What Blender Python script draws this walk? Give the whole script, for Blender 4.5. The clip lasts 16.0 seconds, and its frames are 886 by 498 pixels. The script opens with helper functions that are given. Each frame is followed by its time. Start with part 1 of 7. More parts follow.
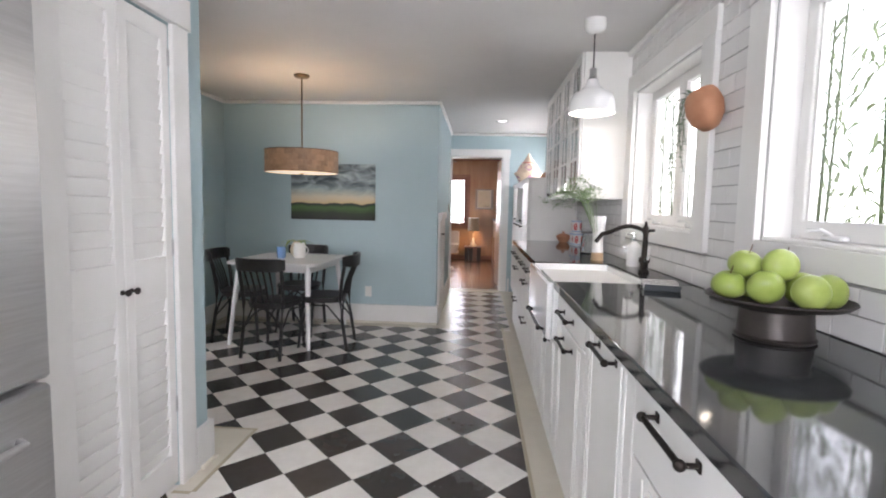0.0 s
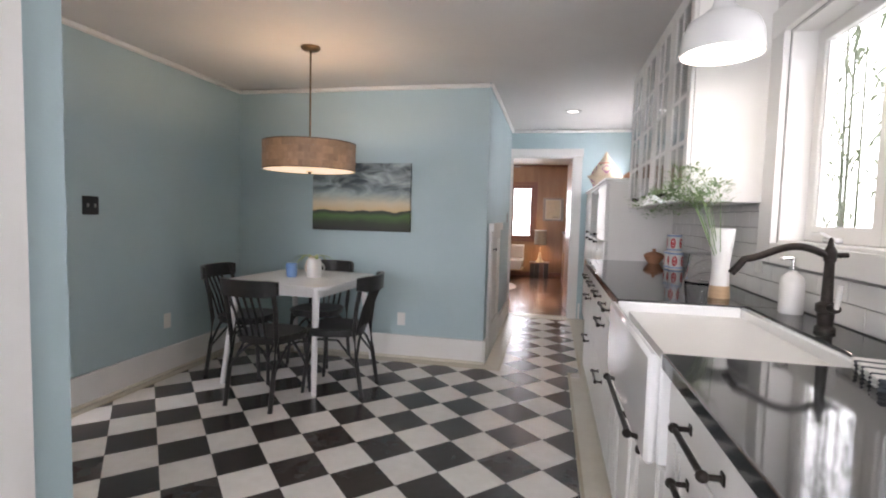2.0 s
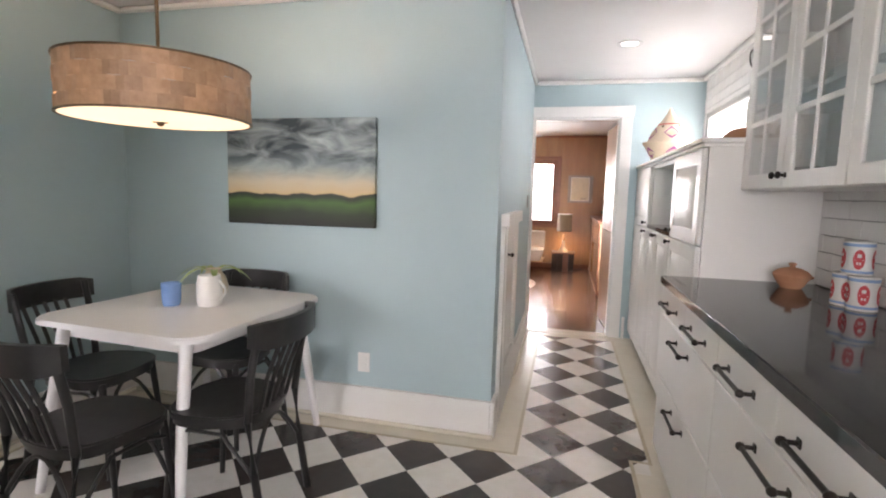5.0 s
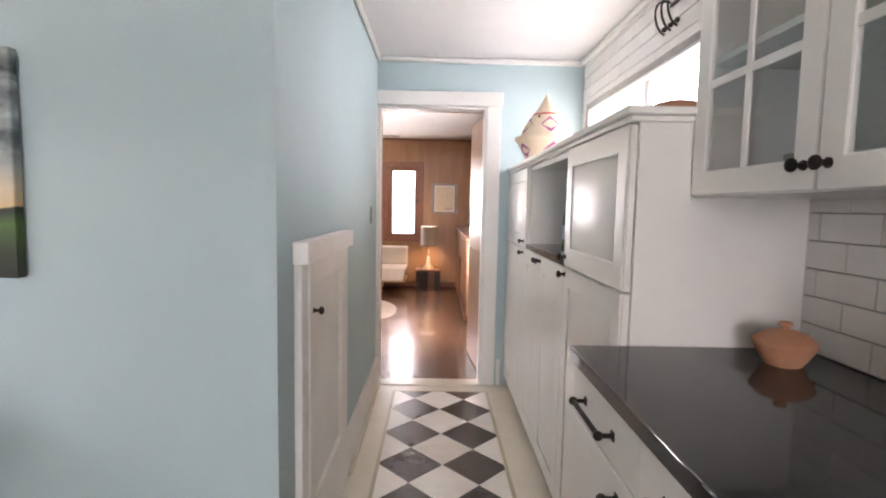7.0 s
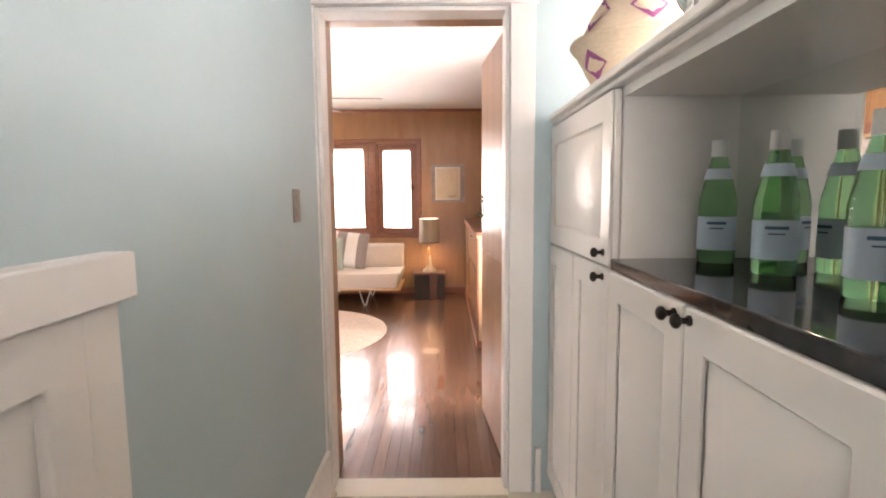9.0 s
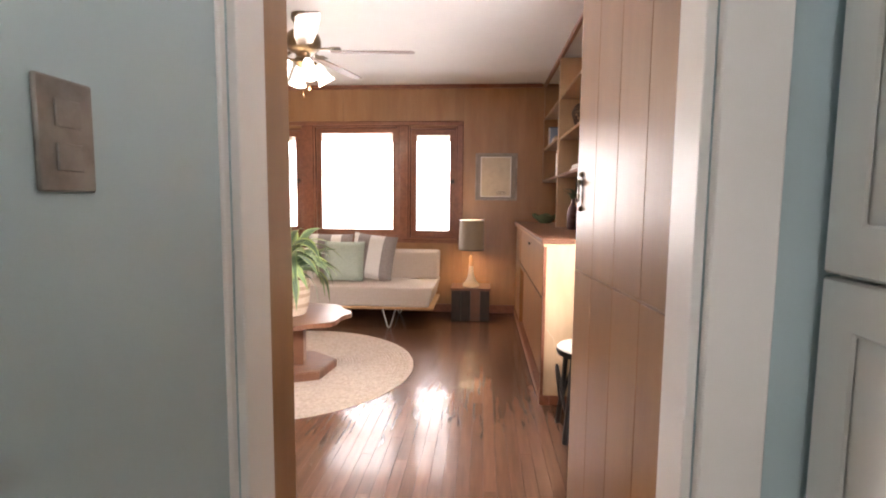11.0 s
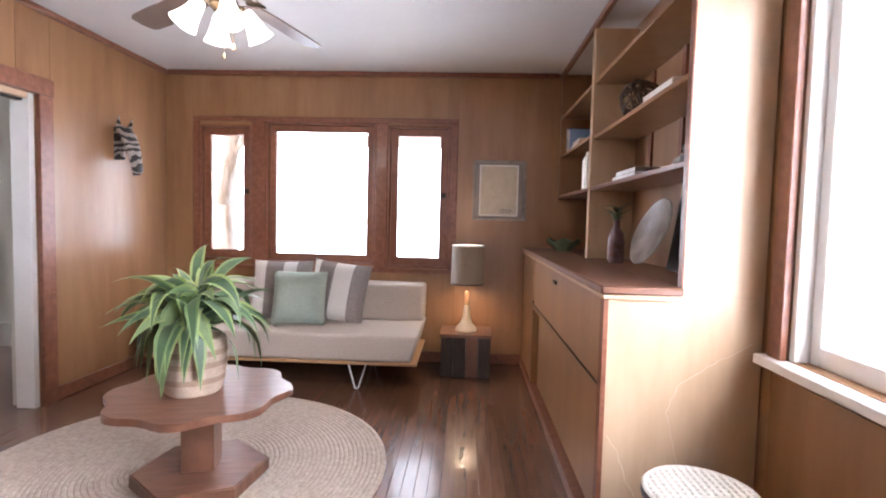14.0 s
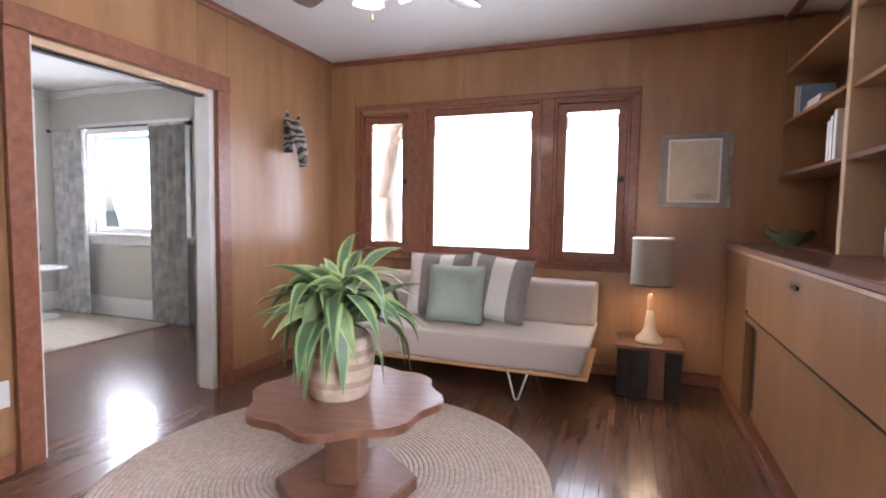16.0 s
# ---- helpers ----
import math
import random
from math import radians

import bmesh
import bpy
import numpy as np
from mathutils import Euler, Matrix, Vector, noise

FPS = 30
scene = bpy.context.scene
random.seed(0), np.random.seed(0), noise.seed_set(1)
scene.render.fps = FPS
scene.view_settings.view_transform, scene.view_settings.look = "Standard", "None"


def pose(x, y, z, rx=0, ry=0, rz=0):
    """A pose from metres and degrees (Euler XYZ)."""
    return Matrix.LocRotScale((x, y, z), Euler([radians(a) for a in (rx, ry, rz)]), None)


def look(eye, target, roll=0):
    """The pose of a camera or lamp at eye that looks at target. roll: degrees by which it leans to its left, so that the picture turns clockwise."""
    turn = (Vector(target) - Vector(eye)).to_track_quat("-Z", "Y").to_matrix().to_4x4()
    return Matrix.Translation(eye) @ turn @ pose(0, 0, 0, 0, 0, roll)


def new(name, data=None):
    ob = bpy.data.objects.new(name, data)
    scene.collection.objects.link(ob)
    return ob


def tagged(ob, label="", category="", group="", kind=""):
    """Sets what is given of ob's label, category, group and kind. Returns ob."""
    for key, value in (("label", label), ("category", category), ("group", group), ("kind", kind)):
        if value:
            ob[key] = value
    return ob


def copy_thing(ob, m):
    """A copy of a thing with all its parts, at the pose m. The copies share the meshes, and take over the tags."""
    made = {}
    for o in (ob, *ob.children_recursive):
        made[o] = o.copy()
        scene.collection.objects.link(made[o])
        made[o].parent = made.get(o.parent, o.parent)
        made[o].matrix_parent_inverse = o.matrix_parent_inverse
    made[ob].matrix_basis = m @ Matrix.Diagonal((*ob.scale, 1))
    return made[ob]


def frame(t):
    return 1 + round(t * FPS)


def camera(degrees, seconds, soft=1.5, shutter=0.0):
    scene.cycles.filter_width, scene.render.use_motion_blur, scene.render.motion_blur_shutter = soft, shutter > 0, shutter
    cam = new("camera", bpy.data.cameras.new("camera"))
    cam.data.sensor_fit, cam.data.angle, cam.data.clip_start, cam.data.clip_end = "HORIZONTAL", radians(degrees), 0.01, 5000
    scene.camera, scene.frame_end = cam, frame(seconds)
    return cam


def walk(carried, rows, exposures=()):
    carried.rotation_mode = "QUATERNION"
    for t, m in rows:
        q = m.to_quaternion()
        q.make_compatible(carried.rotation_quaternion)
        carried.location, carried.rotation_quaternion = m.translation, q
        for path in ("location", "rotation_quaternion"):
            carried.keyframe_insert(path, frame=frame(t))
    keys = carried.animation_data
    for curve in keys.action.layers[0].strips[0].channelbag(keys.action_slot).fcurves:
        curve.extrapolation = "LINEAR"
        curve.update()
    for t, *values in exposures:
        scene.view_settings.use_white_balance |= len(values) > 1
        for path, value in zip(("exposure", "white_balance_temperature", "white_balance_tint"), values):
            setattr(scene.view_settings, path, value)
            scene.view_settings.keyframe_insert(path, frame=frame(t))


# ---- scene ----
cam = camera(83.0, 16.0, soft=2.0)

PATH = [
    (0, (0.115, -0.011, 1.293), (-0.023, 1.976, 1.118), 1.2),
    (0.5, (0.156, 0.24, 1.283), (-0.047, 2.222, 1.107), 1.2),
    (1, (0.166, 0.533, 1.274), (-0.098, 2.509, 1.108), 1.2),
    (1.5, (0.202, 0.825, 1.267), (-0.129, 2.792, 1.118), 1.4),
    (2, (0.204, 1.093, 1.265), (-0.213, 3.044, 1.131), 1.5),
    (2.5, (0.137, 1.356, 1.233), (-0.39, 3.283, 1.127), 1.2),
    (3, (0.011, 1.646, 1.239), (-0.647, 3.531, 1.134), 1.1),
    (5.5, (0.027, 3.009, 1.315), (-0.302, 4.968, 1.085), 2.0),
    (6, (0.064, 3.31, 1.307), (-0.088, 5.293, 1.098), 2.2),
    (6.5, (0.061, 3.593, 1.32), (0.039, 5.585, 1.144), 1.0),
    (7, (0.105, 3.955, 1.319), (0.136, 5.947, 1.151), 1.1),
    (7.5, (0.143, 4.365, 1.308), (0.195, 6.356, 1.132), 0.6),
    (8, (0.136, 4.787, 1.29), (0.214, 6.775, 1.095), 0.7),
    (8.5, (0.158, 5.166, 1.268), (0.209, 7.155, 1.068), 1.3),
    (9, (0.191, 5.535, 1.283), (0.185, 7.524, 1.074), -0.5),
    (9.5, (0.165, 5.855, 1.274), (0.082, 7.842, 1.056), -0.2),
    (12, (0.101, 7.337, 1.16), (-0.059, 9.325, 1.006), 0.6),
    (12.5, (0.119, 7.558, 1.175), (-0.027, 9.548, 1.038), 0.7),
    (13, (0.112, 7.729, 1.188), (-0.014, 9.722, 1.064), 0.7),
    (13.5, (0.054, 7.853, 1.189), (-0.044, 9.848, 1.076), 1.1),
    (14, (-0.016, 7.95, 1.192), (-0.108, 9.945, 1.079), 1.4),
    (14.5, (-0.096, 8.006, 1.195), (-0.219, 9.999, 1.074), 1.7),
    (15, (-0.146, 8.128, 1.173), (-0.384, 10.11, 1.057), 1.7),
    (15.5, (-0.132, 8.271, 1.142), (-0.602, 10.211, 1.025), 1.4),
    (16, (-0.13, 8.383, 1.137), (-0.833, 10.25, 0.998), 0.9),
]
walk(cam, [(t, look(eye, target, roll)) for t, eye, target, roll in PATH],
     [(0.0, 0.24, 6400, 13), (1.5, 0.24, 6500, 14), (3.0, 0.42, 6600, 16), (5.5, 0.75, 6900, 16), (7.0, 0.72, 6900, 18), (8.5, 0.82, 7500, 20), (9.5, 0.85, 7600, 20), (12.0, 0.04, 6700, 14), (13.0, 0.0, 6300, 14), (14.0, 0.2, 5900, 14), (15.0, 0.06, 5900, 14), (16.0, 0.0, 5850, 14)])

# ---- world and large lights ----
world = bpy.data.worlds.new("sky")
scene.world = world
world.use_nodes = True
wn = world.node_tree.nodes
sky = wn.new("ShaderNodeTexSky")
sky.sky_type = "NISHITA"
sky.sun_disc = False
sky.sun_elevation = radians(50)
sky.sun_rotation = radians(150)
world.node_tree.links.new(sky.outputs[0], wn["Background"].inputs[0])
wn["Background"].inputs[1].default_value = 0.15
sun_data = bpy.data.lights.new("sun", "SUN")
sun_data.energy, sun_data.angle, sun_data.color = 0.5, radians(12), (1.0, 0.96, 0.9)
sun = new("sun", sun_data)
sun.matrix_world = look((6, -8, 12), (0, 4, 0))


def area_lamp(name, eye, target, w, h, power, color=(1, 1, 1)):
    d = bpy.data.lights.new(name, "AREA")
    d.shape, d.size, d.size_y, d.energy, d.color = "RECTANGLE", w, h, power, color
    ob = new(name, d)
    ob.matrix_world = look(eye, target)
    return ob


DAY = (0.96, 0.95, 1.0)
area_lamp("window_light", (2.75, 1.3, 1.9), (0.0, 1.3, 1.6), 4.4, 3.6, 335, DAY)
area_lamp("window_light", (2.75, 5.14, 1.9), (0.0, 5.14, 1.6), 3.3, 3.6, 160, DAY)
area_lamp("window_light", (1.145, 6.62, 1.838), (0.0, 6.62, 1.838), 1.60, 0.29, 4, DAY)
area_lamp("window_light", (-1.25, 13.9, 1.7), (-1.25, 12.0, 1.3), 5.2, 4.0, 620, DAY)
area_lamp("window_light", (2.1, 8.3, 1.6), (0.0, 9.0, 1.3), 3.6, 3.4, 800, DAY)
area_lamp("window_light", (-5.0, 13.4, 1.7), (-5.0, 12.0, 1.3), 4.4, 3.8, 2300, DAY)
# fill light for the kitchen, through the unseen window added in its back wall
area_lamp("window_light", (-0.45, -2.15, 1.65), (-0.45, 2.0, 1.1), 2.6, 1.7, 145, DAY)
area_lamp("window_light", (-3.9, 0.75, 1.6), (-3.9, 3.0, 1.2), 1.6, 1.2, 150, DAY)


def point_lamp(name, at, power, color, radius=0.03):
    d = bpy.data.lights.new(name, "POINT")
    d.energy, d.color, d.shadow_soft_size = power, color, radius
    ob = new(name, d)
    ob.location = at
    return ob


WARM = (1.0, 0.72, 0.45)
point_lamp("drum_lamp_bulb", (-1.42, 4.27, 1.665), 8, WARM, 0.05)
point_lamp("pendant_bulb", (0.755, 3.02, 1.83), 4, (1.0, 0.86, 0.7), 0.03)
point_lamp("table_lamp_bulb", (0.0, 11.85, 0.80), 8, WARM, 0.04)
point_lamp("fan_bulb", (-1.09, 10.12, 1.93), 9, (1.0, 0.86, 0.72), 0.10)
point_lamp("chandelier_bulb", (-4.6, 4.0, 1.7), 14, (1.0, 0.85, 0.7), 0.05)


dl_data = bpy.data.lights.new("downlight_beam", "SPOT")
dl_data.energy, dl_data.color, dl_data.spot_size, dl_data.spot_blend, dl_data.shadow_soft_size = 9.0, (1.0, 0.84, 0.66), radians(115), 1.0, 0.05
ob = new("downlight_beam", dl_data)
ob.matrix_world = look((0.385, 6.50, 2.345), (0.385, 6.50, 0.0))


# ---- materials ----
def mat(name, c, c2=None, scale=4.0, rough=0.5, bump=0.0, bscale=40.0, metal=0.0, stretch=(1, 1, 1), rnd=0.0, detail=4.0,
        emit=None, power=0.0, coat=0.0, space="Object", rough_var=0.0):
    m = bpy.data.materials.new(name)
    m.use_nodes = True
    n, l = m.node_tree.nodes, m.node_tree.links
    b = n["Principled BSDF"]
    b.inputs["Roughness"].default_value = rough
    b.inputs["Metallic"].default_value = metal
    b.inputs["Coat Weight"].default_value = coat
    if space == "World":
        src = n.new("ShaderNodeNewGeometry").outputs["Position"]
    else:
        src = n.new("ShaderNodeTexCoord").outputs["Object"]
    mp = n.new("ShaderNodeMapping")
    mp.inputs["Scale"].default_value = stretch
    l.new(src, mp.inputs["Vector"])
    out = mp.outputs[0]
    if rnd > 0:
        info = n.new("ShaderNodeObjectInfo")
        geo = n.new("ShaderNodeNewGeometry")
        total = n.new("ShaderNodeMath")
        total.operation = "ADD"
        l.new(info.outputs["Random"], total.inputs[0])
        l.new(geo.outputs["Random Per Island"], total.inputs[1])
        wrap = n.new("ShaderNodeMath")
        wrap.operation = "FRACT"
        l.new(total.outputs[0], wrap.inputs[0])
        add = n.new("ShaderNodeVectorMath")
        add.operation = "MULTIPLY_ADD"
        comb = n.new("ShaderNodeCombineXYZ")
        for i in range(3):
            l.new(wrap.outputs[0], comb.inputs[i])
        l.new(comb.outputs[0], add.inputs[0])
        add.inputs[1].default_value = (37, 53, 71)
        l.new(out, add.inputs[2])
        out = add.outputs[0]
    col = None
    if c2 is not None:
        t = n.new("ShaderNodeTexNoise")
        t.inputs["Scale"].default_value = scale
        t.inputs["Detail"].default_value = detail
        t.inputs["Roughness"].default_value = 0.6
        l.new(out, t.inputs["Vector"])
        r = n.new("ShaderNodeValToRGB")
        r.color_ramp.elements[0].position, r.color_ramp.elements[1].position = 0.3, 0.7
        r.color_ramp.elements[0].color, r.color_ramp.elements[1].color = (*c, 1), (*c2, 1)
        l.new(t.outputs["Fac"], r.inputs[0])
        col = r.outputs[0]
        if rough_var > 0:
            mr = n.new("ShaderNodeMapRange")
            mr.inputs[3].default_value, mr.inputs[4].default_value = max(0.02, rough - rough_var), rough + rough_var
            l.new(t.outputs["Fac"], mr.inputs[0])
            l.new(mr.outputs[0], b.inputs["Roughness"])
    if rnd > 0:
        hsv = n.new("ShaderNodeHueSaturation")
        mr = n.new("ShaderNodeMapRange")
        mr.inputs[3].default_value, mr.inputs[4].default_value = 1 - rnd, 1 + rnd
        l.new(wrap.outputs[0], mr.inputs[0])
        l.new(mr.outputs[0], hsv.inputs["Value"])
        if col is not None:
            l.new(col, hsv.inputs["Color"])
        else:
            hsv.inputs["Color"].default_value = (*c, 1)
        col = hsv.outputs[0]
    if col is not None:
        l.new(col, b.inputs["Base Color"])
    else:
        b.inputs["Base Color"].default_value = (*c, 1)
    if bump > 0:
        t2 = n.new("ShaderNodeTexNoise")
        t2.inputs["Scale"].default_value = bscale
        t2.inputs["Detail"].default_value = 3
        l.new(out, t2.inputs["Vector"])
        bp = n.new("ShaderNodeBump")
        bp.inputs["Strength"].default_value = bump
        bp.inputs["Distance"].default_value = 0.01
        l.new(t2.outputs["Fac"], bp.inputs["Height"])
        l.new(bp.outputs[0], b.inputs["Normal"])
    if emit:
        b.inputs["Emission Color"].default_value = (*emit, 1)
        b.inputs["Emission Strength"].default_value = power
    return m


def glass_mat(name, color=(1, 1, 1), rough=0.0, ior=1.45):
    m = bpy.data.materials.new(name)
    m.use_nodes = True
    b = m.node_tree.nodes["Principled BSDF"]
    b.inputs["Base Color"].default_value = (*color, 1)
    b.inputs["Transmission Weight"].default_value = 1.0
    b.inputs["Roughness"].default_value = rough
    b.inputs["IOR"].default_value = ior
    return m


BLUE = mat("blue_wall_paint", (0.385, 0.50, 0.525), (0.415, 0.53, 0.555), 1.5, 0.55, 0.06, 90, space="World")
WHITE = mat("white_paint", (0.74, 0.73, 0.70), (0.80, 0.79, 0.77), 3, 0.35, 0.03, 30, space="World")
CEIL = mat("ceiling_paint", (0.68, 0.67, 0.66), (0.72, 0.71, 0.70), 2, 0.7, 0.08, 70, space="World")
GLOSS = mat("gloss_cabinet_paint", (0.79, 0.78, 0.745), (0.83, 0.82, 0.79), 2, 0.30, 0.05, 9, rnd=0.015)
GLOSS.node_tree.nodes["Principled BSDF"].inputs["Specular IOR Level"].default_value = 0.32
CREAM = mat("cream_vinyl", (0.66, 0.62, 0.52), (0.72, 0.68, 0.58), 6, 0.25, 0.03, 20, space="World")
TAN = mat("tan_vinyl_strip", (0.36, 0.31, 0.20), (0.42, 0.36, 0.25), 9, 0.35, space="World")
TILE_B = mat("black_vinyl_tile", (0.042, 0.034, 0.031), (0.054, 0.044, 0.040), 14, 0.25, 0.01, 30, rnd=0.2, rough_var=0.02)
TILE_W = mat("white_vinyl_tile", (0.74, 0.71, 0.66), (0.82, 0.79, 0.75), 14, 0.25, 0.01, 30, rnd=0.05, rough_var=0.02)
SUBWAY = mat("white_subway_tile", (0.76, 0.75, 0.73), (0.80, 0.79, 0.77), 8, 0.12, 0.03, 10, rnd=0.025)
GROUT = mat("grey_grout", (0.33, 0.32, 0.31), (0.42, 0.41, 0.40), 30, 0.9, space="World")
COUNTER = mat("black_stone", (0.026, 0.027, 0.028), (0.040, 0.042, 0.044), 22, 0.065, 0.008, 25, space="World", rough_var=0.02)
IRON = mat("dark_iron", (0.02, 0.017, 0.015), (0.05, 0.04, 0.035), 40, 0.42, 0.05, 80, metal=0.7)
BLACKWOOD = mat("black_painted_wood", (0.010, 0.010, 0.011), (0.025, 0.024, 0.024), 18, 0.3, 0.04, 40)
TABLE_W = mat("white_table_paint", (0.76, 0.75, 0.74), (0.80, 0.79, 0.79), 5, 0.3)
PORCELAIN = mat("white_fireclay", (0.80, 0.80, 0.79), (0.84, 0.84, 0.83), 4, 0.1, coat=0.5)
STEEL = mat("brushed_steel", (0.48, 0.48, 0.48), (0.56, 0.56, 0.56), 6, 0.38, 0.02, 60, metal=0.9, stretch=(1, 1, 18))
CHROME = mat("chrome", (0.6, 0.6, 0.6), None, rough=0.15, metal=1.0)
WHITE_METAL = mat("white_enamel", (0.78, 0.78, 0.77), None, rough=0.25)
TERRA = mat("terracotta", (0.42, 0.19, 0.10), (0.52, 0.26, 0.15), 9, 0.75, 0.1, 60)
DARK_CLAY = mat("dark_pottery", (0.02, 0.02, 0.02), (0.05, 0.05, 0.05), 12, 0.3, 0.05, 30)
APPLE = mat("green_apple_skin", (0.20, 0.275, 0.05), (0.33, 0.395, 0.11), 9, 0.28, 0.02, 90, rnd=0.1)
STEM = mat("brown_stem", (0.10, 0.06, 0.03), None, rough=0.8)
PLASTER = mat("white_ceramic", (0.74, 0.73, 0.70), (0.79, 0.78, 0.76), 8, 0.3)
CORK = mat("pale_wood_base", (0.46, 0.31, 0.18), (0.55, 0.38, 0.23), 14, 0.5, stretch=(1, 1, 6))
BLUE_GLAZE = mat("blue_glaze", (0.16, 0.30, 0.58), (0.22, 0.36, 0.64), 8, 0.25)
LEAF = mat("green_leaf", (0.06, 0.115, 0.055), (0.11, 0.18, 0.09), 10, 0.36, rnd=0.2)
LEAF_PALE = mat("pale_green_leaf", (0.16, 0.25, 0.10), (0.26, 0.36, 0.17), 10, 0.5, rnd=0.2)
LEAF_EDGE = mat("yellow_green_leaf_stripe", (0.27, 0.37, 0.11), (0.40, 0.48, 0.20), 10, 0.4)
BAMBOO = mat("bamboo_leaf", (0.12, 0.155, 0.075), (0.17, 0.205, 0.11), 8, 0.6)
bn, bl_ = BAMBOO.node_tree.nodes, BAMBOO.node_tree.links
tl_ = bn.new("ShaderNodeBsdfTranslucent")
tl_.inputs[0].default_value = (0.24, 0.28, 0.17, 1)
ms = bn.new("ShaderNodeMixShader")
ms.inputs[0].default_value = 0.6
bl_.new(bn["Principled BSDF"].outputs[0], ms.inputs[1])
bl_.new(tl_.outputs[0], ms.inputs[2])
bl_.new(ms.outputs[0], bn["Material Output"].inputs[0])
WICKER = mat("woven_veneer", (0.30, 0.17, 0.09), (0.42, 0.26, 0.15), 25, 0.5, 0.1, 60, rnd=0.22)
DIFFUSER = mat("lamp_diffuser", (0.8, 0.72, 0.6), None, rough=0.6, emit=(1.0, 0.78, 0.55), power=0.8)
BULB = mat("lit_bulb_glass", (0.9, 0.85, 0.8), None, rough=0.4, emit=(1.0, 0.90, 0.78), power=5.0)
GLOW = mat("lit_frosted_glass", (0.9, 0.86, 0.8), None, rough=0.4, emit=(1.0, 0.92, 0.82), power=3.5)
CANLIGHT = mat("lit_downlight", (0.9, 0.9, 0.9), None, rough=0.4, emit=(1.0, 0.96, 0.9), power=2.5)
GLASS = glass_mat("window_glass")
CAB_GLASS = glass_mat("cabinet_glass", (0.95, 0.98, 0.96), 0.02)
BOTTLE = glass_mat("green_bottle_glass", (0.42, 0.78, 0.42), 0.02, 1.4)
MIRROR = mat("mirror", (0.85, 0.88, 0.86), None, rough=0.02, metal=1.0)
LABEL_BLUE = mat("pale_blue_label", (0.58, 0.70, 0.80), None, rough=0.5)
PAPER = mat("white_paper", (0.72, 0.71, 0.68), (0.77, 0.76, 0.73), 12, 0.7)
RED = mat("red_print", (0.55, 0.05, 0.06), None, rough=0.5)
TIN_BLUE = mat("blue_print", (0.25, 0.38, 0.60), None, rough=0.4)
CLOTH_W = mat("white_towel", (0.72, 0.71, 0.68), None, rough=0.95, bump=0.4, bscale=300)
CLOTH_B = mat("charcoal_towel_stripe", (0.07, 0.08, 0.09), None, rough=0.95, bump=0.4, bscale=300)
PLATE_D = mat("bronze_plate", (0.035, 0.03, 0.027), (0.06, 0.05, 0.045), 20, 0.4, metal=0.5)
BASKET = mat("cream_straw", (0.62, 0.50, 0.36), (0.72, 0.61, 0.47), 60, 0.8, 0.3, 200, stretch=(1, 1, 4))
PURPLE = mat("plum_straw", (0.30, 0.07, 0.22), (0.38, 0.12, 0.28), 60, 0.8)

# timber of the den
PANEL = mat("honey_wood_panel", (0.225, 0.108, 0.044), (0.335, 0.180, 0.082), 3.0, 0.34, 0.015, 40, stretch=(2.2, 2.2, 0.35), rnd=0.05, space="World", coat=0.05, detail=5, rough_var=0.05)
PANEL_L = mat("pale_plywood", (0.49, 0.34, 0.21), (0.61, 0.45, 0.29), 2.2, 0.35, 0.03, 40, stretch=(4, 4, 0.9), space="World", coat=0.2, detail=6)
REDWOOD = mat("red_brown_wood_trim", (0.15, 0.052, 0.026), (0.24, 0.095, 0.05), 5, 0.4, 0.03, 60, stretch=(6, 6, 6), space="World", coat=0.1)
PLANK = mat("brown_oak_plank", (0.090, 0.042, 0.024), (0.145, 0.070, 0.040), 3.0, 0.25, 0.02, 50, stretch=(10, 1.0, 1), rnd=0.16, coat=0.25, detail=4, rough_var=0.04)
WALNUT = mat("walnut_veneer", (0.12, 0.052, 0.030), (0.21, 0.10, 0.06), 3, 0.3, 0.02, 60, stretch=(2, 12, 2), detail=6)
DARKWOOD = mat("dark_block_wood", (0.018, 0.013, 0.010), (0.05, 0.03, 0.02), 6, 0.45, 0.05, 40, stretch=(6, 6, 1))
JUTE = mat("pale_jute", (0.42, 0.34, 0.27), (0.60, 0.51, 0.42), 45, 0.95, 0.5, 160)
LINEN = mat("beige_linen", (0.46, 0.39, 0.32), (0.52, 0.45, 0.38), 90, 0.9, 0.25, 400)
SAGE = mat("sage_fabric", (0.29, 0.34, 0.28), (0.34, 0.39, 0.32), 60, 0.85, 0.2, 300)
STRIPE_W = mat("white_fabric", (0.66, 0.63, 0.58), (0.72, 0.69, 0.65), 60, 0.9, 0.2, 300)
STRIPE_G = mat("grey_fabric", (0.22, 0.19, 0.17), (0.28, 0.25, 0.23), 60, 0.9, 0.2, 300)
SHADE = mat("grey_lamp_shade", (0.13, 0.115, 0.10), (0.18, 0.16, 0.135), 120, 0.9, emit=(1.0, 0.6, 0.3), power=0.06)
SHADE_IN = mat("shade_lining", (0.8, 0.76, 0.7), None, rough=0.8, emit=(1.0, 0.85, 0.65), power=1.2)
IVORY = mat("ivory_ceramic", (0.60, 0.50, 0.36), (0.68, 0.58, 0.44), 12, 0.45)
POT_STRAW = mat("pale_woven_seagrass", (0.50, 0.38, 0.27), (0.62, 0.50, 0.38), 40, 0.9, 0.4, 150)
POT_BAND = mat("tan_woven_band", (0.36, 0.25, 0.17), (0.44, 0.32, 0.22), 40, 0.9, 0.4, 150)
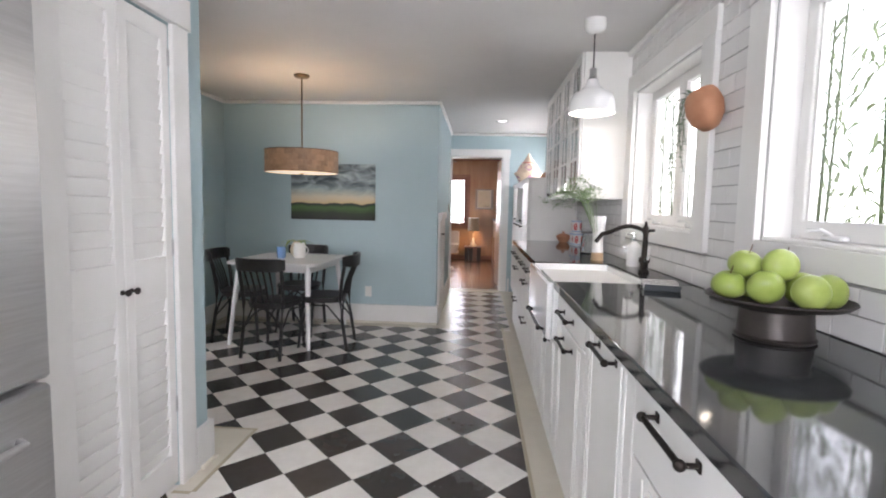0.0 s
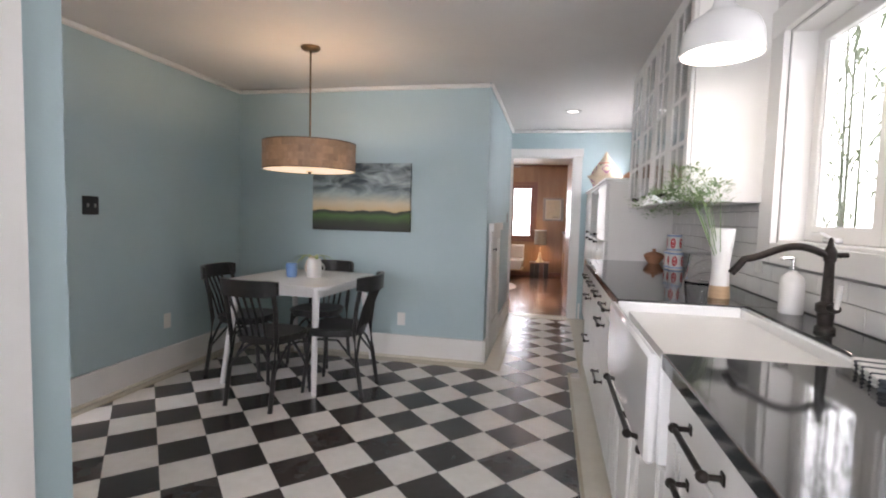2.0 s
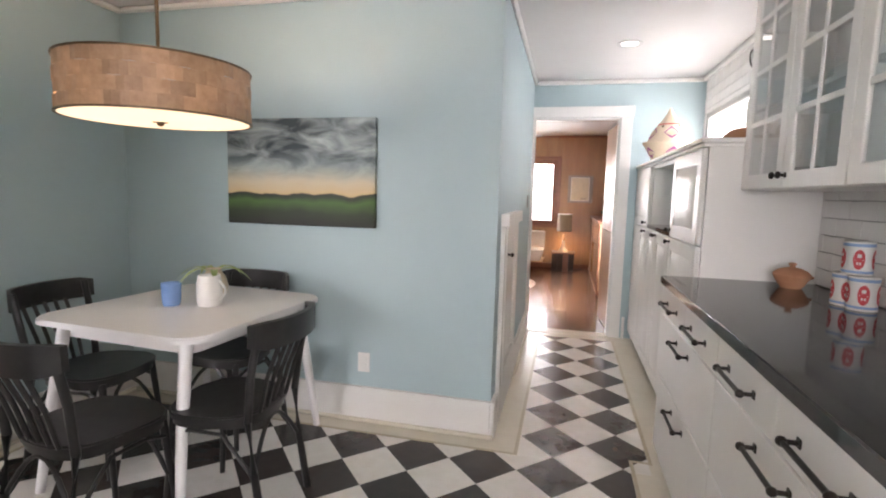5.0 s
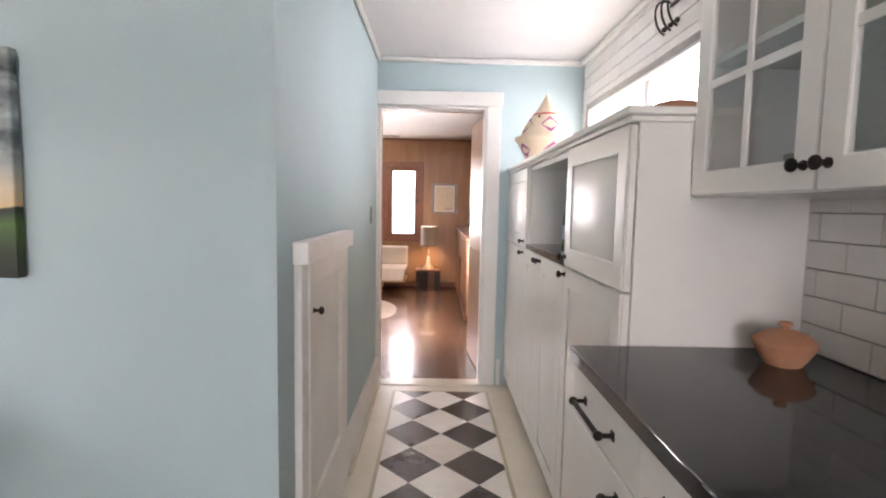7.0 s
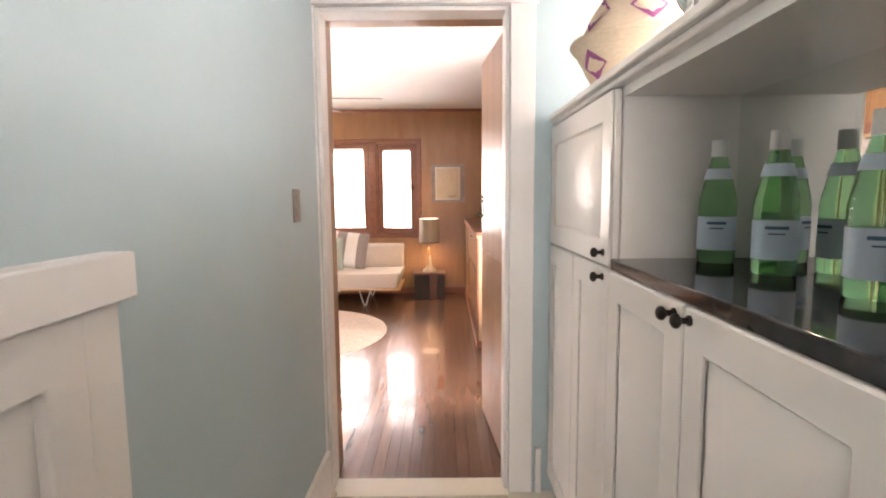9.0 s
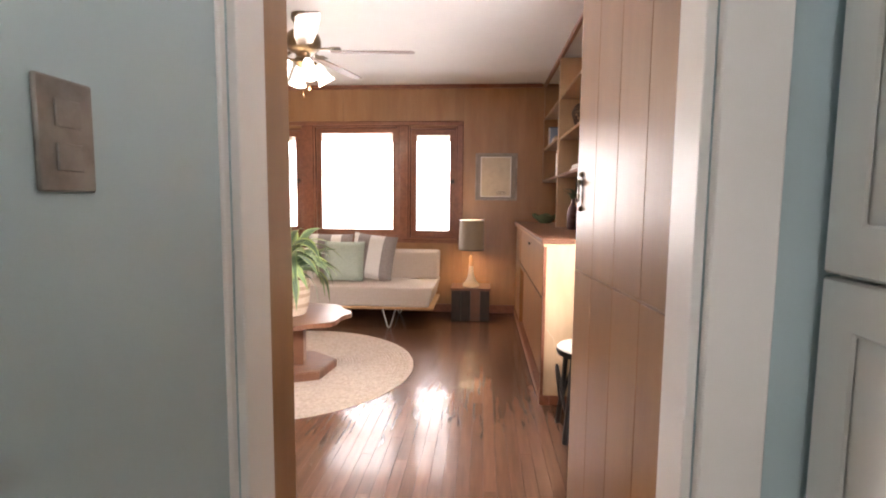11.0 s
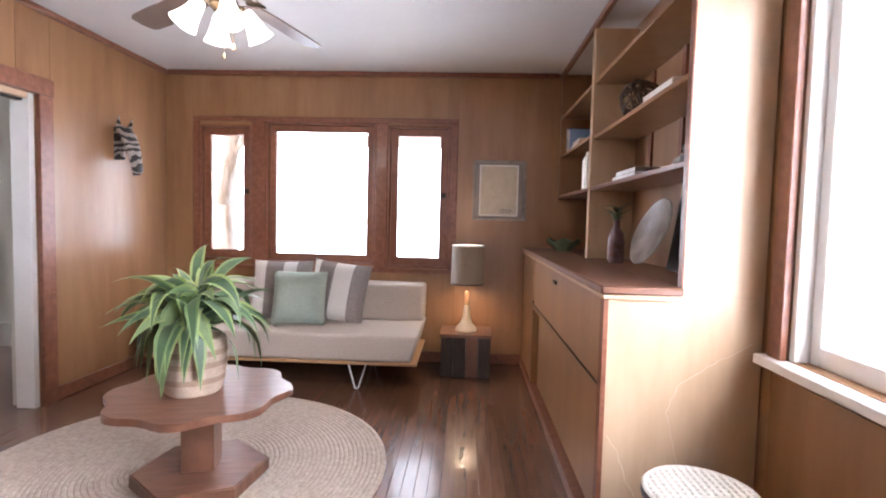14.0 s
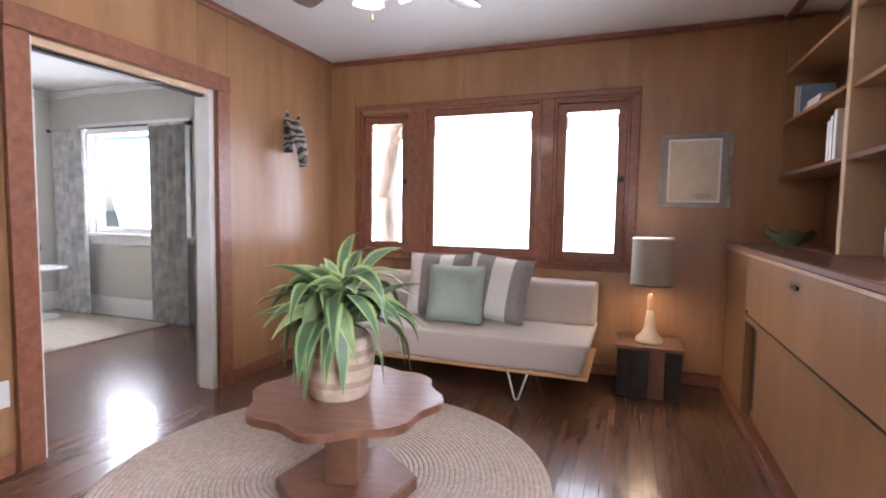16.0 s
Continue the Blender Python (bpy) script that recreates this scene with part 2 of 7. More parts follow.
BRASS = mat("antique_brass", (0.10, 0.07, 0.04), (0.16, 0.11, 0.06), 30, 0.35, metal=0.8)
BLADE = mat("brown_fan_blade", (0.14, 0.10, 0.085), (0.19, 0.14, 0.12), 5, 0.3, coat=0.3)
BEIGE = mat("beige_wall_paint", (0.56, 0.54, 0.48), (0.60, 0.58, 0.52), 2, 0.6, 0.05, 80, space="World")
CURTAIN = mat("patterned_grey_curtain", (0.36, 0.36, 0.35), (0.64, 0.63, 0.60), 9, 0.9, 0.1, 200, detail=1)
ZEBRA_D = mat("black_carved_wood", (0.02, 0.018, 0.016), (0.20, 0.18, 0.16), 22, 0.5, 0.1, 40, stretch=(1, 1, 3), detail=1)
BLOND = mat("blond_wood", (0.42, 0.24, 0.11), (0.52, 0.31, 0.16), 5, 0.4, stretch=(5, 5, 1))
CANE = mat("white_cane", (0.66, 0.63, 0.55), (0.74, 0.71, 0.64), 50, 0.6, 0.3, 150)
BOOK_B = mat("blue_book", (0.05, 0.13, 0.24), None, rough=0.6)
BOOK_R = mat("red_book", (0.42, 0.13, 0.11), None, rough=0.6)
MAPPAPER = mat("faded_map_paper", (0.48, 0.42, 0.32), (0.60, 0.54, 0.43), 14, 0.6, detail=8)
WOVEN_D = mat("dark_woven_vine", (0.06, 0.04, 0.025), (0.13, 0.085, 0.05), 40, 0.8)
STONE_P = mat("grey_brown_stoneware", (0.16, 0.13, 0.11), (0.38, 0.34, 0.29), 7, 0.25, 0.04, 30, detail=3)
PLUM_GLASS = mat("plum_ceramic", (0.10, 0.05, 0.055), (0.22, 0.14, 0.15), 14, 0.2)
GREEN_BOWL = mat("green_glass_bowl", (0.10, 0.16, 0.09), (0.20, 0.26, 0.16), 12, 0.15)
ROCK = mat("grey_stone", (0.24, 0.23, 0.21), (0.34, 0.33, 0.31), 12, 0.8, 0.3, 40)
GRASS = mat("lawn", (0.05, 0.10, 0.03), (0.10, 0.16, 0.05), 6, 0.9, 0.3, 60)
BARK = mat("grey_bark", (0.16, 0.14, 0.12), (0.36, 0.33, 0.30), 8, 0.9, 0.6, 20, stretch=(3, 3, 0.6))
PINK_RUG = mat("faded_rose_rug", (0.45, 0.22, 0.19), (0.58, 0.35, 0.30), 6, 0.95, 0.3, 200)
RUG_T = mat("tan_rug", (0.36, 0.31, 0.24), (0.44, 0.39, 0.31), 20, 0.95, 0.3, 200)
SWITCH_GREY = mat("worn_steel_plate", (0.22, 0.21, 0.20), (0.32, 0.31, 0.29), 30, 0.4, metal=0.6)
PLATE_BLK = mat("black_switch_plate", (0.02, 0.02, 0.022), None, rough=0.3)
CLEAR = glass_mat("clear_glass", (0.97, 0.98, 0.97), 0.0, 1.3)
PINK = mat("coral_petal", (0.65, 0.22, 0.18), (0.75, 0.34, 0.26), 9, 0.6)


def picture_mat():
    """A painted canvas: dark cloudy sky over a warm horizon and a green field."""
    m = bpy.data.materials.new("painted_canvas")
    m.use_nodes = True
    n, l = m.node_tree.nodes, m.node_tree.links
    b = n["Principled BSDF"]
    b.inputs["Roughness"].default_value = 0.5
    tc = n.new("ShaderNodeTexCoord")
    sep = n.new("ShaderNodeSeparateXYZ")
    l.new(tc.outputs["Object"], sep.inputs[0])
    base = n.new("ShaderNodeMapRange")
    base.inputs[1].default_value, base.inputs[2].default_value = 0.0, 0.60
    hills = n.new("ShaderNodeTexNoise")
    hills.inputs["Scale"].default_value, hills.inputs["Detail"].default_value = 7.0, 2
    l.new(tc.outputs["Object"], hills.inputs["Vector"])
    rise = n.new("ShaderNodeMath")
    rise.operation = "MULTIPLY_ADD"
    rise.inputs[1].default_value = -0.06
    l.new(hills.outputs["Fac"], rise.inputs[0])
    l.new(sep.outputs["Z"], rise.inputs[2])
    lift = n.new("ShaderNodeMath")
    lift.inputs[1].default_value = 0.03
    l.new(rise.outputs[0], lift.inputs[0])
    l.new(lift.outputs[0], base.inputs[0])
    mp = n.new("ShaderNodeMapping")
    mp.inputs["Scale"].default_value = (1.0, 1.0, 2.6)
    mp.inputs["Rotation"].default_value = (0, radians(-12), 0)
    l.new(tc.outputs["Object"], mp.inputs[0])
    t = n.new("ShaderNodeTexNoise")
    t.inputs["Scale"].default_value, t.inputs["Detail"].default_value = 4.2, 6
    t.inputs["Distortion"].default_value = 0.7
    l.new(mp.outputs[0], t.inputs["Vector"])
    ramp = n.new("ShaderNodeValToRGB")
    e = ramp.color_ramp.elements
    stops = [(0.0, (0.012, 0.014, 0.010)), (0.12, (0.02, 0.035, 0.012)), (0.22, (0.055, 0.13, 0.025)), (0.27, (0.018, 0.036, 0.014)),
             (0.295, (0.012, 0.016, 0.010)), (0.305, (0.60, 0.45, 0.24)), (0.42, (0.58, 0.52, 0.38)), (0.56, (0.34, 0.42, 0.42)),
             (0.75, (0.15, 0.21, 0.23)), (1.0, (0.20, 0.27, 0.29))]
    while len(e) < len(stops):
        e.new(0.5)
    for k, (p, c) in zip(e, stops):
        k.position, k.color = p, (*c, 1)
    l.new(base.outputs[0], ramp.inputs[0])
    cl = n.new("ShaderNodeValToRGB")
    cl.color_ramp.elements[0].position, cl.color_ramp.elements[0].color = 0.40, (0.016, 0.032, 0.040, 1)
    cl.color_ramp.elements[1].position, cl.color_ramp.elements[1].color = 0.72, (0.52, 0.60, 0.60, 1)
    l.new(t.outputs["Fac"], cl.inputs[0])
    mask = n.new("ShaderNodeMapRange")
    mask.inputs[1].default_value, mask.inputs[2].default_value = 0.40, 0.68
    mask.inputs[4].default_value = 0.95
    l.new(base.outputs[0], mask.inputs[0])
    mix = n.new("ShaderNodeMix")
    mix.data_type = "RGBA"
    l.new(mask.outputs[0], mix.inputs[0])
    l.new(ramp.outputs[0], mix.inputs[6])
    l.new(cl.outputs[0], mix.inputs[7])
    l.new(mix.outputs[2], b.inputs["Base Color"])
    return m


CANVAS = picture_mat()


# ---- mesh helpers ----
def box(bm, x0, x1, y0, y1, z0, z1, bev=0.0, m=None):
    vs = bmesh.ops.create_cube(bm, size=1.0)["verts"]
    mm = Matrix.Translation(((x0 + x1) / 2, (y0 + y1) / 2, (z0 + z1) / 2)) @ Matrix.Diagonal((abs(x1 - x0), abs(y1 - y0), abs(z1 - z0), 1))
    bmesh.ops.transform(bm, matrix=mm, verts=vs)
    if bev > 0:
        edges = list({e for v in vs for e in v.link_edges})
        r = bmesh.ops.bevel(bm, geom=edges, offset=bev, segments=1 if bev < 0.018 else 4, affect="EDGES", profile=0.6)
        vs = list({v for f in r["faces"] for v in f.verts} | {v for v in vs if v.is_valid})
    if m is not None:
        bmesh.ops.transform(bm, matrix=m, verts=vs)
    return vs


def bx(*a, bev=0.0, m=None):
    bm = bmesh.new()
    box(bm, *a, bev=bev, m=m)
    return bm


def ring(axis, p0, p1, a0, a1, z0, z1, side, low=None, high=None, bev=0.003):
    """One rectangular frame with a hole, lying in a plane across x or y: rails of width side, low and high."""
    low, high = side if low is None else low, side if high is None else high
    bm = bmesh.new()
    loops = []
    for p in (p0, p1):
        for b0, b1, l, h in ((a0, a1, z0, z1), (a0 + side, a1 - side, z0 + low, z1 - high)):
            loops.append([bm.verts.new((p, u, v) if axis == "x" else (u, p, v)) for u, v in ((b0, l), (b1, l), (b1, h), (b0, h))])
    for i, j in ((0, 1), (1, 3), (3, 2), (2, 0)):
        for k in range(4):
            bm.faces.new((loops[i][k], loops[i][(k + 1) % 4], loops[j][(k + 1) % 4], loops[j][k]))
    bmesh.ops.recalc_face_normals(bm, faces=bm.faces[:])
    if bev > 0:
        bmesh.ops.bevel(bm, geom=[e for e in bm.edges if len(e.link_faces) == 2 and abs(e.link_faces[0].normal.dot(e.link_faces[1].normal)) < 0.5], offset=bev, segments=1, affect="EDGES")
    return bm


def lathe(bm, profile, seg=32, at=(0, 0, 0), cap=True):
    rings = []
    for r, z in profile:
        rings.append([bm.verts.new((at[0] + r * math.cos(2 * math.pi * i / seg), at[1] + r * math.sin(2 * math.pi * i / seg), at[2] + z)) for i in range(seg)])
    for a, b in zip(rings, rings[1:]):
        for i in range(seg):
            bm.faces.new((a[i], a[(i + 1) % seg], b[(i + 1) % seg], b[i]))
    if cap:
        if profile[0][0] > 1e-4:
            bm.faces.new(rings[0][::-1])
        if profile[-1][0] > 1e-4:
            bm.faces.new(rings[-1])
    return bm


def lt(profile, seg=32, at=(0, 0, 0), cap=True):
    return lathe(bmesh.new(), profile, seg, at, cap)


def tube(bm, pts, r, seg=8, r_end=None):
    pts = [Vector(p) for p in pts]
    r_end = r if r_end is None else r_end
    rings = []
    for i, p in enumerate(pts):
        d = (pts[min(i + 1, len(pts) - 1)] - pts[max(i - 1, 0)]).normalized()
        u = d.cross(Vector((0, 0, 1)))
        if u.length < 0.05:
            u = d.cross(Vector((0, 1, 0)))
        u.normalize()
        w = d.cross(u).normalized()
        rr = r + (r_end - r) * i / max(1, len(pts) - 1)
        rings.append([bm.verts.new(p + rr * (math.cos(2 * math.pi * k / seg) * u + math.sin(2 * math.pi * k / seg) * w)) for k in range(seg)])
    for a, b in zip(rings, rings[1:]):
        for k in range(seg):
            bm.faces.new((a[k], a[(k + 1) % seg], b[(k + 1) % seg], b[k]))
    bm.faces.new(rings[0][::-1])
    bm.faces.new(rings[-1])
    return bm


def tb(pts, r, seg=8, r_end=None):
    return tube(bmesh.new(), pts, r, seg, r_end)


def curve_pts(f, n=12):
    return [f(i / n) for i in range(n + 1)]


def prism(outline, z0, z1, bev=0.0):
    bm = bmesh.new()
    lo = [bm.verts.new((x, y, z0)) for x, y in outline]
    hi = [bm.verts.new((x, y, z1)) for x, y in outline]
    n = len(outline)
    bm.faces.new(lo[::-1])
    top = bm.faces.new(hi)
    for i in range(n):
        bm.faces.new((lo[i], lo[(i + 1) % n], hi[(i + 1) % n], hi[i]))
    if bev > 0:
        bmesh.ops.bevel(bm, geom=list(top.edges), offset=bev, segments=2, affect="EDGES")
    return bm


def mesh_of(name, bm, material, smooth=True):
    me = bpy.data.meshes.new(name)
    bmesh.ops.recalc_face_normals(bm, faces=bm.faces[:])
    bm.to_mesh(me)
    bm.free()
    me.materials.append(material)
    if smooth:
        me.shade_smooth()
        me.set_sharp_from_angle(angle=radians(38))
    return me


def part(name, bm, material, parent, label="", smooth=True):
    ob = new(name, mesh_of(name, bm, material, smooth))
    ob.parent = parent
    return tagged(ob, label)


def thing(name, at, label, category, group="", rz=0.0):
    ob = new(name)
    ob.empty_display_size = 0.05
    ob.matrix_basis = pose(*at, 0, 0, rz)
    return tagged(ob, label, category, group)


def solo(name, bm, material, label, category="", kind="", group="", at=None, smooth=True):
    ob = new(name, mesh_of(name, bm, material, smooth))
    if at is not None:
        ob.location = at
    return tagged(ob, label, category, group, kind)


def structure(name, bm, material, label, smooth=True):
    return solo(name, bm, material, label, kind="structure", smooth=smooth)


def pierced(axis, p0, p1, a0, a1, z0, z1, openings):
    """A wall slab between planes p0 and p1 along x or y, from a0 to a1, with openings (b0, b1, low, high) cut through."""
    bm = bmesh.new()

    def slab(b0, b1, l, h):
        if b1 - b0 > 1e-4 and h - l > 1e-4:
            if axis == "x":
                box(bm, p0, p1, b0, b1, l, h)
            else:
                box(bm, b0, b1, p0, p1, l, h)

    at = a0
    for b0, b1, low, high in sorted(openings):
        slab(at, b0, z0, z1)
        slab(b0, b1, z0, low)
        slab(b0, b1, high, z1)
        at = b1
    slab(at, a1, z0, z1)
    return bm


def holder(name, label, category="", kind="structure"):
    ob = new(name)
    ob.empty_display_size = 0.05
    return tagged(ob, label, category, "", kind)

# ---- the large structure ----
CZ = 2.37         # kitchen ceiling
DZ = 2.40          # den ceiling
structure("wall_kitchen_left", pierced("x", -2.80, -2.66, -1.6, 5.43, -0.1, CZ, [(2.66, 3.40, -0.1, 2.06)]), BLUE, "pale blue painted plaster wall with a doorway")
structure("wall_kitchen_end", pierced("y", 5.315, 5.43, -2.66, -0.325, -0.1, CZ, []), BLUE, "pale blue painted plaster wall behind the dining table")
structure("wall_corridor", pierced("x", -0.43, -0.325, 5.43, 7.61, -0.1, CZ, []), BLUE, "pale blue painted passage wall")
structure("wall_den_door", pierced("y", 7.61, 7.72, -0.43, 1.29, -0.1, CZ, [(-0.318, 0.459, -0.1, 2.035)]), BLUE, "pale blue wall around the den doorway")
WR = structure("wall_kitchen_right", pierced("x", 1.15, 1.29, -1.6, 7.61, -0.1, CZ,
               [(0.87, 1.90, 1.19, 2.07), (2.45, 3.48, 1.185, 2.07), (5.75, 7.50, 1.66, 2.01)]), GROUT, "outer kitchen wall faced with white tiles")
structure("wall_kitchen_back", pierced("y", -1.72, -1.6, -2.80, 1.29, -0.1, CZ, [(-1.6, 0.7, 0.95, 2.1)]), BLUE, "plain blue wall closing the kitchen")
structure("wall_pantry", pierced("x", -1.31, -1.21, 0.50, 2.22, -0.1, CZ, [(1.47, 2.076, -0.1, 2.03)]), BLUE, "pale blue wall around the pantry doors")
structure("wall_pantry_end", bx(-2.66, -1.21, 2.22, 2.32, -0.1, CZ), BLUE, "pale blue end wall of the pantry")
structure("wall_fridge_side", bx(-2.66, -1.31, 0.40, 0.50, -0.1, CZ), BLUE, "plain blue wall beside the fridge")
structure("ceiling_kitchen", bx(-2.80, 1.29, -1.72, 7.72, CZ, CZ + 0.12), CEIL, "white painted plaster ceiling")
structure("floor_slab", bx(-2.80, 1.29, -1.72, 7.665, -0.12, -0.003), CREAM, "cream vinyl border floor")

# crown and skirting of the kitchen
trim = bmesh.new()
for a in ((-2.66, -2.630, 2.32, 5.315), (-2.630, -0.325, 5.285, 5.315), (-0.325, -0.295, 5.285, 7.61), (-0.295, 1.15, 7.575, 7.61), (1.105, 1.15, -1.6, 7.565), (-2.615, -1.21, 2.32, 2.365), (-1.21, -1.165, 0.50, 2.365)):
    box(trim, *a, CZ - 0.040, CZ - 0.002, 0.012)
structure("trim_crown", trim, WHITE, "white painted crown moulding")
base = bmesh.new()
for a in ((-2.66, -2.636, 3.545, 5.315), (-2.636, -0.325, 5.291, 5.315), (-0.325, -0.301, 5.291, 5.44), (-0.325, -0.301, 6.30, 7.586), (0.575, 0.60, 7.586, 7.61),
          (-1.21, -1.186, 2.20, 2.32), (-2.5, -1.186, 2.32, 2.344)):
    box(base, *a, -0.003, 0.20, 0.004)
structure("baseboard", base, WHITE, "tall white painted skirting board")
shoe = bmesh.new()
for a in ((-2.636, -2.615, 3.545, 5.291), (-2.615, -0.301, 5.27, 5.291), (-0.301, -0.283, 6.30, 7.586), (-1.186, -1.165, 2.20, 2.344)):
    box(shoe, *a, -0.003, 0.022, 0.008)
structure("baseboard_shoe", shoe, CREAM, "cream quarter-round shoe moulding")

# doorway casings
def casing(name, axis, plane, side, a0, a1, top, w=0.105, d=0.022, material=WHITE, label="white painted door casing", head=0.10, ear=0.012):
    ob = holder(name, label)
    def pc(nm, b0, b1, z0, z1, dd):
        p0, p1 = (plane, plane + side * dd)
        lo, hi = min(p0, p1), max(p0, p1)
        bm = bx(lo, hi, b0, b1, z0, z1, bev=0.003) if axis == "x" else bx(b0, b1, lo, hi, z0, z1, bev=0.003)
        part(nm, bm, material, ob)
    pc("casing_side", a0 - w, a0, 0.0, top, d)
    pc("casing_side", a1, a1 + w, 0.0, top, d)
    pc("casing_head", a0 - w - ear, a1 + w + ear, top, top + head, d + 0.008)
    return ob

casing("trim_den_door", "y", 7.61, -1, -0.318, 0.459, 2.035, w=0.10)
casing("trim_dining_door", "x", -2.66, 1, 2.70, 3.40, 2.06, w=0.14, head=0.14)
casing("trim_pantry_door", "x", -1.21, 1, 1.47, 2.076, 2.03, w=0.115, head=0.135)
jamb = bmesh.new()
for a in ((-0.318, -0.301, 7.612, 7.72, 0, 2.035), (0.442, 0.459, 7.612, 7.72, 0, 2.035), (-0.301, 0.442, 7.612, 7.72, 2.018, 2.035)):
    box(jamb, *a, bev=0.002)
structure("trim_den_jamb", jamb, WHITE, "white painted door jamb")
jamb = bmesh.new()
for a in ((-2.80, -2.66, 3.383, 3.399, 0, 2.058), (-2.80, -2.66, 2.661, 2.677, 0, 2.058), (-2.80, -2.66, 2.677, 3.383, 2.042, 2.058)):
    box(jamb, *a, bev=0.002)
structure("trim_dining_jamb", jamb, WHITE, "white painted doorway jamb")
structure("trim_threshold", bx(-0.318, 0.459, 7.56, 7.70, -0.002, 0.006, bev=0.002), CREAM, "cream painted threshold strip")


# kitchen windows
def kitchen_window(name, y0, y1, z0, z1, sashes, label):
    ob = holder(name, label)
    x = 1.15
    w = 0.135
    zb = 0.085
    for nm, a in (("casing", (x - 0.028, x - 0.001, y0 - w, y0, z0 - zb, z1)), ("casing", (x - 0.028, x - 0.001, y1, y1 + w, z0 - zb, z1)),
                  ("casing_head", (x - 0.030, x - 0.001, y0 - w - 0.01, y1 + w + 0.01, z1, z1 + 0.115)), ("apron", (x - 0.026, x - 0.001, y0, y1, z0 - zb, z0)),
                  ("reveal", (x, x + 0.14, y0, y0 + 0.012, z0, z1)), ("reveal", (x, x + 0.14, y1 - 0.012, y1, z0, z1)),
                  ("reveal_head", (x, x + 0.14, y0 + 0.012, y1 - 0.012, z1 - 0.012, z1)), ("window_sill", (x, x + 0.14, y0 + 0.012, y1 - 0.012, z0, z0 + 0.012))):
        part(nm, bx(*a, bev=0.002), WHITE, ob)
    n = sashes
    span = (y1 - y0 - 0.024) / n
    for i in range(n):
        a, b = y0 + 0.012 + i * span, y0 + 0.012 + (i + 1) * span
        s = 0.055
        xo = x + 0.095
        sash = part("sash", ring("x", xo, xo + 0.04, a, b, z0 + 0.012, z1 - 0.012, s, 0.063, 0.058, 0.004), WHITE, ob)
        for q in ((a + s, a + s + 0.012, z0 + 0.075, z1 - 0.07), (b - s - 0.012, b - s, z0 + 0.075, z1 - 0.07)):
            part("glazing_bead", bx(xo + 0.012, xo + 0.038, *q, bev=0.002), WHITE, sash)
        pane = part("pane", bx(xo + 0.02, xo + 0.024, a + s, b - s, z0 + 0.075, z1 - 0.07), GLASS, sash, smooth=False)
        pane.visible_shadow = False
        c = (a + b) / 2
        hb = bx(xo - 0.03, xo - 0.002, c - 0.05, c + 0.05, z0 + 0.014, z0 + 0.034, bev=0.006)
        tube(hb, [(xo - 0.02, c, z0 + 0.03), (xo - 0.04, c + 0.03, z0 + 0.05), (xo - 0.045, c + 0.09, z0 + 0.045)], 0.006)
        part("crank_handle", hb, WHITE_METAL, sash, "white casement crank handle")
    return ob

kitchen_window("window_1", 2.45, 3.48, 1.185, 2.07, 2, "white casement window over the sink")
kitchen_window("window_2", 0.87, 1.90, 1.19, 2.07, 2, "white casement window over the worktop")
ob = holder("window_3", "shallow white window above the tall cabinet")
for q in ((1.15, 1.24, 5.75, 7.50, 1.66, 1.68), (1.15, 1.24, 5.75, 7.50, 1.995, 2.01), (1.15, 1.24, 5.75, 5.79, 1.68, 1.995), (1.15, 1.24, 7.46, 7.50, 1.68, 1.995), (1.19, 1.23, 6.60, 6.65, 1.68, 1.995)):
    part("window_frame", bx(*q, bev=0.003), WHITE, ob)
part("pane", bx(1.21, 1.214, 5.79, 7.46, 1.68, 1.995), GLASS, ob, smooth=False)

# window added out of view so that fill light enters from behind
ob = holder("window_9", "unseen wide white window added behind the start for fill light")
part("window_frame", ring("y", -1.70, -1.60, -1.598, 0.698, 0.952, 2.098, 0.06), WHITE, ob)
part("window_mullion", bx(-0.48, -0.42, -1.69, -1.61, 1.013, 2.037, bev=0.003), WHITE, ob)
for a, b in ((-1.537, -0.481), (-0.419, 0.637)):
    pane = part("pane", bx(a, b, -1.652, -1.648, 1.013, 2.037), GLASS, ob, smooth=False)
    pane.visible_shadow = False

# ---- den shell ----
FY = 12.13
structure("wall_den_front", pierced("y", FY + 0.004, FY + 0.14, -2.70, 1.12, -0.1, DZ + 0.02,
          [(-2.285, -1.84, 0.81, 1.955), (-1.715, -0.785, 0.80, 1.985), (-0.685, -0.165, 0.785, 1.97)]), PANEL, "honey wood panelled den wall with three windows")
structure("wall_den_left", pierced("x", -2.70, -2.584, 7.72, FY, -0.1, DZ + 0.02, [(9.80, 10.83, -0.1, 1.88)]), PANEL, "honey wood panelled den wall with a wide opening")
structure("wall_den_right", pierced("x", 1.004, 1.12, 7.72, FY, -0.1, DZ + 0.02, [(8.05, 9.55, 0.78, 2.12)]), PANEL, "wood panelled den wall with a large window")
structure("wall_den_back", pierced("y", 7.722, 7.86, -2.58, -0.318, -0.1, DZ + 0.02, []), PANEL, "wood panelled wall beside the door")
structure("wall_den_back_right", pierced("y", 7.722, 7.84, 0.47, 1.0, -0.1, DZ + 0.02, []), PANEL, "wood panelled wall behind the open door")
structure("wall_den_lintel", bx(-0.318, 0.47, 7.722, 7.86, 2.035, DZ + 0.02), PANEL, "wood panel above the den door")
structure("ceiling_den", bx(-2.70, 1.12, 7.72, FY + 0.14, DZ, DZ + 0.12), CEIL, "white den ceiling")
structure("floor_den_slab", bx(-2.70, 1.12, 7.70, FY + 0.14, -0.12, -0.012), DARKWOOD, "dark floor under the boards")

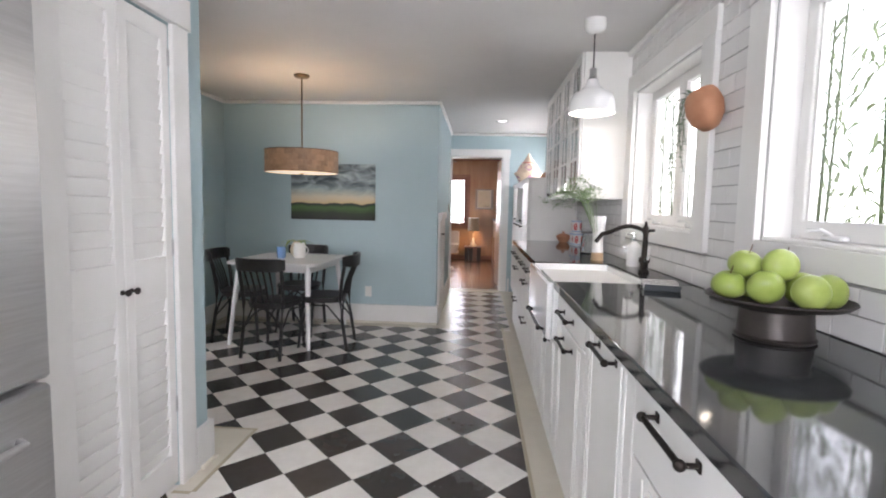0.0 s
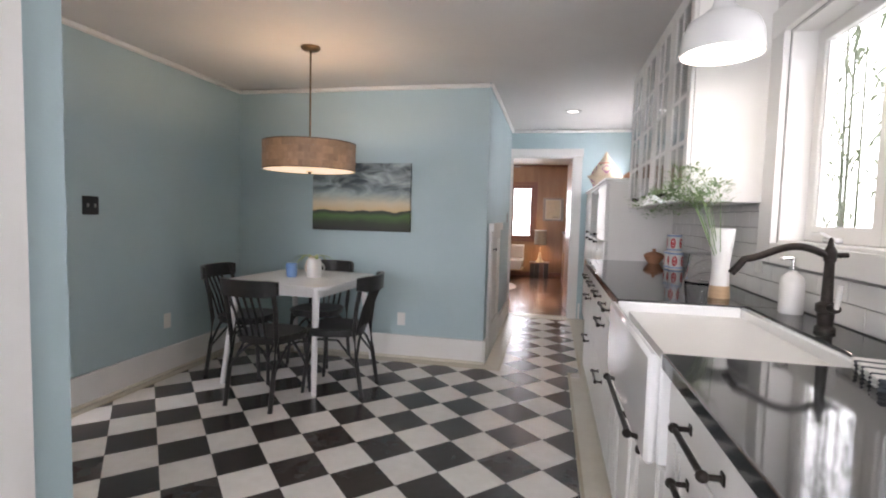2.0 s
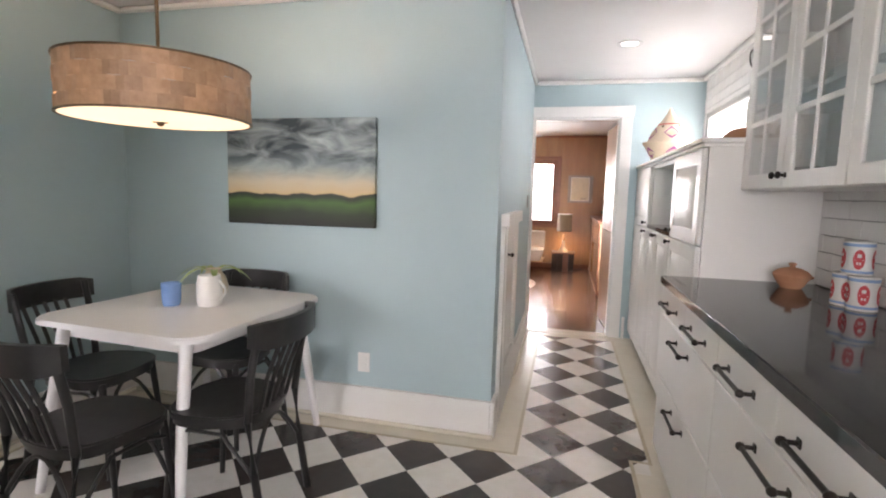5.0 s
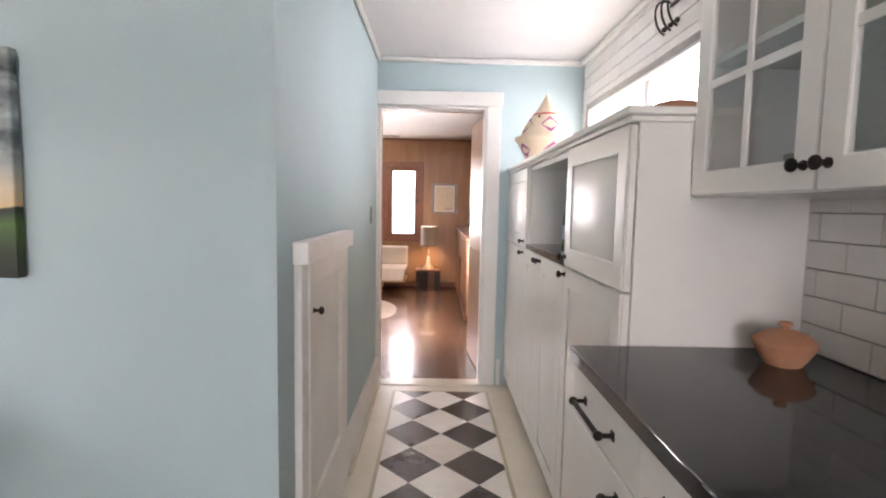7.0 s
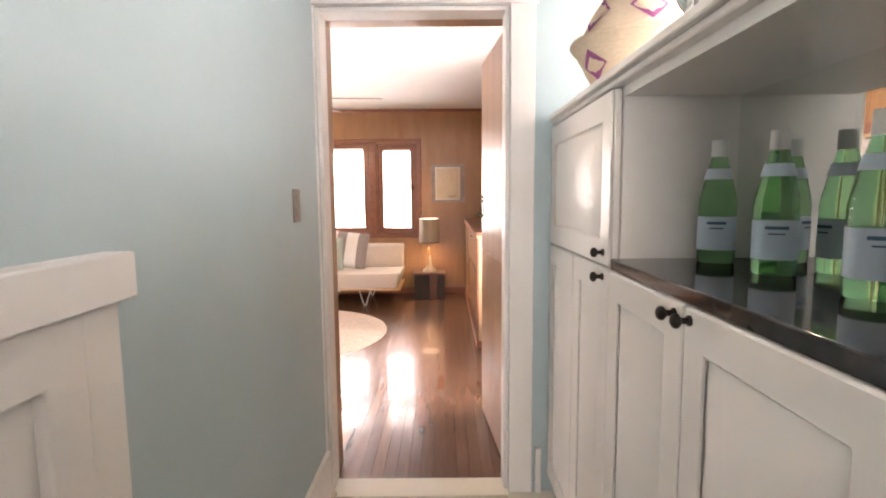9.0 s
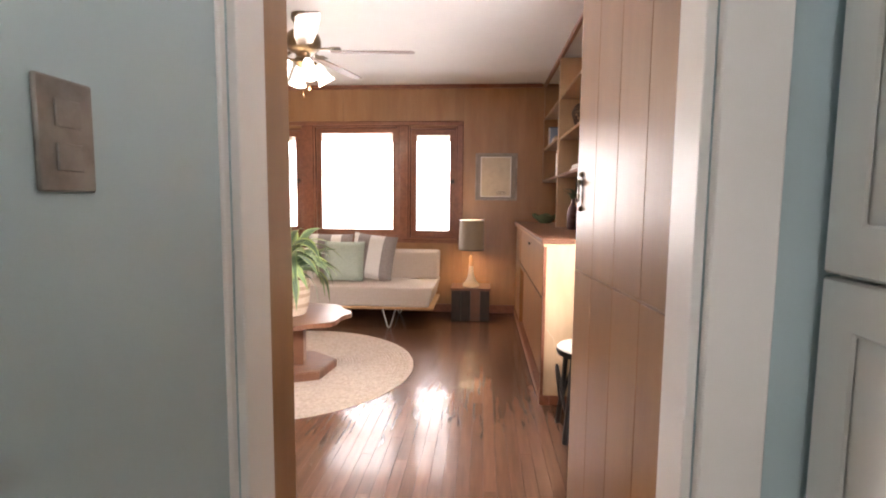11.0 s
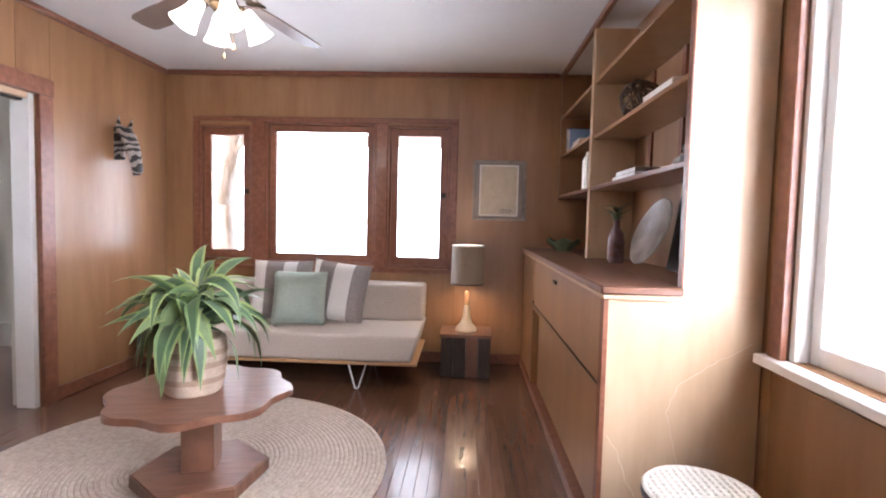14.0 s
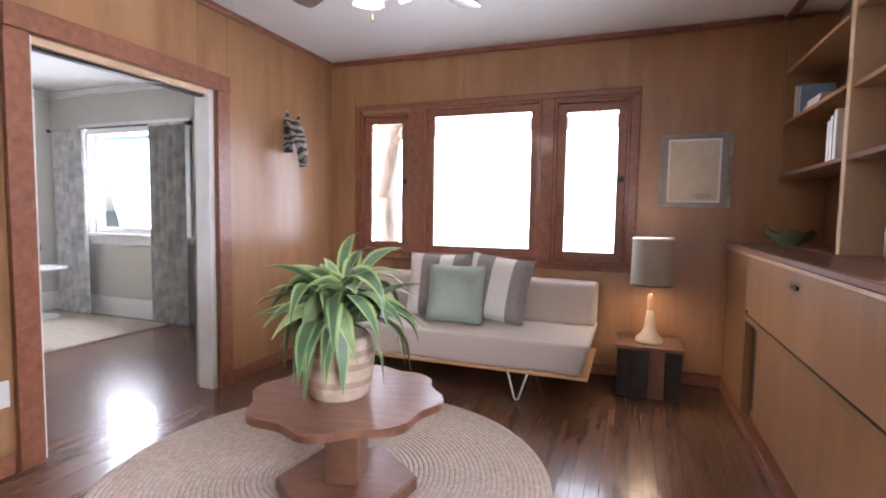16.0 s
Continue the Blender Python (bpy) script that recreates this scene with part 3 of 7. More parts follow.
# vertical panels of the den walls
def panels(holder_name, label, axis, plane, side, a0, a1, z0, z1, holes, width=1.22, th=0.006):
    ob = holder(holder_name, label)
    n = max(1, round((a1 - a0) / width))
    edges = [a0 + (a1 - a0) * i / n for i in range(n + 1)]
    for h in holes:
        edges += [h[0], h[1]]
    edges = sorted(set(round(e, 4) for e in edges))
    for a, b in zip(edges, edges[1:]):
        mid = (a + b) / 2
        spans = [(z0, z1)]
        for h in holes:
            if h[0] < mid < h[1]:
                spans = [(z0, h[2]), (h[3], z1)]
        for lo, hi in spans:
            if hi - lo < 0.03 or b - a < 0.015:
                continue
            g = 0.0015
            p0, p1 = sorted((plane, plane + side * th))
            part("panel", bx(p0, p1, a + g, b - g, lo, hi) if axis == "x" else bx(a + g, b - g, p0, p1, lo, hi), PANEL, ob, smooth=False)
    return ob

panels("wall_den_front_panels", "honey-brown plywood panels on the window wall", "y", FY + 0.004, -1, -2.58, 1.0, 0.08, DZ - 0.03,
       [(-2.35, -0.10, 0.76, 2.03)])
panels("wall_den_left_panels", "honey-brown plywood panels beside the opening", "x", -2.584, 1, 7.87, FY - 0.006, 0.08, DZ - 0.03, [(9.69, 10.94, -0.1, 1.985)])
panels("wall_den_back_panels", "honey-brown wood boards around the doorway", "x", -0.318, 1, 7.725, 7.86, 0.0, 2.03, [], width=0.13)
panels("wall_den_right_panels", "honey-brown plywood panels under the window", "x", 1.004, -1, 7.85, 9.67, 0.0, DZ - 0.03, [(7.96, 9.62, 0.72, 2.2)])

rt = bmesh.new()
for a in ((-2.578, -2.545, 7.862, FY - 0.006), (-2.545, 0.70, FY - 0.04, FY - 0.003), (-2.578, 1.0, 7.862, 7.892), (0.968, 1.0, 7.892, 9.67)):
    box(rt, *a, DZ - 0.04, DZ - 0.002, 0.006)
structure("trim_den_ceiling", rt, REDWOOD, "red-brown wooden ceiling trim")
rt = bmesh.new()
for a in ((-2.578, -2.558, 7.862, 9.69), (-2.578, -2.558, 10.945, FY - 0.006), (-2.558, 0.46, FY - 0.025, FY - 0.003), (0.978, 0.998, 7.84, 9.67)):
    box(rt, *a, 0.0, 0.085, 0.005)
structure("baseboard_den", rt, REDWOOD, "red-brown wooden skirting")
casing("trim_living_opening", "x", -2.578, 1, 9.80, 10.83, 1.88, w=0.10, d=0.028, material=REDWOOD, label="red-brown wooden casing of the wide opening", head=0.10, ear=0.0)
lj = bmesh.new()
for a in ((-2.70, -2.584, 10.79, 10.828, 0, 1.878), (-2.70, -2.584, 9.802, 9.825, 0, 1.878)):
    box(lj, *a, bev=0.002)
structure("trim_living_jamb", lj, WHITE, "white painted jamb of the wide opening")
structure("trim_living_head", bx(-2.69, -2.59, 9.825, 10.79, 1.845, 1.878), PANEL_L, "pale wooden head of the wide opening")
structure("trim_living_track", bx(-2.66, -2.62, 9.825, 10.79, 1.832, 1.8445), IRON, "dark sliding door track")


def den_window(name, x0, x1, z0, z1, s, label, hung=False):
    """A timber window in the front wall; s: the sash's rail width."""
    ob = holder(name, label)
    y = FY
    w = 0.045
    for nm, a in (("window_frame", (x0, x0 + 0.022, y - 0.01, y + 0.13, z0, z1)), ("window_frame", (x1 - 0.022, x1, y - 0.01, y + 0.13, z0, z1)),
                  ("window_frame", (x0 + 0.022, x1 - 0.022, y - 0.01, y + 0.13, z1 - 0.022, z1)), ("window_sill", (x0 + 0.022, x1 - 0.022, y - 0.01, y + 0.13, z0, z0 + 0.022))):
        part(nm, bx(*a, bev=0.003), REDWOOD, ob)
    a, b = x0 + 0.022, x1 - 0.022
    lo, hi = z0 + 0.022, z1 - 0.022
    sash = part("sash", ring("y", y + 0.02, y + 0.055, a, b, lo, hi, s, s * 1.15, s, 0.004), REDWOOD, ob)
    pane = part("pane", bx(a + s, b - s, y + 0.036, y + 0.040, lo + s * 1.15, hi - s), GLASS, sash, smooth=False)
    pane.visible_shadow = False
    if not hung:
        bm = bx(b - s + 0.01, b - 0.012, y + 0.006, y + 0.02, 1.38, 1.42, bev=0.003)
        tube(bm, [(b - s / 2, y + 0.01, 1.40), (b - s / 2 - 0.03, y - 0.012, 1.405), (b - s / 2 - 0.07, y - 0.014, 1.41)], 0.005)
        part("latch", bm, IRON, sash, "dark metal casement latch")
    return ob

den_window("window_4", -2.285, -1.84, 0.81, 1.955, 0.062, "narrow red-brown timber casement window")
den_window("window_5", -1.715, -0.785, 0.80, 1.985, 0.055, "large red-brown timber picture window", hung=True)
den_window("window_6", -0.685, -0.165, 0.785, 1.97, 0.062, "narrow red-brown timber casement window")
wt = bmesh.new()
for a in ((-2.34, -0.105, 1.985, 2.025), (-2.34, -2.285, 0.78, 1.985), (-1.84, -1.715, 0.78, 1.985), (-0.785, -0.685, 0.78, 1.985), (-0.165, -0.105, 0.78, 1.985), (-2.34, -0.105, 0.745, 0.78)):
    box(wt, a[0], a[1], FY - 0.02, FY - 0.003, a[2], a[3], 0.004)
structure("trim_den_windows", wt, REDWOOD, "red-brown wooden trim around the three windows")

ob = holder("window_7", "tall white-framed side window of the den")
for nm, a, mm in (("casing", (0.975, 1.002, 9.55, 9.615, 0.74, 2.22), REDWOOD), ("casing", (0.975, 1.002, 7.95, 8.05, 0.74, 2.22), REDWOOD), ("casing_head", (0.975, 1.002, 8.05, 9.55, 2.12, 2.22), REDWOOD),
                  ("window_sill", (0.945, 1.10, 7.97, 9.64, 0.748, 0.778), WHITE), ("reveal", (1.004, 1.10, 9.525, 9.55, 0.78, 2.12), WHITE), ("reveal", (1.004, 1.10, 8.05, 8.075, 0.78, 2.12), WHITE),
                  ("sash", (1.05, 1.085, 9.48, 9.525, 0.78, 2.12), WHITE), ("sash", (1.05, 1.085, 8.075, 8.12, 0.78, 2.12), WHITE), ("sash", (1.05, 1.085, 8.12, 9.48, 0.78, 0.84), WHITE), ("sash", (1.05, 1.085, 8.12, 9.48, 2.06, 2.12), WHITE)):
    part(nm, bx(*a, bev=0.003), mm, ob)
pane = part("pane", bx(1.066, 1.07, 8.12, 9.48, 0.84, 2.06), GLASS, ob, smooth=False)
pane.visible_shadow = False

# ---- living room and dining room seen through the openings ----
structure("wall_living_front", pierced("y", FY, FY + 0.14, -6.34, -2.70, -0.1, 2.42, [(-5.60, -4.30, 0.88, 1.92)]), BEIGE, "beige living room wall with a wide window")
structure("wall_living_left", bx(-6.34, -6.22, 7.6, FY, -0.1, 2.42), BEIGE, "beige living room wall")
structure("wall_living_back", bx(-6.34, -2.70, 7.6, 7.72, -0.1, 2.42), BEIGE, "beige living room wall")
structure("wall_living_partition", pierced("x", -2.76, -2.702, 7.72, FY, -0.1, 2.40, [(9.80, 10.83, -0.1, 1.88)]), BEIGE, "beige face of the partition wall")
structure("ceiling_living", bx(-6.34, -2.70, 7.6, FY + 0.14, 2.40, 2.52), CEIL, "white living room ceiling")
lt_trim = bmesh.new()
for a in ((-6.22, -2.76, FY - 0.05, FY - 0.002, 2.33, 2.398), (-6.22, -6.17, 7.72, FY - 0.05, 2.33, 2.398)):
    box(lt_trim, *a, bev=0.012)
structure("trim_living_crown", lt_trim, WHITE, "white crown moulding")
lt_trim = bmesh.new()
box(lt_trim, -6.22, -2.76, FY - 0.025, FY - 0.002, -0.005, 0.20, 0.004)
box(lt_trim, -6.22, -6.195, 7.72, FY - 0.025, -0.005, 0.20, 0.004)
structure("baseboard_living", lt_trim, WHITE, "tall white skirting board")
ob = holder("window_8", "wide white-framed living room window")
for nm, a in (("casing", (-5.73, -5.60, FY - 0.025, FY - 0.002, 0.80, 1.92)), ("casing", (-4.30, -4.17, FY - 0.025, FY - 0.002, 0.80, 1.92)), ("casing_head", (-5.75, -4.15, FY - 0.03, FY - 0.002, 1.92, 2.03)),
              ("window_sill", (-5.77, -4.13, FY - 0.06, FY + 0.10, 0.85, 0.88)), ("apron", (-5.60, -4.30, FY - 0.02, FY - 0.002, 0.76, 0.85)),
              ("window_frame", (-5.60, -5.54, FY + 0.04, FY + 0.09, 0.88, 1.92)), ("window_frame", (-4.36, -4.30, FY + 0.04, FY + 0.09, 0.88, 1.92)), ("window_frame", (-5.54, -4.36, FY + 0.04, FY + 0.09, 0.88, 0.94)),
              ("window_frame", (-5.54, -4.36, FY + 0.04, FY + 0.09, 1.94, 1.92)), ("window_frame", (-4.66, -4.60, FY + 0.04, FY + 0.09, 0.94, 1.86))):
    part(nm, bx(*a, bev=0.003), WHITE, ob)
pane = part("pane", bx(-5.54, -4.36, FY + 0.062, FY + 0.066, 0.94, 1.86), GLASS, ob, smooth=False)
pane.visible_shadow = False

structure("wall_dining_far", bx(-6.72, -6.60, 0.9, 6.2, -0.1, 2.42), BEIGE, "pale dining room wall")
structure("wall_dining_side", pierced("y", 6.2, 6.32, -6.72, -2.80, -0.1, 2.42, []), BEIGE, "pale dining room wall")
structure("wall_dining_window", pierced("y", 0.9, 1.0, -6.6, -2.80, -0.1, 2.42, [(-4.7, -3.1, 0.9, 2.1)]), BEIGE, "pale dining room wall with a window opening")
structure("wall_dining_near", pierced("x", -2.83, -2.802, 0.9, 6.2, -0.1, 2.42, [(2.66, 3.40, -0.1, 2.06)]), BEIGE, "dining room face of the kitchen wall")
structure("ceiling_dining", bx(-6.72, -2.80, 0.9, 6.32, 2.42, 2.54), CEIL, "white dining room ceiling")
structure("floor_dining", bx(-6.72, -2.80, 0.9, 6.32, -0.1, -0.004), PLANK, "brown wooden dining room floor")
structure("floor_living", bx(-6.34, -2.70, 7.6, FY + 0.14, -0.1, -0.0125), DARKWOOD, "dark floor under the living room boards")
bd_ = bpy.data.materials.new("hazy_bright_sky")
bd_.use_nodes = True
bd_.node_tree.nodes["Principled BSDF"].inputs["Emission Color"].default_value = (1, 1, 1, 1)
bd_.node_tree.nodes["Principled BSDF"].inputs["Emission Strength"].default_value = 2.2
structure("backdrop", bx(4.6, 4.7, 9.5, 26.0, -0.5, 7.0), bd_, "plain white hazy sky outside the side window")
ob = solo("ground", bx(-400, 400, -400, 400, -0.6, -0.5), GRASS, "lawn around the house", kind="structure")

# ---- kitchen: fitted cabinets along the window wall ----
FX = 0.505   # face of the base cabinets


def pull(parent, y, z, length=0.2, x=FX, vertical=False):
    bm = bmesh.new()
    h = length / 2
    for s in (-h, h):
        tube(bm, [(x, y + s, z), (x - 0.030, y + s, z)], 0.0055, 10)
        lathe_y(bm, x - 0.034, y + s, z, 0.0115)
    tube(bm, [(x - 0.034, y - h, z), (x - 0.034, y - h * 0.4, z), (x - 0.034, y + h * 0.4, z), (x - 0.034, y + h, z)], 0.0065, 10)
    for s in (-h, h):
        box(bm, x - 0.004, x, y + s - 0.011, y + s + 0.011, z - 0.011, z + 0.011, 0.003)
    return part("handle", bm, IRON, parent, "dark iron bar pull")


def lathe_y(bm, x, y, z, r):
    vs = bmesh.ops.create_icosphere(bm, subdivisions=2, radius=r)["verts"]
    bmesh.ops.translate(bm, verts=vs, vec=(x, y, z))


def knob(parent, y, z, x=FX, d=-1):
    bm = bmesh.new()
    tube(bm, [(x, y, z), (x + d * 0.022, y, z)], 0.006, 10)
    vs = bmesh.ops.create_uvsphere(bm, u_segments=14, v_segments=8, radius=0.014)["verts"]
    bmesh.ops.transform(bm, matrix=Matrix.Translation((x + d * 0.026, y, z)) @ Matrix.Diagonal((0.7, 1, 1, 1)), verts=vs)
    tube(bm, [(x, y, z), (x + d * 0.004, y, z)], 0.010, 12)
    return part("knob", bm, IRON, parent, "dark iron knob")


def field(x, top, y0, y1, z0, z1, slope):
    """A raised panel whose flat middle slopes down to its edges."""
    bm = bmesh.new()
    lo = [bm.verts.new((x, u, v)) for u, v in ((y0, z0), (y1, z0), (y1, z1), (y0, z1))]
    s = slope
    hi = [bm.verts.new((top, u, v)) for u, v in ((y0 + s, z0 + s), (y1 - s, z0 + s), (y1 - s, z1 - s), (y0 + s, z1 - s))]
    bm.faces.new(hi)
    bm.faces.new(lo[::-1])
    for k in range(4):
        bm.faces.new((lo[k], lo[(k + 1) % 4], hi[(k + 1) % 4], hi[k]))
    return bm


def front(parent, name, y0, y1, z0, z1, x=FX, th=0.02, raised=True, rail=0.07):
    """A cabinet front facing the room with a raised or grooved panel."""
    g = 0.0015
    leaf = part(name, bx(x, x + th, y0 + g, y1 - g, z0 + g, z1 - g, bev=0.003), GLOSS, parent)
    if raised and y1 - y0 > 0.2 and z1 - z0 > 0.2:
        part("door_frame", ring("x", x - 0.008, x, y0 + g, y1 - g, z0 + g, z1 - g, rail, bev=0.004), GLOSS, leaf)
        part("raised_panel", field(x, x - 0.013, y0 + rail + 0.002, y1 - rail - 0.002, z0 + rail + 0.002, z1 - rail - 0.002, 0.042), GLOSS, leaf)
    return leaf


def move_mesh(ob, off):
    for o in (ob, *ob.children):
        o.data.transform(Matrix.Translation(-off))


def groove_front(parent, name, y0, y1, z0, z1, x=FX):
    leaf = part(name, bx(x, x + 0.02, y0 + 0.0015, y1 - 0.0015, z0 + 0.0015, z1 - 0.0015, bev=0.003), GLOSS, parent)
    w = y1 - y0
    for c in (0.13, 0.2, 0.8, 0.87):
        part("bead", bx(x - 0.005, x, y0 + w * c - 0.007, y0 + w * c + 0.007, z0 + 0.02, z1 - 0.02, bev=0.003), GLOSS, leaf)
    return leaf


def base_unit(y0, y1, layout, label):
    ob = thing("base_cabinet", (0, 0, 0), label, "cabinet", "base cabinets under the black worktop")
    ob.location = (0.82, (y0 + y1) / 2, -0.003)
    off = Vector(ob.location)
    inner = new("body", mesh_of("body", shift(bx(FX + 0.022, 1.148, y0, y1, 0.08, 0.898), off), GLOSS))
    inner.parent = ob
    plinth = part("plinth", shift(bx(FX + 0.03, 1.1, y0, y1, 0.0, 0.079), off), GLOSS, ob, "white toe-kick board")
    for kind, a, b, lo, hi, handles in layout:
        fr = front(ob, kind, a, b, lo, hi, raised=False) if kind == "drawer" else groove_front(ob, kind, a, b, lo, hi)
        move_mesh(fr, off)
        for hk, hy, hz, ln in handles:
            h = pull(fr, hy, hz, ln) if hk == "pull" else knob(fr, hy, hz)
            h.data.transform(Matrix.Translation(-off))
    return ob


def shift(bm, off):
    bmesh.ops.translate(bm, verts=bm.verts[:], vec=-Vector(off))
    return bm


L = "glossy white base cabinet with dark iron pulls under black worktop"
base_unit(-0.60, -0.02, [("drawer", -0.60, -0.02, 0.66, 0.898, [("pull", -0.3, 0.84, 0.2)]), ("door", -0.60, -0.02, 0.08, 0.66, [])], L)
base_unit(-0.02, 0.50, [("drawer", -0.02, 0.50, 0.66, 0.898, [("pull", 0.24, 0.84, 0.2)]), ("door", -0.02, 0.50, 0.08, 0.66, [])], L)
base_unit(0.50, 1.20, [("drawer", 0.50, 1.20, 0.70, 0.898, [("pull", 0.942, 0.855, 0.20)]), ("door", 0.50, 1.20, 0.08, 0.70, [])], L)
base_unit(1.20, 1.76, [("door", 1.20, 1.76, 0.08, 0.898, [("pull", 1.46, 0.868, 0.19)])], "glossy white tall-drawer cabinet with one iron pull")
base_unit(1.76, 2.385, [("drawer", 1.76, 2.385, 0.778, 0.898, [("pull", 2.09, 0.835, 0.20)]), ("door", 1.76, 2.385, 0.08, 0.775, [("pull", 2.09, 0.716, 0.20)])], "glossy white cabinet with two stacked iron pulls")
base_unit(2.385, 3.255, [("door", 2.385, 2.82, 0.08, 0.645, [("knob", 2.60, 0.60, 0)]), ("door", 2.82, 3.255, 0.08, 0.645, [("knob", 2.87, 0.60, 0)])], "glossy white sink cabinet with two grooved doors")
base_unit(3.255, 3.50, [("door", 3.255, 3.50, 0.08, 0.898, [])], "glossy white narrow filler cabinet with grooved front")
for y0 in (3.50, 4.42):
    y1 = y0 + 0.915
    c = (y0 + y1) / 2
    base_unit(y0, y1, [("drawer", y0, c, 0.755, 0.898, [("pull", (y0 + c) / 2 + 0.01, 0.822, 0.2)]), ("drawer", c, y1, 0.755, 0.898, [("pull", (c + y1) / 2 + 0.01, 0.822, 0.2)]),
                       ("drawer", y0, y1, 0.45, 0.752, [("pull", c, 0.70, 0.2)]), ("drawer", y0, y1, 0.08, 0.447, [("pull", c, 0.392, 0.2)])], "glossy white wide drawer cabinet with iron pulls")

# towel bar on the sink cabinet
bar = thing("towel_bar", (FX, 2.74, 0.60), "long dark iron towel bar on sink cabinet", "towel bar")
bm = tb([(-0.075, -0.25, 0.09), (-0.075, 0, 0.087), (-0.075, 0.25, 0.09)], 0.008, 10)
part("rail", bm, IRON, bar)
for s in (-0.25, 0.25):
    bm = tb([(-0.003, s, 0.075), (-0.04, s, 0.08), (-0.075, s, 0.09)], 0.007, 10)
    lathe_y(bm, -0.078, s, 0.09, 0.013)
    part("bracket", bm, IRON, bar)

# worktop in three pieces round the sink
wt = thing("worktop", (0.82, 2.4, 0.90), "polished black stone worktop reflecting the windows", "worktop")
for q in ((0.485, 1.149, -0.60, 2.398), (0.485, 1.149, 3.242, 5.327), (0.965, 1.149, 2.399, 3.241)):
    part("slab", shift(bx(q[0], q[1], q[2], q[3], 0.90, 0.94, bev=0.004), (0.82, 2.4, 0.90)), COUNTER, wt)

# farmhouse sink
sk = thing("farmhouse_sink", (0.71, 2.82, 0.65), "white fireclay apron-front farmhouse sink", "sink")
x0, x1, y0, y1 = 0.455 - 0.71, 0.963 - 0.71, -0.42, 0.42
bm = bmesh.new()
box(bm, x0, x0 + 0.03, y0, y1, 0.0, 0.282, 0.010)
box(bm, x1 - 0.022, x1, y0, y1, 0.0, 0.285, 0.006)
box(bm, x0 + 0.03, x1 - 0.022, y0, y0 + 0.022, 0.0, 0.285, 0.006)
box(bm, x0 + 0.03, x1 - 0.022, y1 - 0.022, y1, 0.0, 0.285, 0.006)
box(bm, x0 + 0.03, x1 - 0.022, y0 + 0.022, y1 - 0.022, 0.0, 0.03, 0.006)
part("basin", bm, PORCELAIN, sk)
part("drain", lt([(0.0, 0.031), (0.042, 0.031), (0.045, 0.036), (0.030, 0.036), (0.0, 0.033)], 24, cap=False), CHROME, sk, "chrome drain")

# tap
tap = thing("kitchen_tap", (1.04, 2.83, 0.94), "dark bronze bridge tap with curved spout", "tap")
tap.scale = (0.95, 0.95, 0.92)
part("post", lt([(0.030, 0.0), (0.030, 0.012), (0.022, 0.02), (0.024, 0.06), (0.030, 0.065), (0.030, 0.09), (0.017, 0.10), (0.014, 0.23), (0.018, 0.24), (0.018, 0.27), (0.010, 0.285), (0.006, 0.31), (0.0, 0.315)], 20), IRON, tap)
part("spout", tb(curve_pts(lambda t: (-0.01 - 0.27 * t, 0.02 * t, 0.255 + 0.025 * math.sin(t * 5.2) - (0.055 * max(0, t - 0.86) / 0.14)), 22), 0.0125, 12), IRON, tap)
bm = tb([(0.0, -0.015, 0.08), (0.0, -0.06, 0.085)], 0.014, 12)
part("valve", bm, IRON, tap)
part("lever", tb([(0.0, -0.058, 0.085), (0.0, -0.066, 0.12), (0.0, -0.072, 0.165)], 0.0075, 10), PLASTER, tap, "white ceramic lever")
part("cross_bar", tb([(0.03, 0.0, 0.255), (-0.01, 0.0, 0.255), (0.05, 0.0, 0.257)], 0.009, 10), IRON, tap)

# soap bottle
sb = thing("soap_bottle", (1.075, 3.14, 0.94), "white ceramic soap dispenser beside the tap", "soap dispenser")
part("bottle", lt([(0.0, 0.0), (0.037, 0.0), (0.040, 0.006), (0.040, 0.115), (0.034, 0.135), (0.016, 0.15), (0.014, 0.16)], 24), PLASTER, sb)
bm = lt([(0.015, 0.158), (0.015, 0.172), (0.006, 0.175), (0.005, 0.205), (0.0, 0.206)], 16)
tube(bm, [(0.0, 0.0, 0.200), (-0.02, 0.0, 0.204), (-0.045, 0.0, 0.198)], 0.006, 8)
part("pump", bm, CHROME, sb, "chrome pump")

# folded striped towel
tw = thing("dish_towel", (0.940, 2.29, 0.94), "folded white and charcoal striped dish towel", "towel", rz=-14)
n = 12
for i in range(n):
    a, b = -0.10 + 0.2 * i / n, -0.10 + 0.2 * (i + 1) / n
    bm = bmesh.new()
    for k in range(3):
        s = 0.002 * math.sin(i * 1.7 + k)
        box(bm, -0.075 + s, 0.075 + s, a, b + 0.0005, 0.001 + k * 0.0085, 0.0088 + k * 0.0085, 0.003)
    part("stripe", bm, CLOTH_W if i % 3 else CLOTH_B, tw)

# fruit stand with apples
FS = 1.09
fs = thing("fruit_stand", (0.955, 1.44, 0.94), "dark metal footed fruit plate holding green apples", "fruit stand")
fs.scale = (FS, FS, FS)
part("foot", lt([(0.090, 0.0), (0.094, 0.006), (0.088, 0.012), (0.085, 0.05), (0.083, 0.075), (0.088, 0.082), (0.0, 0.083)], 40), PLATE_D, fs)
part("dish", lt([(0.0, 0.084), (0.105, 0.084), (0.152, 0.092), (0.167, 0.104), (0.165, 0.108), (0.150, 0.098), (0.105, 0.091), (0.0, 0.090)], 48, cap=False), PLATE_D, fs)


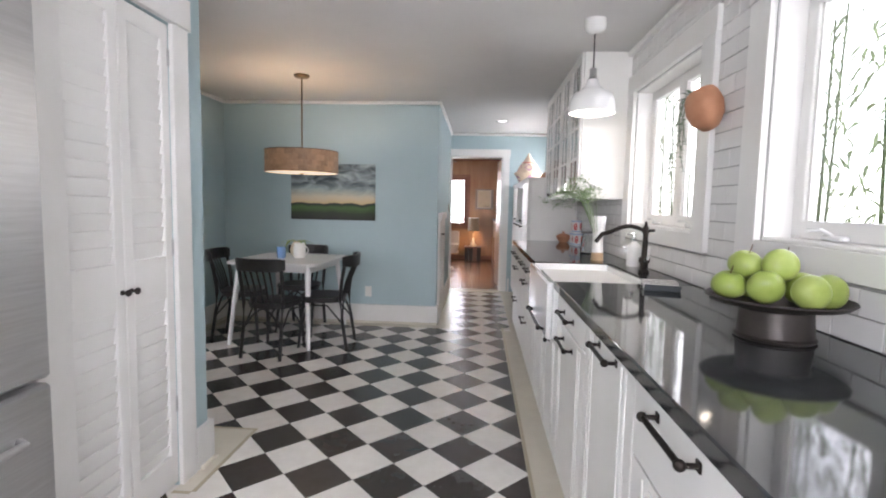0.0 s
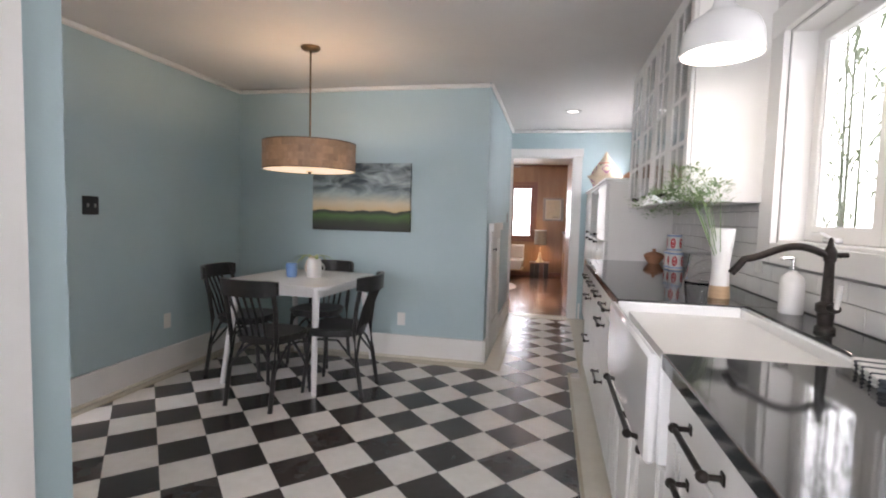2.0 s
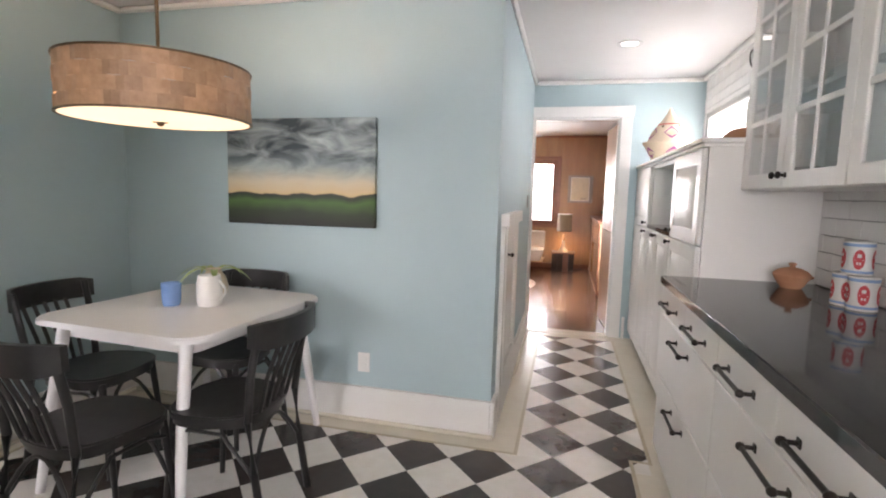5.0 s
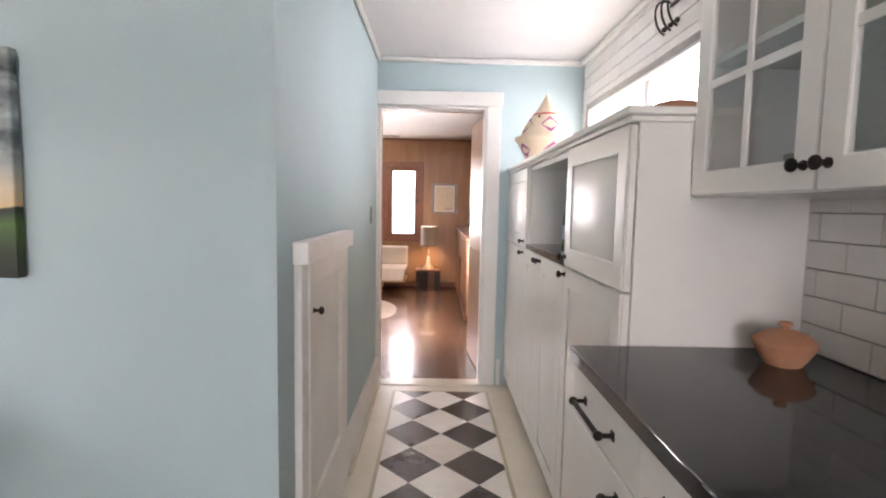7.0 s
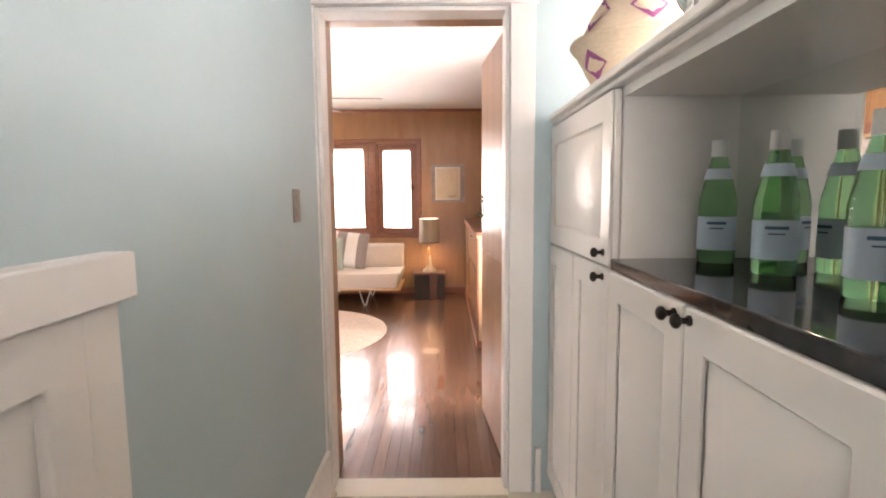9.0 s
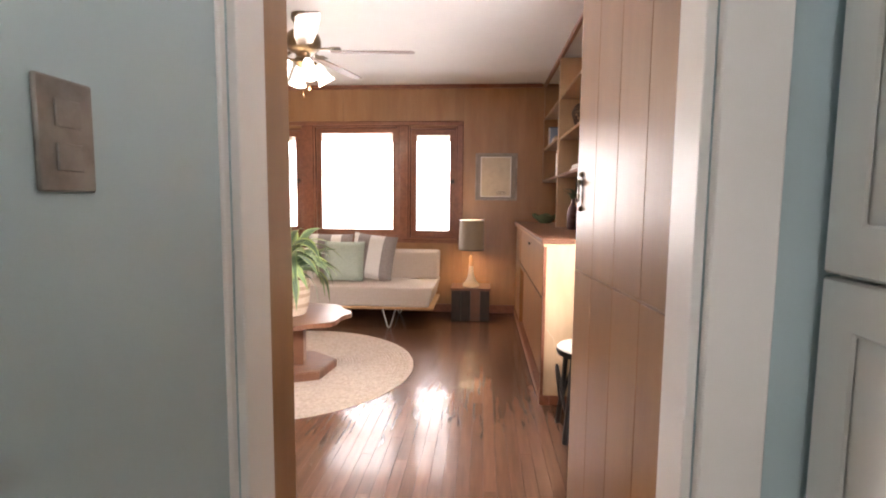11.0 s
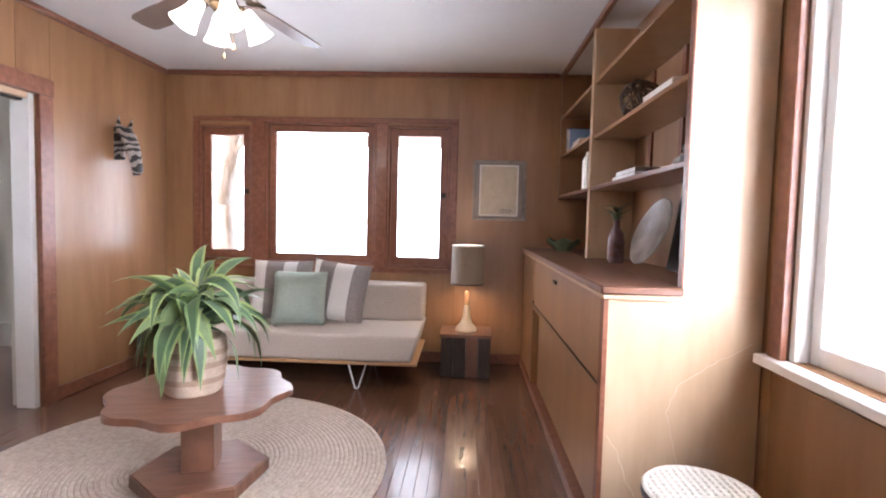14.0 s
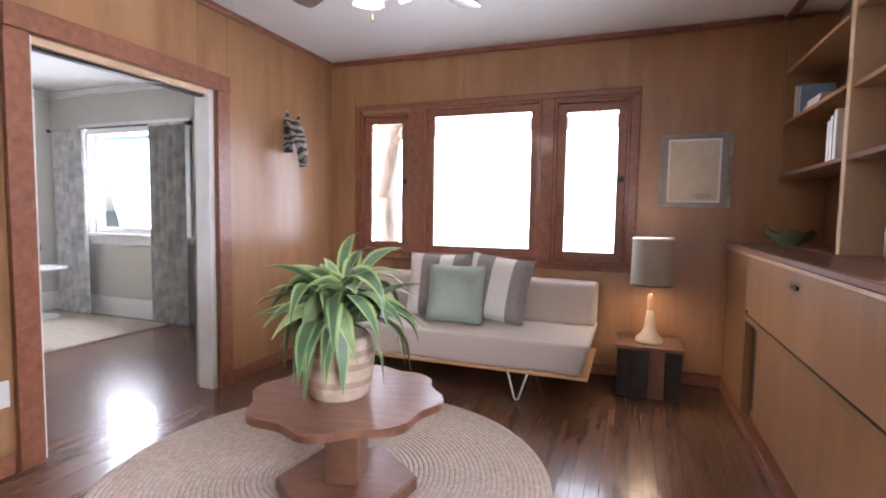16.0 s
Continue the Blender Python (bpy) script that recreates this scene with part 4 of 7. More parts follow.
def apple_mesh():
    bm = bmesh.new()
    prof = []
    for i in range(15):
        a = math.pi * i / 14
        r = math.sin(a) * (1.0 + 0.12 * math.cos(a))
        z = -math.cos(a) * 0.86
        if i in (0, 1, 2):
            z += (0.10, 0.06, 0.01)[i]
        if i in (14, 13, 12):
            z -= (0.22, 0.12, 0.02)[14 - i]
        prof.append((max(r, 0.0005) * 0.046, z * 0.046))
    lathe(bm, prof, 24, cap=False)
    return mesh_of("apple", bm, APPLE)


AM = apple_mesh()
SM = mesh_of("stem", tb([(0, 0, 0.03), (0.002, 0, 0.042), (0.007, 0.002, 0.056)], 0.0018, 6), STEM)
for i, (dx, dy, dz, tx, tz) in enumerate(((-0.115, 0.045, 0.0, 10, 0), (-0.02, 0.10, 0.0, 80, 40), (-0.045, -0.02, 0.004, 75, 160), (0.075, 0.02, 0.0, 60, 200), (0.03, -0.095, 0.002, 95, 185), (0.10, -0.06, 0.0, 100, 190),
                                          (-0.065, 0.055, 0.068, 15, 30), (0.005, 0.005, 0.070, 100, 175), (0.05, 0.075, 0.066, 30, 100))):
    a = new("apple", AM)
    a.matrix_basis = pose(0.955 + dx * 0.88 * FS, 1.44 + dy * 0.9 * FS, 0.94 + (0.131 + dz * 0.8) * FS, tx, 0, tz) @ Matrix.Scale(1.02, 4)
    tagged(a, "shiny green apple in the fruit plate", "apple", "apples on the fruit plate")
    s = new("stem", SM)
    s.parent = a

# tall white vase with a leafy sprig
vs = thing("vase", (0.93, 3.46, 0.94), "tall white hourglass vase on a pale wooden foot", "vase")
part("body", lt([(0.038, 0.052), (0.036, 0.10), (0.034, 0.14), (0.045, 0.24), (0.050, 0.30), (0.047, 0.30), (0.041, 0.23), (0.030, 0.14)], 32, cap=False), PLASTER, vs)
part("foot", lt([(0.0, 0.0), (0.042, 0.0), (0.043, 0.004), (0.039, 0.053), (0.0, 0.054)], 32), CORK, vs, "pale wooden foot")


def leaf_blade(bm, at, direction, up, length, width, droop=0.3, seg=5, fold=0.15):
    """One arched leaf as a thin folded strip."""
    d, u = Vector(direction).normalized(), Vector(up).normalized()
    s = d.cross(u).normalized()
    rows = []
    for i in range(seg + 1):
        t = i / seg
        p = Vector(at) + d * length * t + u * length * (0.35 * t - droop * t * t)
        w = width * math.sin(math.pi * (0.12 + 0.88 * t) ** 0.8) * (1 if i < seg else 0.05)
        rows.append((bm.verts.new(p - s * w / 2 + u * fold * w), bm.verts.new(p), bm.verts.new(p + s * w / 2 + u * fold * w)))
    for a, b in zip(rows, rows[1:]):
        bm.faces.new((a[0], a[1], b[1], b[0]))
        bm.faces.new((a[1], a[2], b[2], b[1]))


rng = random.Random(4)
sprig = thing("fern_sprig", (0.93, 3.46, 1.20), "soft pale green leafy sprigs in the vase", "sprig")
for k in range(9):
    ang = rng.uniform(math.pi - 0.9, math.pi + 1.7)
    reach = rng.uniform(0.20, 0.46)
    rise = rng.uniform(0.36, 0.58)
    pts = curve_pts(lambda t: (math.cos(ang) * reach * t, math.sin(ang) * reach * t, -0.15 + 0.15 * min(1, 3 * t) + rise * t - 0.30 * t * t * t), 14)
    part("stalk", tb(pts, 0.0020, 5, 0.0008), LEAF_PALE, sprig)
    bm = bmesh.new()
    for q in range(5, 15):
        p = Vector(pts[q])
        for n_ in range(16):
            a2 = rng.uniform(0, 6.28)
            o = Vector((math.cos(a2), math.sin(a2), rng.uniform(-0.5, 0.5))) * rng.uniform(0.0, 0.06)
            leaf_blade(bm, p + o, (math.cos(a2), math.sin(a2), rng.uniform(-0.4, 0.5)), (0, 0, 1), rng.uniform(0.016, 0.034), rng.uniform(0.005, 0.011), 0.2, 2)
    part("leaves", bm, LEAF_PALE, sprig)

def curved_oval(r, a0, half, zc, hz):
    """An oval lying on a cylinder of radius r."""
    bm = bmesh.new()
    prev = None
    for i in range(13):
        u = -1 + 2 * i / 12
        h = hz * math.sqrt(max(0.0004, 1 - u * u))
        a = a0 + half * u
        pair = (bm.verts.new((r * math.cos(a), r * math.sin(a), zc - h)), bm.verts.new((r * math.cos(a), r * math.sin(a), zc + h)))
        if prev:
            bm.faces.new((prev[0], pair[0], pair[1], prev[1]))
        prev = pair
    return bm


# three tins
for x, y, z in ((1.035, 4.842, 0.94), (1.048, 4.763, 0.94), (1.042, 4.803, 1.0595)):
    tin = thing("tin_can", (x, y, z), "white tin with red oval emblem and blue rims", "tin", "stacked tins on the worktop")
    part("body", lt([(0.0, 0.0), (0.0455, 0.0), (0.047, 0.003), (0.0455, 0.006), (0.0455, 0.112), (0.047, 0.116), (0.046, 0.119), (0.042, 0.116), (0.0, 0.116)], 32), PAPER, tin)
    part("rim", lt([(0.0462, 0.101), (0.0462, 0.112)], 32, cap=False), TIN_BLUE, tin, "blue printed band")
    part("rim", lt([(0.0462, 0.007), (0.0462, 0.016)], 32, cap=False), TIN_BLUE, tin, "blue printed band")
    for k in range(5):
        a0 = 0.55 + k * math.pi * 0.4
        part("emblem", curved_oval(0.0464, a0, 0.38, 0.056, 0.035), RED, tin, "red oval emblem", smooth=False)
        for lo, hi, wd in ((0.063, 0.075, 0.12), (0.052, 0.056, 0.26), (0.038, 0.047, 0.14)):
            bm = bmesh.new()
            bm.faces.new([bm.verts.new((0.0468 * math.cos(a0 + s * wd), 0.0468 * math.sin(a0 + s * wd), z2)) for s, z2 in ((-1, lo), (1, lo), (1, hi), (-1, hi))])
            part("print", bm, PAPER, tin, "white bar on the emblem", smooth=False)

# clay pot with lid
cp = thing("clay_pot", (0.985, 5.175, 0.94), "small unglazed terracotta pot with a lid", "pot")
cp.scale = (0.82, 0.82, 0.82)
part("bowl", lt([(0.0, 0.0), (0.048, 0.0), (0.062, 0.02), (0.080, 0.05), (0.086, 0.066), (0.080, 0.066)], 32), TERRA, cp)
bm = lt([(0.088, 0.066), (0.088, 0.074), (0.070, 0.092), (0.040, 0.105), (0.014, 0.110), (0.012, 0.118), (0.019, 0.124), (0.018, 0.132), (0.0, 0.136)], 32)
part("lid", bm, TERRA, cp)
for s in (-1, 1):
    part("lug", tb([(0.07, s * 0.03, 0.055), (0.10, s * 0.0, 0.058), (0.07, -s * 0.03, 0.055)], 0.007, 8), TERRA, cp) if s > 0 else None

# glass cake dome lying by the wall
jar = thing("glass_jar", (1.02, 4.05, 0.94), "clear glass jar with a tilted lid", "jar")
part("bowl", lt([(0.0, 0.003), (0.085, 0.003), (0.088, 0.01), (0.070, 0.15), (0.072, 0.155), (0.066, 0.152), (0.083, 0.012), (0.0, 0.008)], 28, cap=False), CLEAR, jar)
part("rim", lt([(0.0, 0.152), (0.082, 0.152), (0.086, 0.157), (0.082, 0.162), (0.0, 0.162)], 28), STEEL, jar)

# outlets on the tiles
def outlet(name, at, normal, label, material=PAPER, n=2):
    ob = thing(name, at, label, "outlet" if "outlet" in name else "switch")
    nx, ny = normal
    if nx:
        bm = bx(0, nx * 0.006, -0.036, 0.036, -0.057, 0.057, bev=0.002)
    else:
        bm = bx(-0.036, 0.036, 0, ny * 0.006, -0.057, 0.057, bev=0.002)
    part("plate", bm, material, ob)
    for s in (-0.022, 0.022)[:n]:
        if nx:
            bm = bx(nx * 0.006, nx * 0.009, -0.016, 0.016, s - 0.014, s + 0.014, bev=0.001)
        else:
            bm = bx(-0.016, 0.016, ny * 0.006, ny * 0.009, s - 0.014, s + 0.014, bev=0.001)
        part("socket" if "outlet" in name else "toggle", bm, material, ob)
    return ob


outlet("outlet", (-1.06, 5.3148, 0.34), (0, -1), "white double outlet low on the blue wall")
outlet("outlet", (-2.6598, 4.38, 0.40), (1, 0), "white double outlet low on the blue wall")
outlet("outlet", (1.1398, 3.62, 1.10), (-1, 0), "white double outlet on the tiled wall")
outlet("wall_switch", (-0.3248, 7.28, 1.255), (1, 0), "small worn steel switch plate beside the doorway", SWITCH_GREY)
sw = thing("wall_switch", (-2.6598, 3.74, 1.27), "black double switch plate on the blue wall", "switch")
part("plate", bx(0, 0.006, -0.058, 0.058, -0.058, 0.058, bev=0.002), PLATE_BLK, sw)
for s in (-0.025, 0.025):
    part("toggle", bx(0.006, 0.016, s - 0.005, s + 0.005, -0.012, 0.012, bev=0.002), STEEL, sw)

# ---- upper cabinets with glazed doors ----
UX = 0.80


def upper_unit(y0, y1):
    ob = thing("wall_cabinet", (UX, (y0 + y1) / 2, 1.36), "glossy white wall cabinet with glazed mullioned doors", "cabinet", "glazed wall cabinets")
    off = Vector(ob.location)
    z0, z1 = 1.36, 2.365
    for nm, q in zip(("side_panel", "side_panel", "bottom_panel", "top_panel", "back_panel"), ((UX + 0.022, 1.139, y0, y0 + 0.018, z0, z1), (UX + 0.022, 1.139, y1 - 0.018, y1, z0, z1), (UX + 0.022, 1.139, y0 + 0.018, y1 - 0.018, z0, z0 + 0.02), (UX + 0.022, 1.139, y0 + 0.018, y1 - 0.018, z1 - 0.02, z1), (1.120, 1.139, y0 + 0.018, y1 - 0.018, z0 + 0.02, z1 - 0.02))):
        part(nm, shift(bx(*q), off), GLOSS, ob)
    for zs in (1.70, 2.05):
        part("shelf", shift(bx(UX + 0.03, 1.12, y0 + 0.018, y1 - 0.018, zs, zs + 0.016), off), GLOSS, ob)
    c = (y0 + y1) / 2
    for a, b, ky in ((y0, c, c - 0.03), (c, y1, c + 0.03)):
        r = 0.062
        d = part("door", shift(ring("x", UX, UX + 0.02, a + 0.0015, b - 0.0015, z0 + 0.0015, z1 - 0.0015, r, bev=0.004), off), GLOSS, ob)
        m = (a + b) / 2
        part("mullion", shift(bx(UX + 0.001, UX + 0.0075, m - 0.011, m + 0.011, z0 + r, z1 - r, bev=0.002), off), GLOSS, d)
        for k in (1, 2, 3):
            zz = z0 + r + (z1 - z0 - 2 * r) * k / 4
            part("glazing_bar", shift(bx(UX + 0.002, UX + 0.0072, a + r, b - r, zz - 0.011, zz + 0.011, bev=0.002), off), GLOSS, d)
        p = part("pane", shift(bx(UX + 0.008, UX + 0.012, a + r, b - r, z0 + r, z1 - r), off), CAB_GLASS, d, smooth=False)
        p.visible_shadow = False
        k = knob(d, ky, 1.41, UX)
        k.data.transform(Matrix.Translation(-off))
    return ob


upper_unit(4.42, 5.325)
upper_unit(3.60, 4.42)
bw = thing("grey_bowl", (0.97, 5.05, 1.38), "grey pottery bowl behind the cabinet glass", "bowl")
part("body", lt([(0.0, 0.0), (0.045, 0.0), (0.085, 0.05), (0.09, 0.07), (0.084, 0.068), (0.0, 0.01)], 28, cap=False), ROCK, bw)

# ---- tall dresser beyond the worktop ----
HX = 0.635
hu = thing("dresser", (0.87, 6.465, 0.0), "tall glossy white dresser with an open mirrored niche", "dresser")
off = Vector((0.87, 6.465, 0.0))
Y0, Y1 = 5.332, 7.600
for nm, q in (("side_panel", (HX + 0.022, 1.148, Y0, Y0 + 0.02, 0.0, 1.56)), ("side_panel", (HX + 0.022, 1.148, Y1 - 0.02, Y1, 0.0, 1.56)), ("lower_body", (HX + 0.022, 1.148, Y0 + 0.02, Y1 - 0.02, 0.08, 1.085)),
              ("top_panel", (HX + 0.022, 1.148, Y0 + 0.02, Y1 - 0.02, 1.535, 1.56)), ("niche_side", (HX + 0.022, 1.148, 5.955, 5.975, 1.085, 1.535)), ("niche_side", (HX + 0.022, 1.148, 6.855, 6.875, 1.085, 1.535)),
              ("back_panel", (1.136, 1.148, Y0 + 0.02, 5.955, 1.085, 1.535)), ("back_panel", (1.136, 1.148, 6.875, Y1 - 0.02, 1.085, 1.535)),
              ("cornice", (HX - 0.006, 1.148, Y0 - 0.006, Y1, 1.56, 1.578)), ("cornice_cap", (HX - 0.022, 1.148, Y0 - 0.020, Y1, 1.578, 1.60))):
    part(nm, shift(bx(*q, bev=0.004 if "cornice" in nm else 0.001), off), GLOSS, hu)
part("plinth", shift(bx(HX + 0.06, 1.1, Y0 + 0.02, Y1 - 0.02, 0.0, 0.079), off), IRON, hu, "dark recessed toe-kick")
part("niche_mirror", shift(bx(0.955, 0.963, 5.975, 6.855, 1.1155, 1.535), off), MIRROR, hu, "mirror at the back of the niche")
part("niche_slab", shift(bx(HX - 0.004, 1.136, 5.975, 6.855, 1.085, 1.115, bev=0.003), off), COUNTER, hu, "black stone shelf of the niche")
for nm, a, b, lo, hi, ks in (("door", 5.337, 5.970, 0.08, 1.085, [(5.935, 1.06)]), ("door", 5.975, 6.433, 0.08, 1.083, [(6.405, 1.06)]), ("door", 6.437, 6.855, 0.08, 1.083, [(6.465, 1.06)]), ("door", 6.859, 7.22, 0.08, 1.085, [(6.897, 1.06)]),
                             ("door", 7.224, 7.595, 0.08, 1.085, []), ("upper_door", 5.337, 5.970, 1.088, 1.556, [(5.935, 1.130)]), ("upper_door", 6.859, 7.595, 1.088, 1.556, [(6.897, 1.127)])):
    d = front(hu, nm, a, b, lo, hi, x=HX, rail=0.075)
    move_mesh(d, off)
    for ky, kz in ks:
        k = knob(d, ky, kz, HX - 0.010)
        k.data.transform(Matrix.Translation(-off))

# bottles in the niche
for i, (x, y) in enumerate(((0.865, 6.775), (0.885, 6.585), (0.880, 6.33))):
    b = thing("water_bottle", (x, y, 1.115), "green glass water bottle with a pale blue label", "bottle", "bottles in the dresser niche")
    b.scale = (1.08, 1.08, 1.08)
    part("glass", lt([(0.0, 0.004), (0.036, 0.0), (0.039, 0.006), (0.039, 0.132), (0.0365, 0.150), (0.027, 0.195), (0.0175, 0.232), (0.0145, 0.258), (0.016, 0.266)], 28), BOTTLE, b)
    part("label", lt([(0.0394, 0.03), (0.0394, 0.105)], 28, cap=False), LABEL_BLUE, b, "pale blue paper label")
    for z0, z1, w in ((0.088, 0.094, 0.5), (0.078, 0.081, 0.35)):
        for a0 in (0.0, 2.1, 4.2):
            bm = bmesh.new()
            cols = [[bm.verts.new((0.0397 * math.cos(a0 + w * u), 0.0397 * math.sin(a0 + w * u), z)) for z in (z0, z1)] for u in (-1, -0.5, 0, 0.5, 1)]
            for p, q in zip(cols, cols[1:]):
                bm.faces.new((p[0], q[0], q[1], p[1]))
            part("print", bm, BOOK_B, b, "dark blue bar on the label", smooth=False)
    part("cap", lt([(0.0172, 0.238), (0.0165, 0.275), (0.0, 0.277)], 20), PLASTER, b, "pale foil cap")
    part("neck_label", lt([(0.0300, 0.188), (0.0240, 0.212)], 20, cap=False), LABEL_BLUE, b, "round neck label")

# woven lidded basket on the dresser
wb = thing("woven_basket", (0.80, 7.19, 1.60), "cream woven straw basket with plum diamonds and pointed lid", "basket")
prof = [(0.0, 0.0), (0.085, 0.0), (0.115, 0.05), (0.150, 0.125), (0.166, 0.145), (0.166, 0.158), (0.150, 0.160)]
def coil(prof, rows=5):
    out = []
    for (r0, z0), (r1, z1) in zip(prof, prof[1:]):
        for k in range(rows):
            t = k / rows
            out.append((r0 + (r1 - r0) * t + (0.002 if k % 2 else 0), z0 + (z1 - z0) * t))
    out.append(prof[-1])
    return out
wb.scale = (1.18, 1.18, 1.06)
part("basket", lt(coil(prof, 4), 40), BASKET, wb)
part("lid", lt(coil([(0.140, 0.158), (0.125, 0.20), (0.095, 0.26), (0.055, 0.32), (0.022, 0.375), (0.010, 0.41), (0.0, 0.42)], 4), 40), BASKET, wb)


def cone_patch(prof_r, z0, z1, a0, half, inner=0.0):
    """A diamond lying on a surface of revolution."""
    bm = bmesh.new()
    n = 8
    left, right, li, ri = [], [], [], []
    for i in range(n + 1):
        t = i / n
        z = z0 + (z1 - z0) * t
        w = half * (1 - abs(2 * t - 1))
        r = prof_r(z) + 0.0035
        left.append(bm.verts.new((r * math.cos(a0 - w), r * math.sin(a0 - w), z)))
        right.append(bm.verts.new((r * math.cos(a0 + w + 0.001), r * math.sin(a0 + w + 0.001), z)))
    for i in range(n):
        bm.faces.new((left[i], right[i], right[i + 1], left[i + 1]))
    return bm


def along(points):
    """The radius of a profile at a height."""
    def radius(z):
        for (r0, z0), (r1, z1) in zip(points, points[1:]):
            if z0 <= z <= z1:
                return r0 + (r1 - r0) * (z - z0) / (z1 - z0)
        return points[-1][0]
    return radius


lid_r = along([(0.140, 0.158), (0.125, 0.20), (0.095, 0.26), (0.055, 0.32), (0.022, 0.375)])
bas_r = along([(0.085, 0.0), (0.115, 0.05), (0.150, 0.125), (0.166, 0.145)])
for k in range(5):
    a = 0.9 + 2 * math.pi * k / 5
    part("diamond", cone_patch(lid_r, 0.175, 0.275, a, 0.42), PURPLE, wb, "plum woven diamond", smooth=False)
    bm = cone_patch(lambda z: lid_r(z) + 0.002, 0.192, 0.258, a, 0.26)
    part("diamond_centre", bm, BASKET, wb, smooth=False)
    part("diamond", cone_patch(bas_r, 0.035, 0.120, a + 0.1, 0.34), PURPLE, wb, "plum woven diamond", smooth=False)
    bm = cone_patch(lambda z: bas_r(z) + 0.002, 0.055, 0.10, a + 0.1, 0.16)
    part("diamond_centre", bm, BASKET, wb, smooth=False)
    part("motif", cone_patch(lid_r, 0.262, 0.285, a + 0.63, 0.12), STEM, wb, "dark woven spot", smooth=False)
part("band", lt([(lid_r(0.29) + 0.004, 0.287), (lid_r(0.295) + 0.004, 0.296)], 40, cap=False), RED, wb, "thin red woven band")
bb = thing("brown_bowl", (0.90, 5.65, 1.60), "upturned brown wooden bowl on the dresser", "bowl")
part("body", lt([(0.115, 0.0), (0.118, 0.006), (0.105, 0.045), (0.07, 0.075), (0.03, 0.085), (0.0, 0.086)], 32), TERRA, bb)

# dark leafy ornament high on the tiled wall, built as curled hooks
hk = thing("iron_hook_rack", (1.139, 6.16, 2.20), "dark leafy ornament shaped as curled hooks on the tiled wall", "hook rack")
for k in range(3):
    s = -0.06 + 0.06 * k
    bm = tb(curve_pts(lambda t: (-0.02 - 0.06 * math.sin(t * 3.0), s + 0.03 * t, 0.03 - 0.10 * t + 0.03 * math.sin(5 * t)), 10), 0.005, 8)
    lathe_y(bm, -0.03, s + 0.03, -0.075, 0.012)
    part("hook", bm, IRON, hk)
part("rail", bx(-0.012, 0.0, -0.09, 0.09, 0.02, 0.035, bev=0.002), IRON, hk)

# ---- pendant over the sink ----
pl = thing("pendant_lamp", (0.755, 3.02, CZ - 0.03), "white enamel dome pendant lamp over the sink", "lamp")


def low(profile):
    """A lamp profile widened and hung 24 cm under the canopy."""
    return [(r * 1.25, (z + 0.42) * 1.2 - 0.24) for r, z in profile]


part("canopy", lt([(0.062, 0.03), (0.062, -0.012), (0.052, -0.034), (0.026, -0.048), (0.0, -0.05)], 28), WHITE_METAL, pl)
part("cord", tb([(0, 0, -0.048), (0, 0, -0.245)], 0.004, 8), IRON, pl, "black cord")
part("socket", lt(low([(0.010, -0.42), (0.016, -0.425), (0.016, -0.465), (0.022, -0.47), (0.022, -0.49), (0.0, -0.492)]), 20), CHROME, pl, "steel lamp holder")
part("shade", lt(low([(0.024, -0.475), (0.030, -0.50), (0.05, -0.52), (0.088, -0.545), (0.102, -0.58), (0.107, -0.635), (0.103, -0.635), (0.097, -0.58), (0.083, -0.55), (0.045, -0.528), (0.022, -0.51)]), 40, cap=False), WHITE_METAL, pl)
part("bulb", lt(low([(0.0, -0.632), (0.06, -0.628), (0.085, -0.615), (0.06, -0.60), (0.0, -0.595)]), 24), BULB, pl, "glowing bulb")

# ---- drum lamp over the table ----
dl = thing("drum_lamp", (-1.42, 4.27, CZ), "round woven-veneer drum pendant lamp on a dark rod", "lamp")
part("canopy", lt([(0.065, 0.0), (0.065, -0.012), (0.05, -0.024), (0.0, -0.026)], 28), BRASS, dl)
part("rod", tb([(0, 0, -0.02), (0, 0, -0.65)], 0.0065, 8), BRASS, dl, "dark bronze rod")
R, zt, zb2 = 0.305, -0.645, -0.82
for row in range(4):
    za, zc = zt + (zb2 - zt) * row / 4, zt + (zb2 - zt) * (row + 1) / 4
    for k in range(26):
        a0, a1 = 2 * math.pi * (k + 0.5 * (row % 2)) / 26, 2 * math.pi * (k + 1 + 0.5 * (row % 2)) / 26
        bm = bmesh.new()
        prev = None
        for q in range(4):
            t = q / 3
            a = a0 + (a1 - a0) * t
            rr = R + 0.004 * math.sin(math.pi * t) * (1 if (k + row) % 2 else 0.2)
            pair = (bm.verts.new((rr * math.cos(a), rr * math.sin(a), zc)), bm.verts.new((rr * math.cos(a), rr * math.sin(a), za)))
            if prev:
                bm.faces.new((prev[0], pair[0], pair[1], prev[1]))
            prev = pair
        part("strip", bm, WICKER, dl, smooth=False)
part("rim", lt([(R + 0.006, zt), (R + 0.006, zt + 0.006), (R - 0.004, zt + 0.006), (R - 0.004, zt)], 48, cap=False), BRASS, dl)
part("rim", lt([(R + 0.006, zb2), (R + 0.006, zb2 - 0.006), (R - 0.004, zb2 - 0.006), (R - 0.004, zb2)], 48, cap=False), BRASS, dl)
part("diffuser", lt([(0.0, zb2 - 0.010), (R - 0.004, zb2 - 0.004), (R - 0.004, zb2), (0.0, zb2 - 0.004)], 48, cap=False), DIFFUSER, dl, "warm glowing white diffuser")
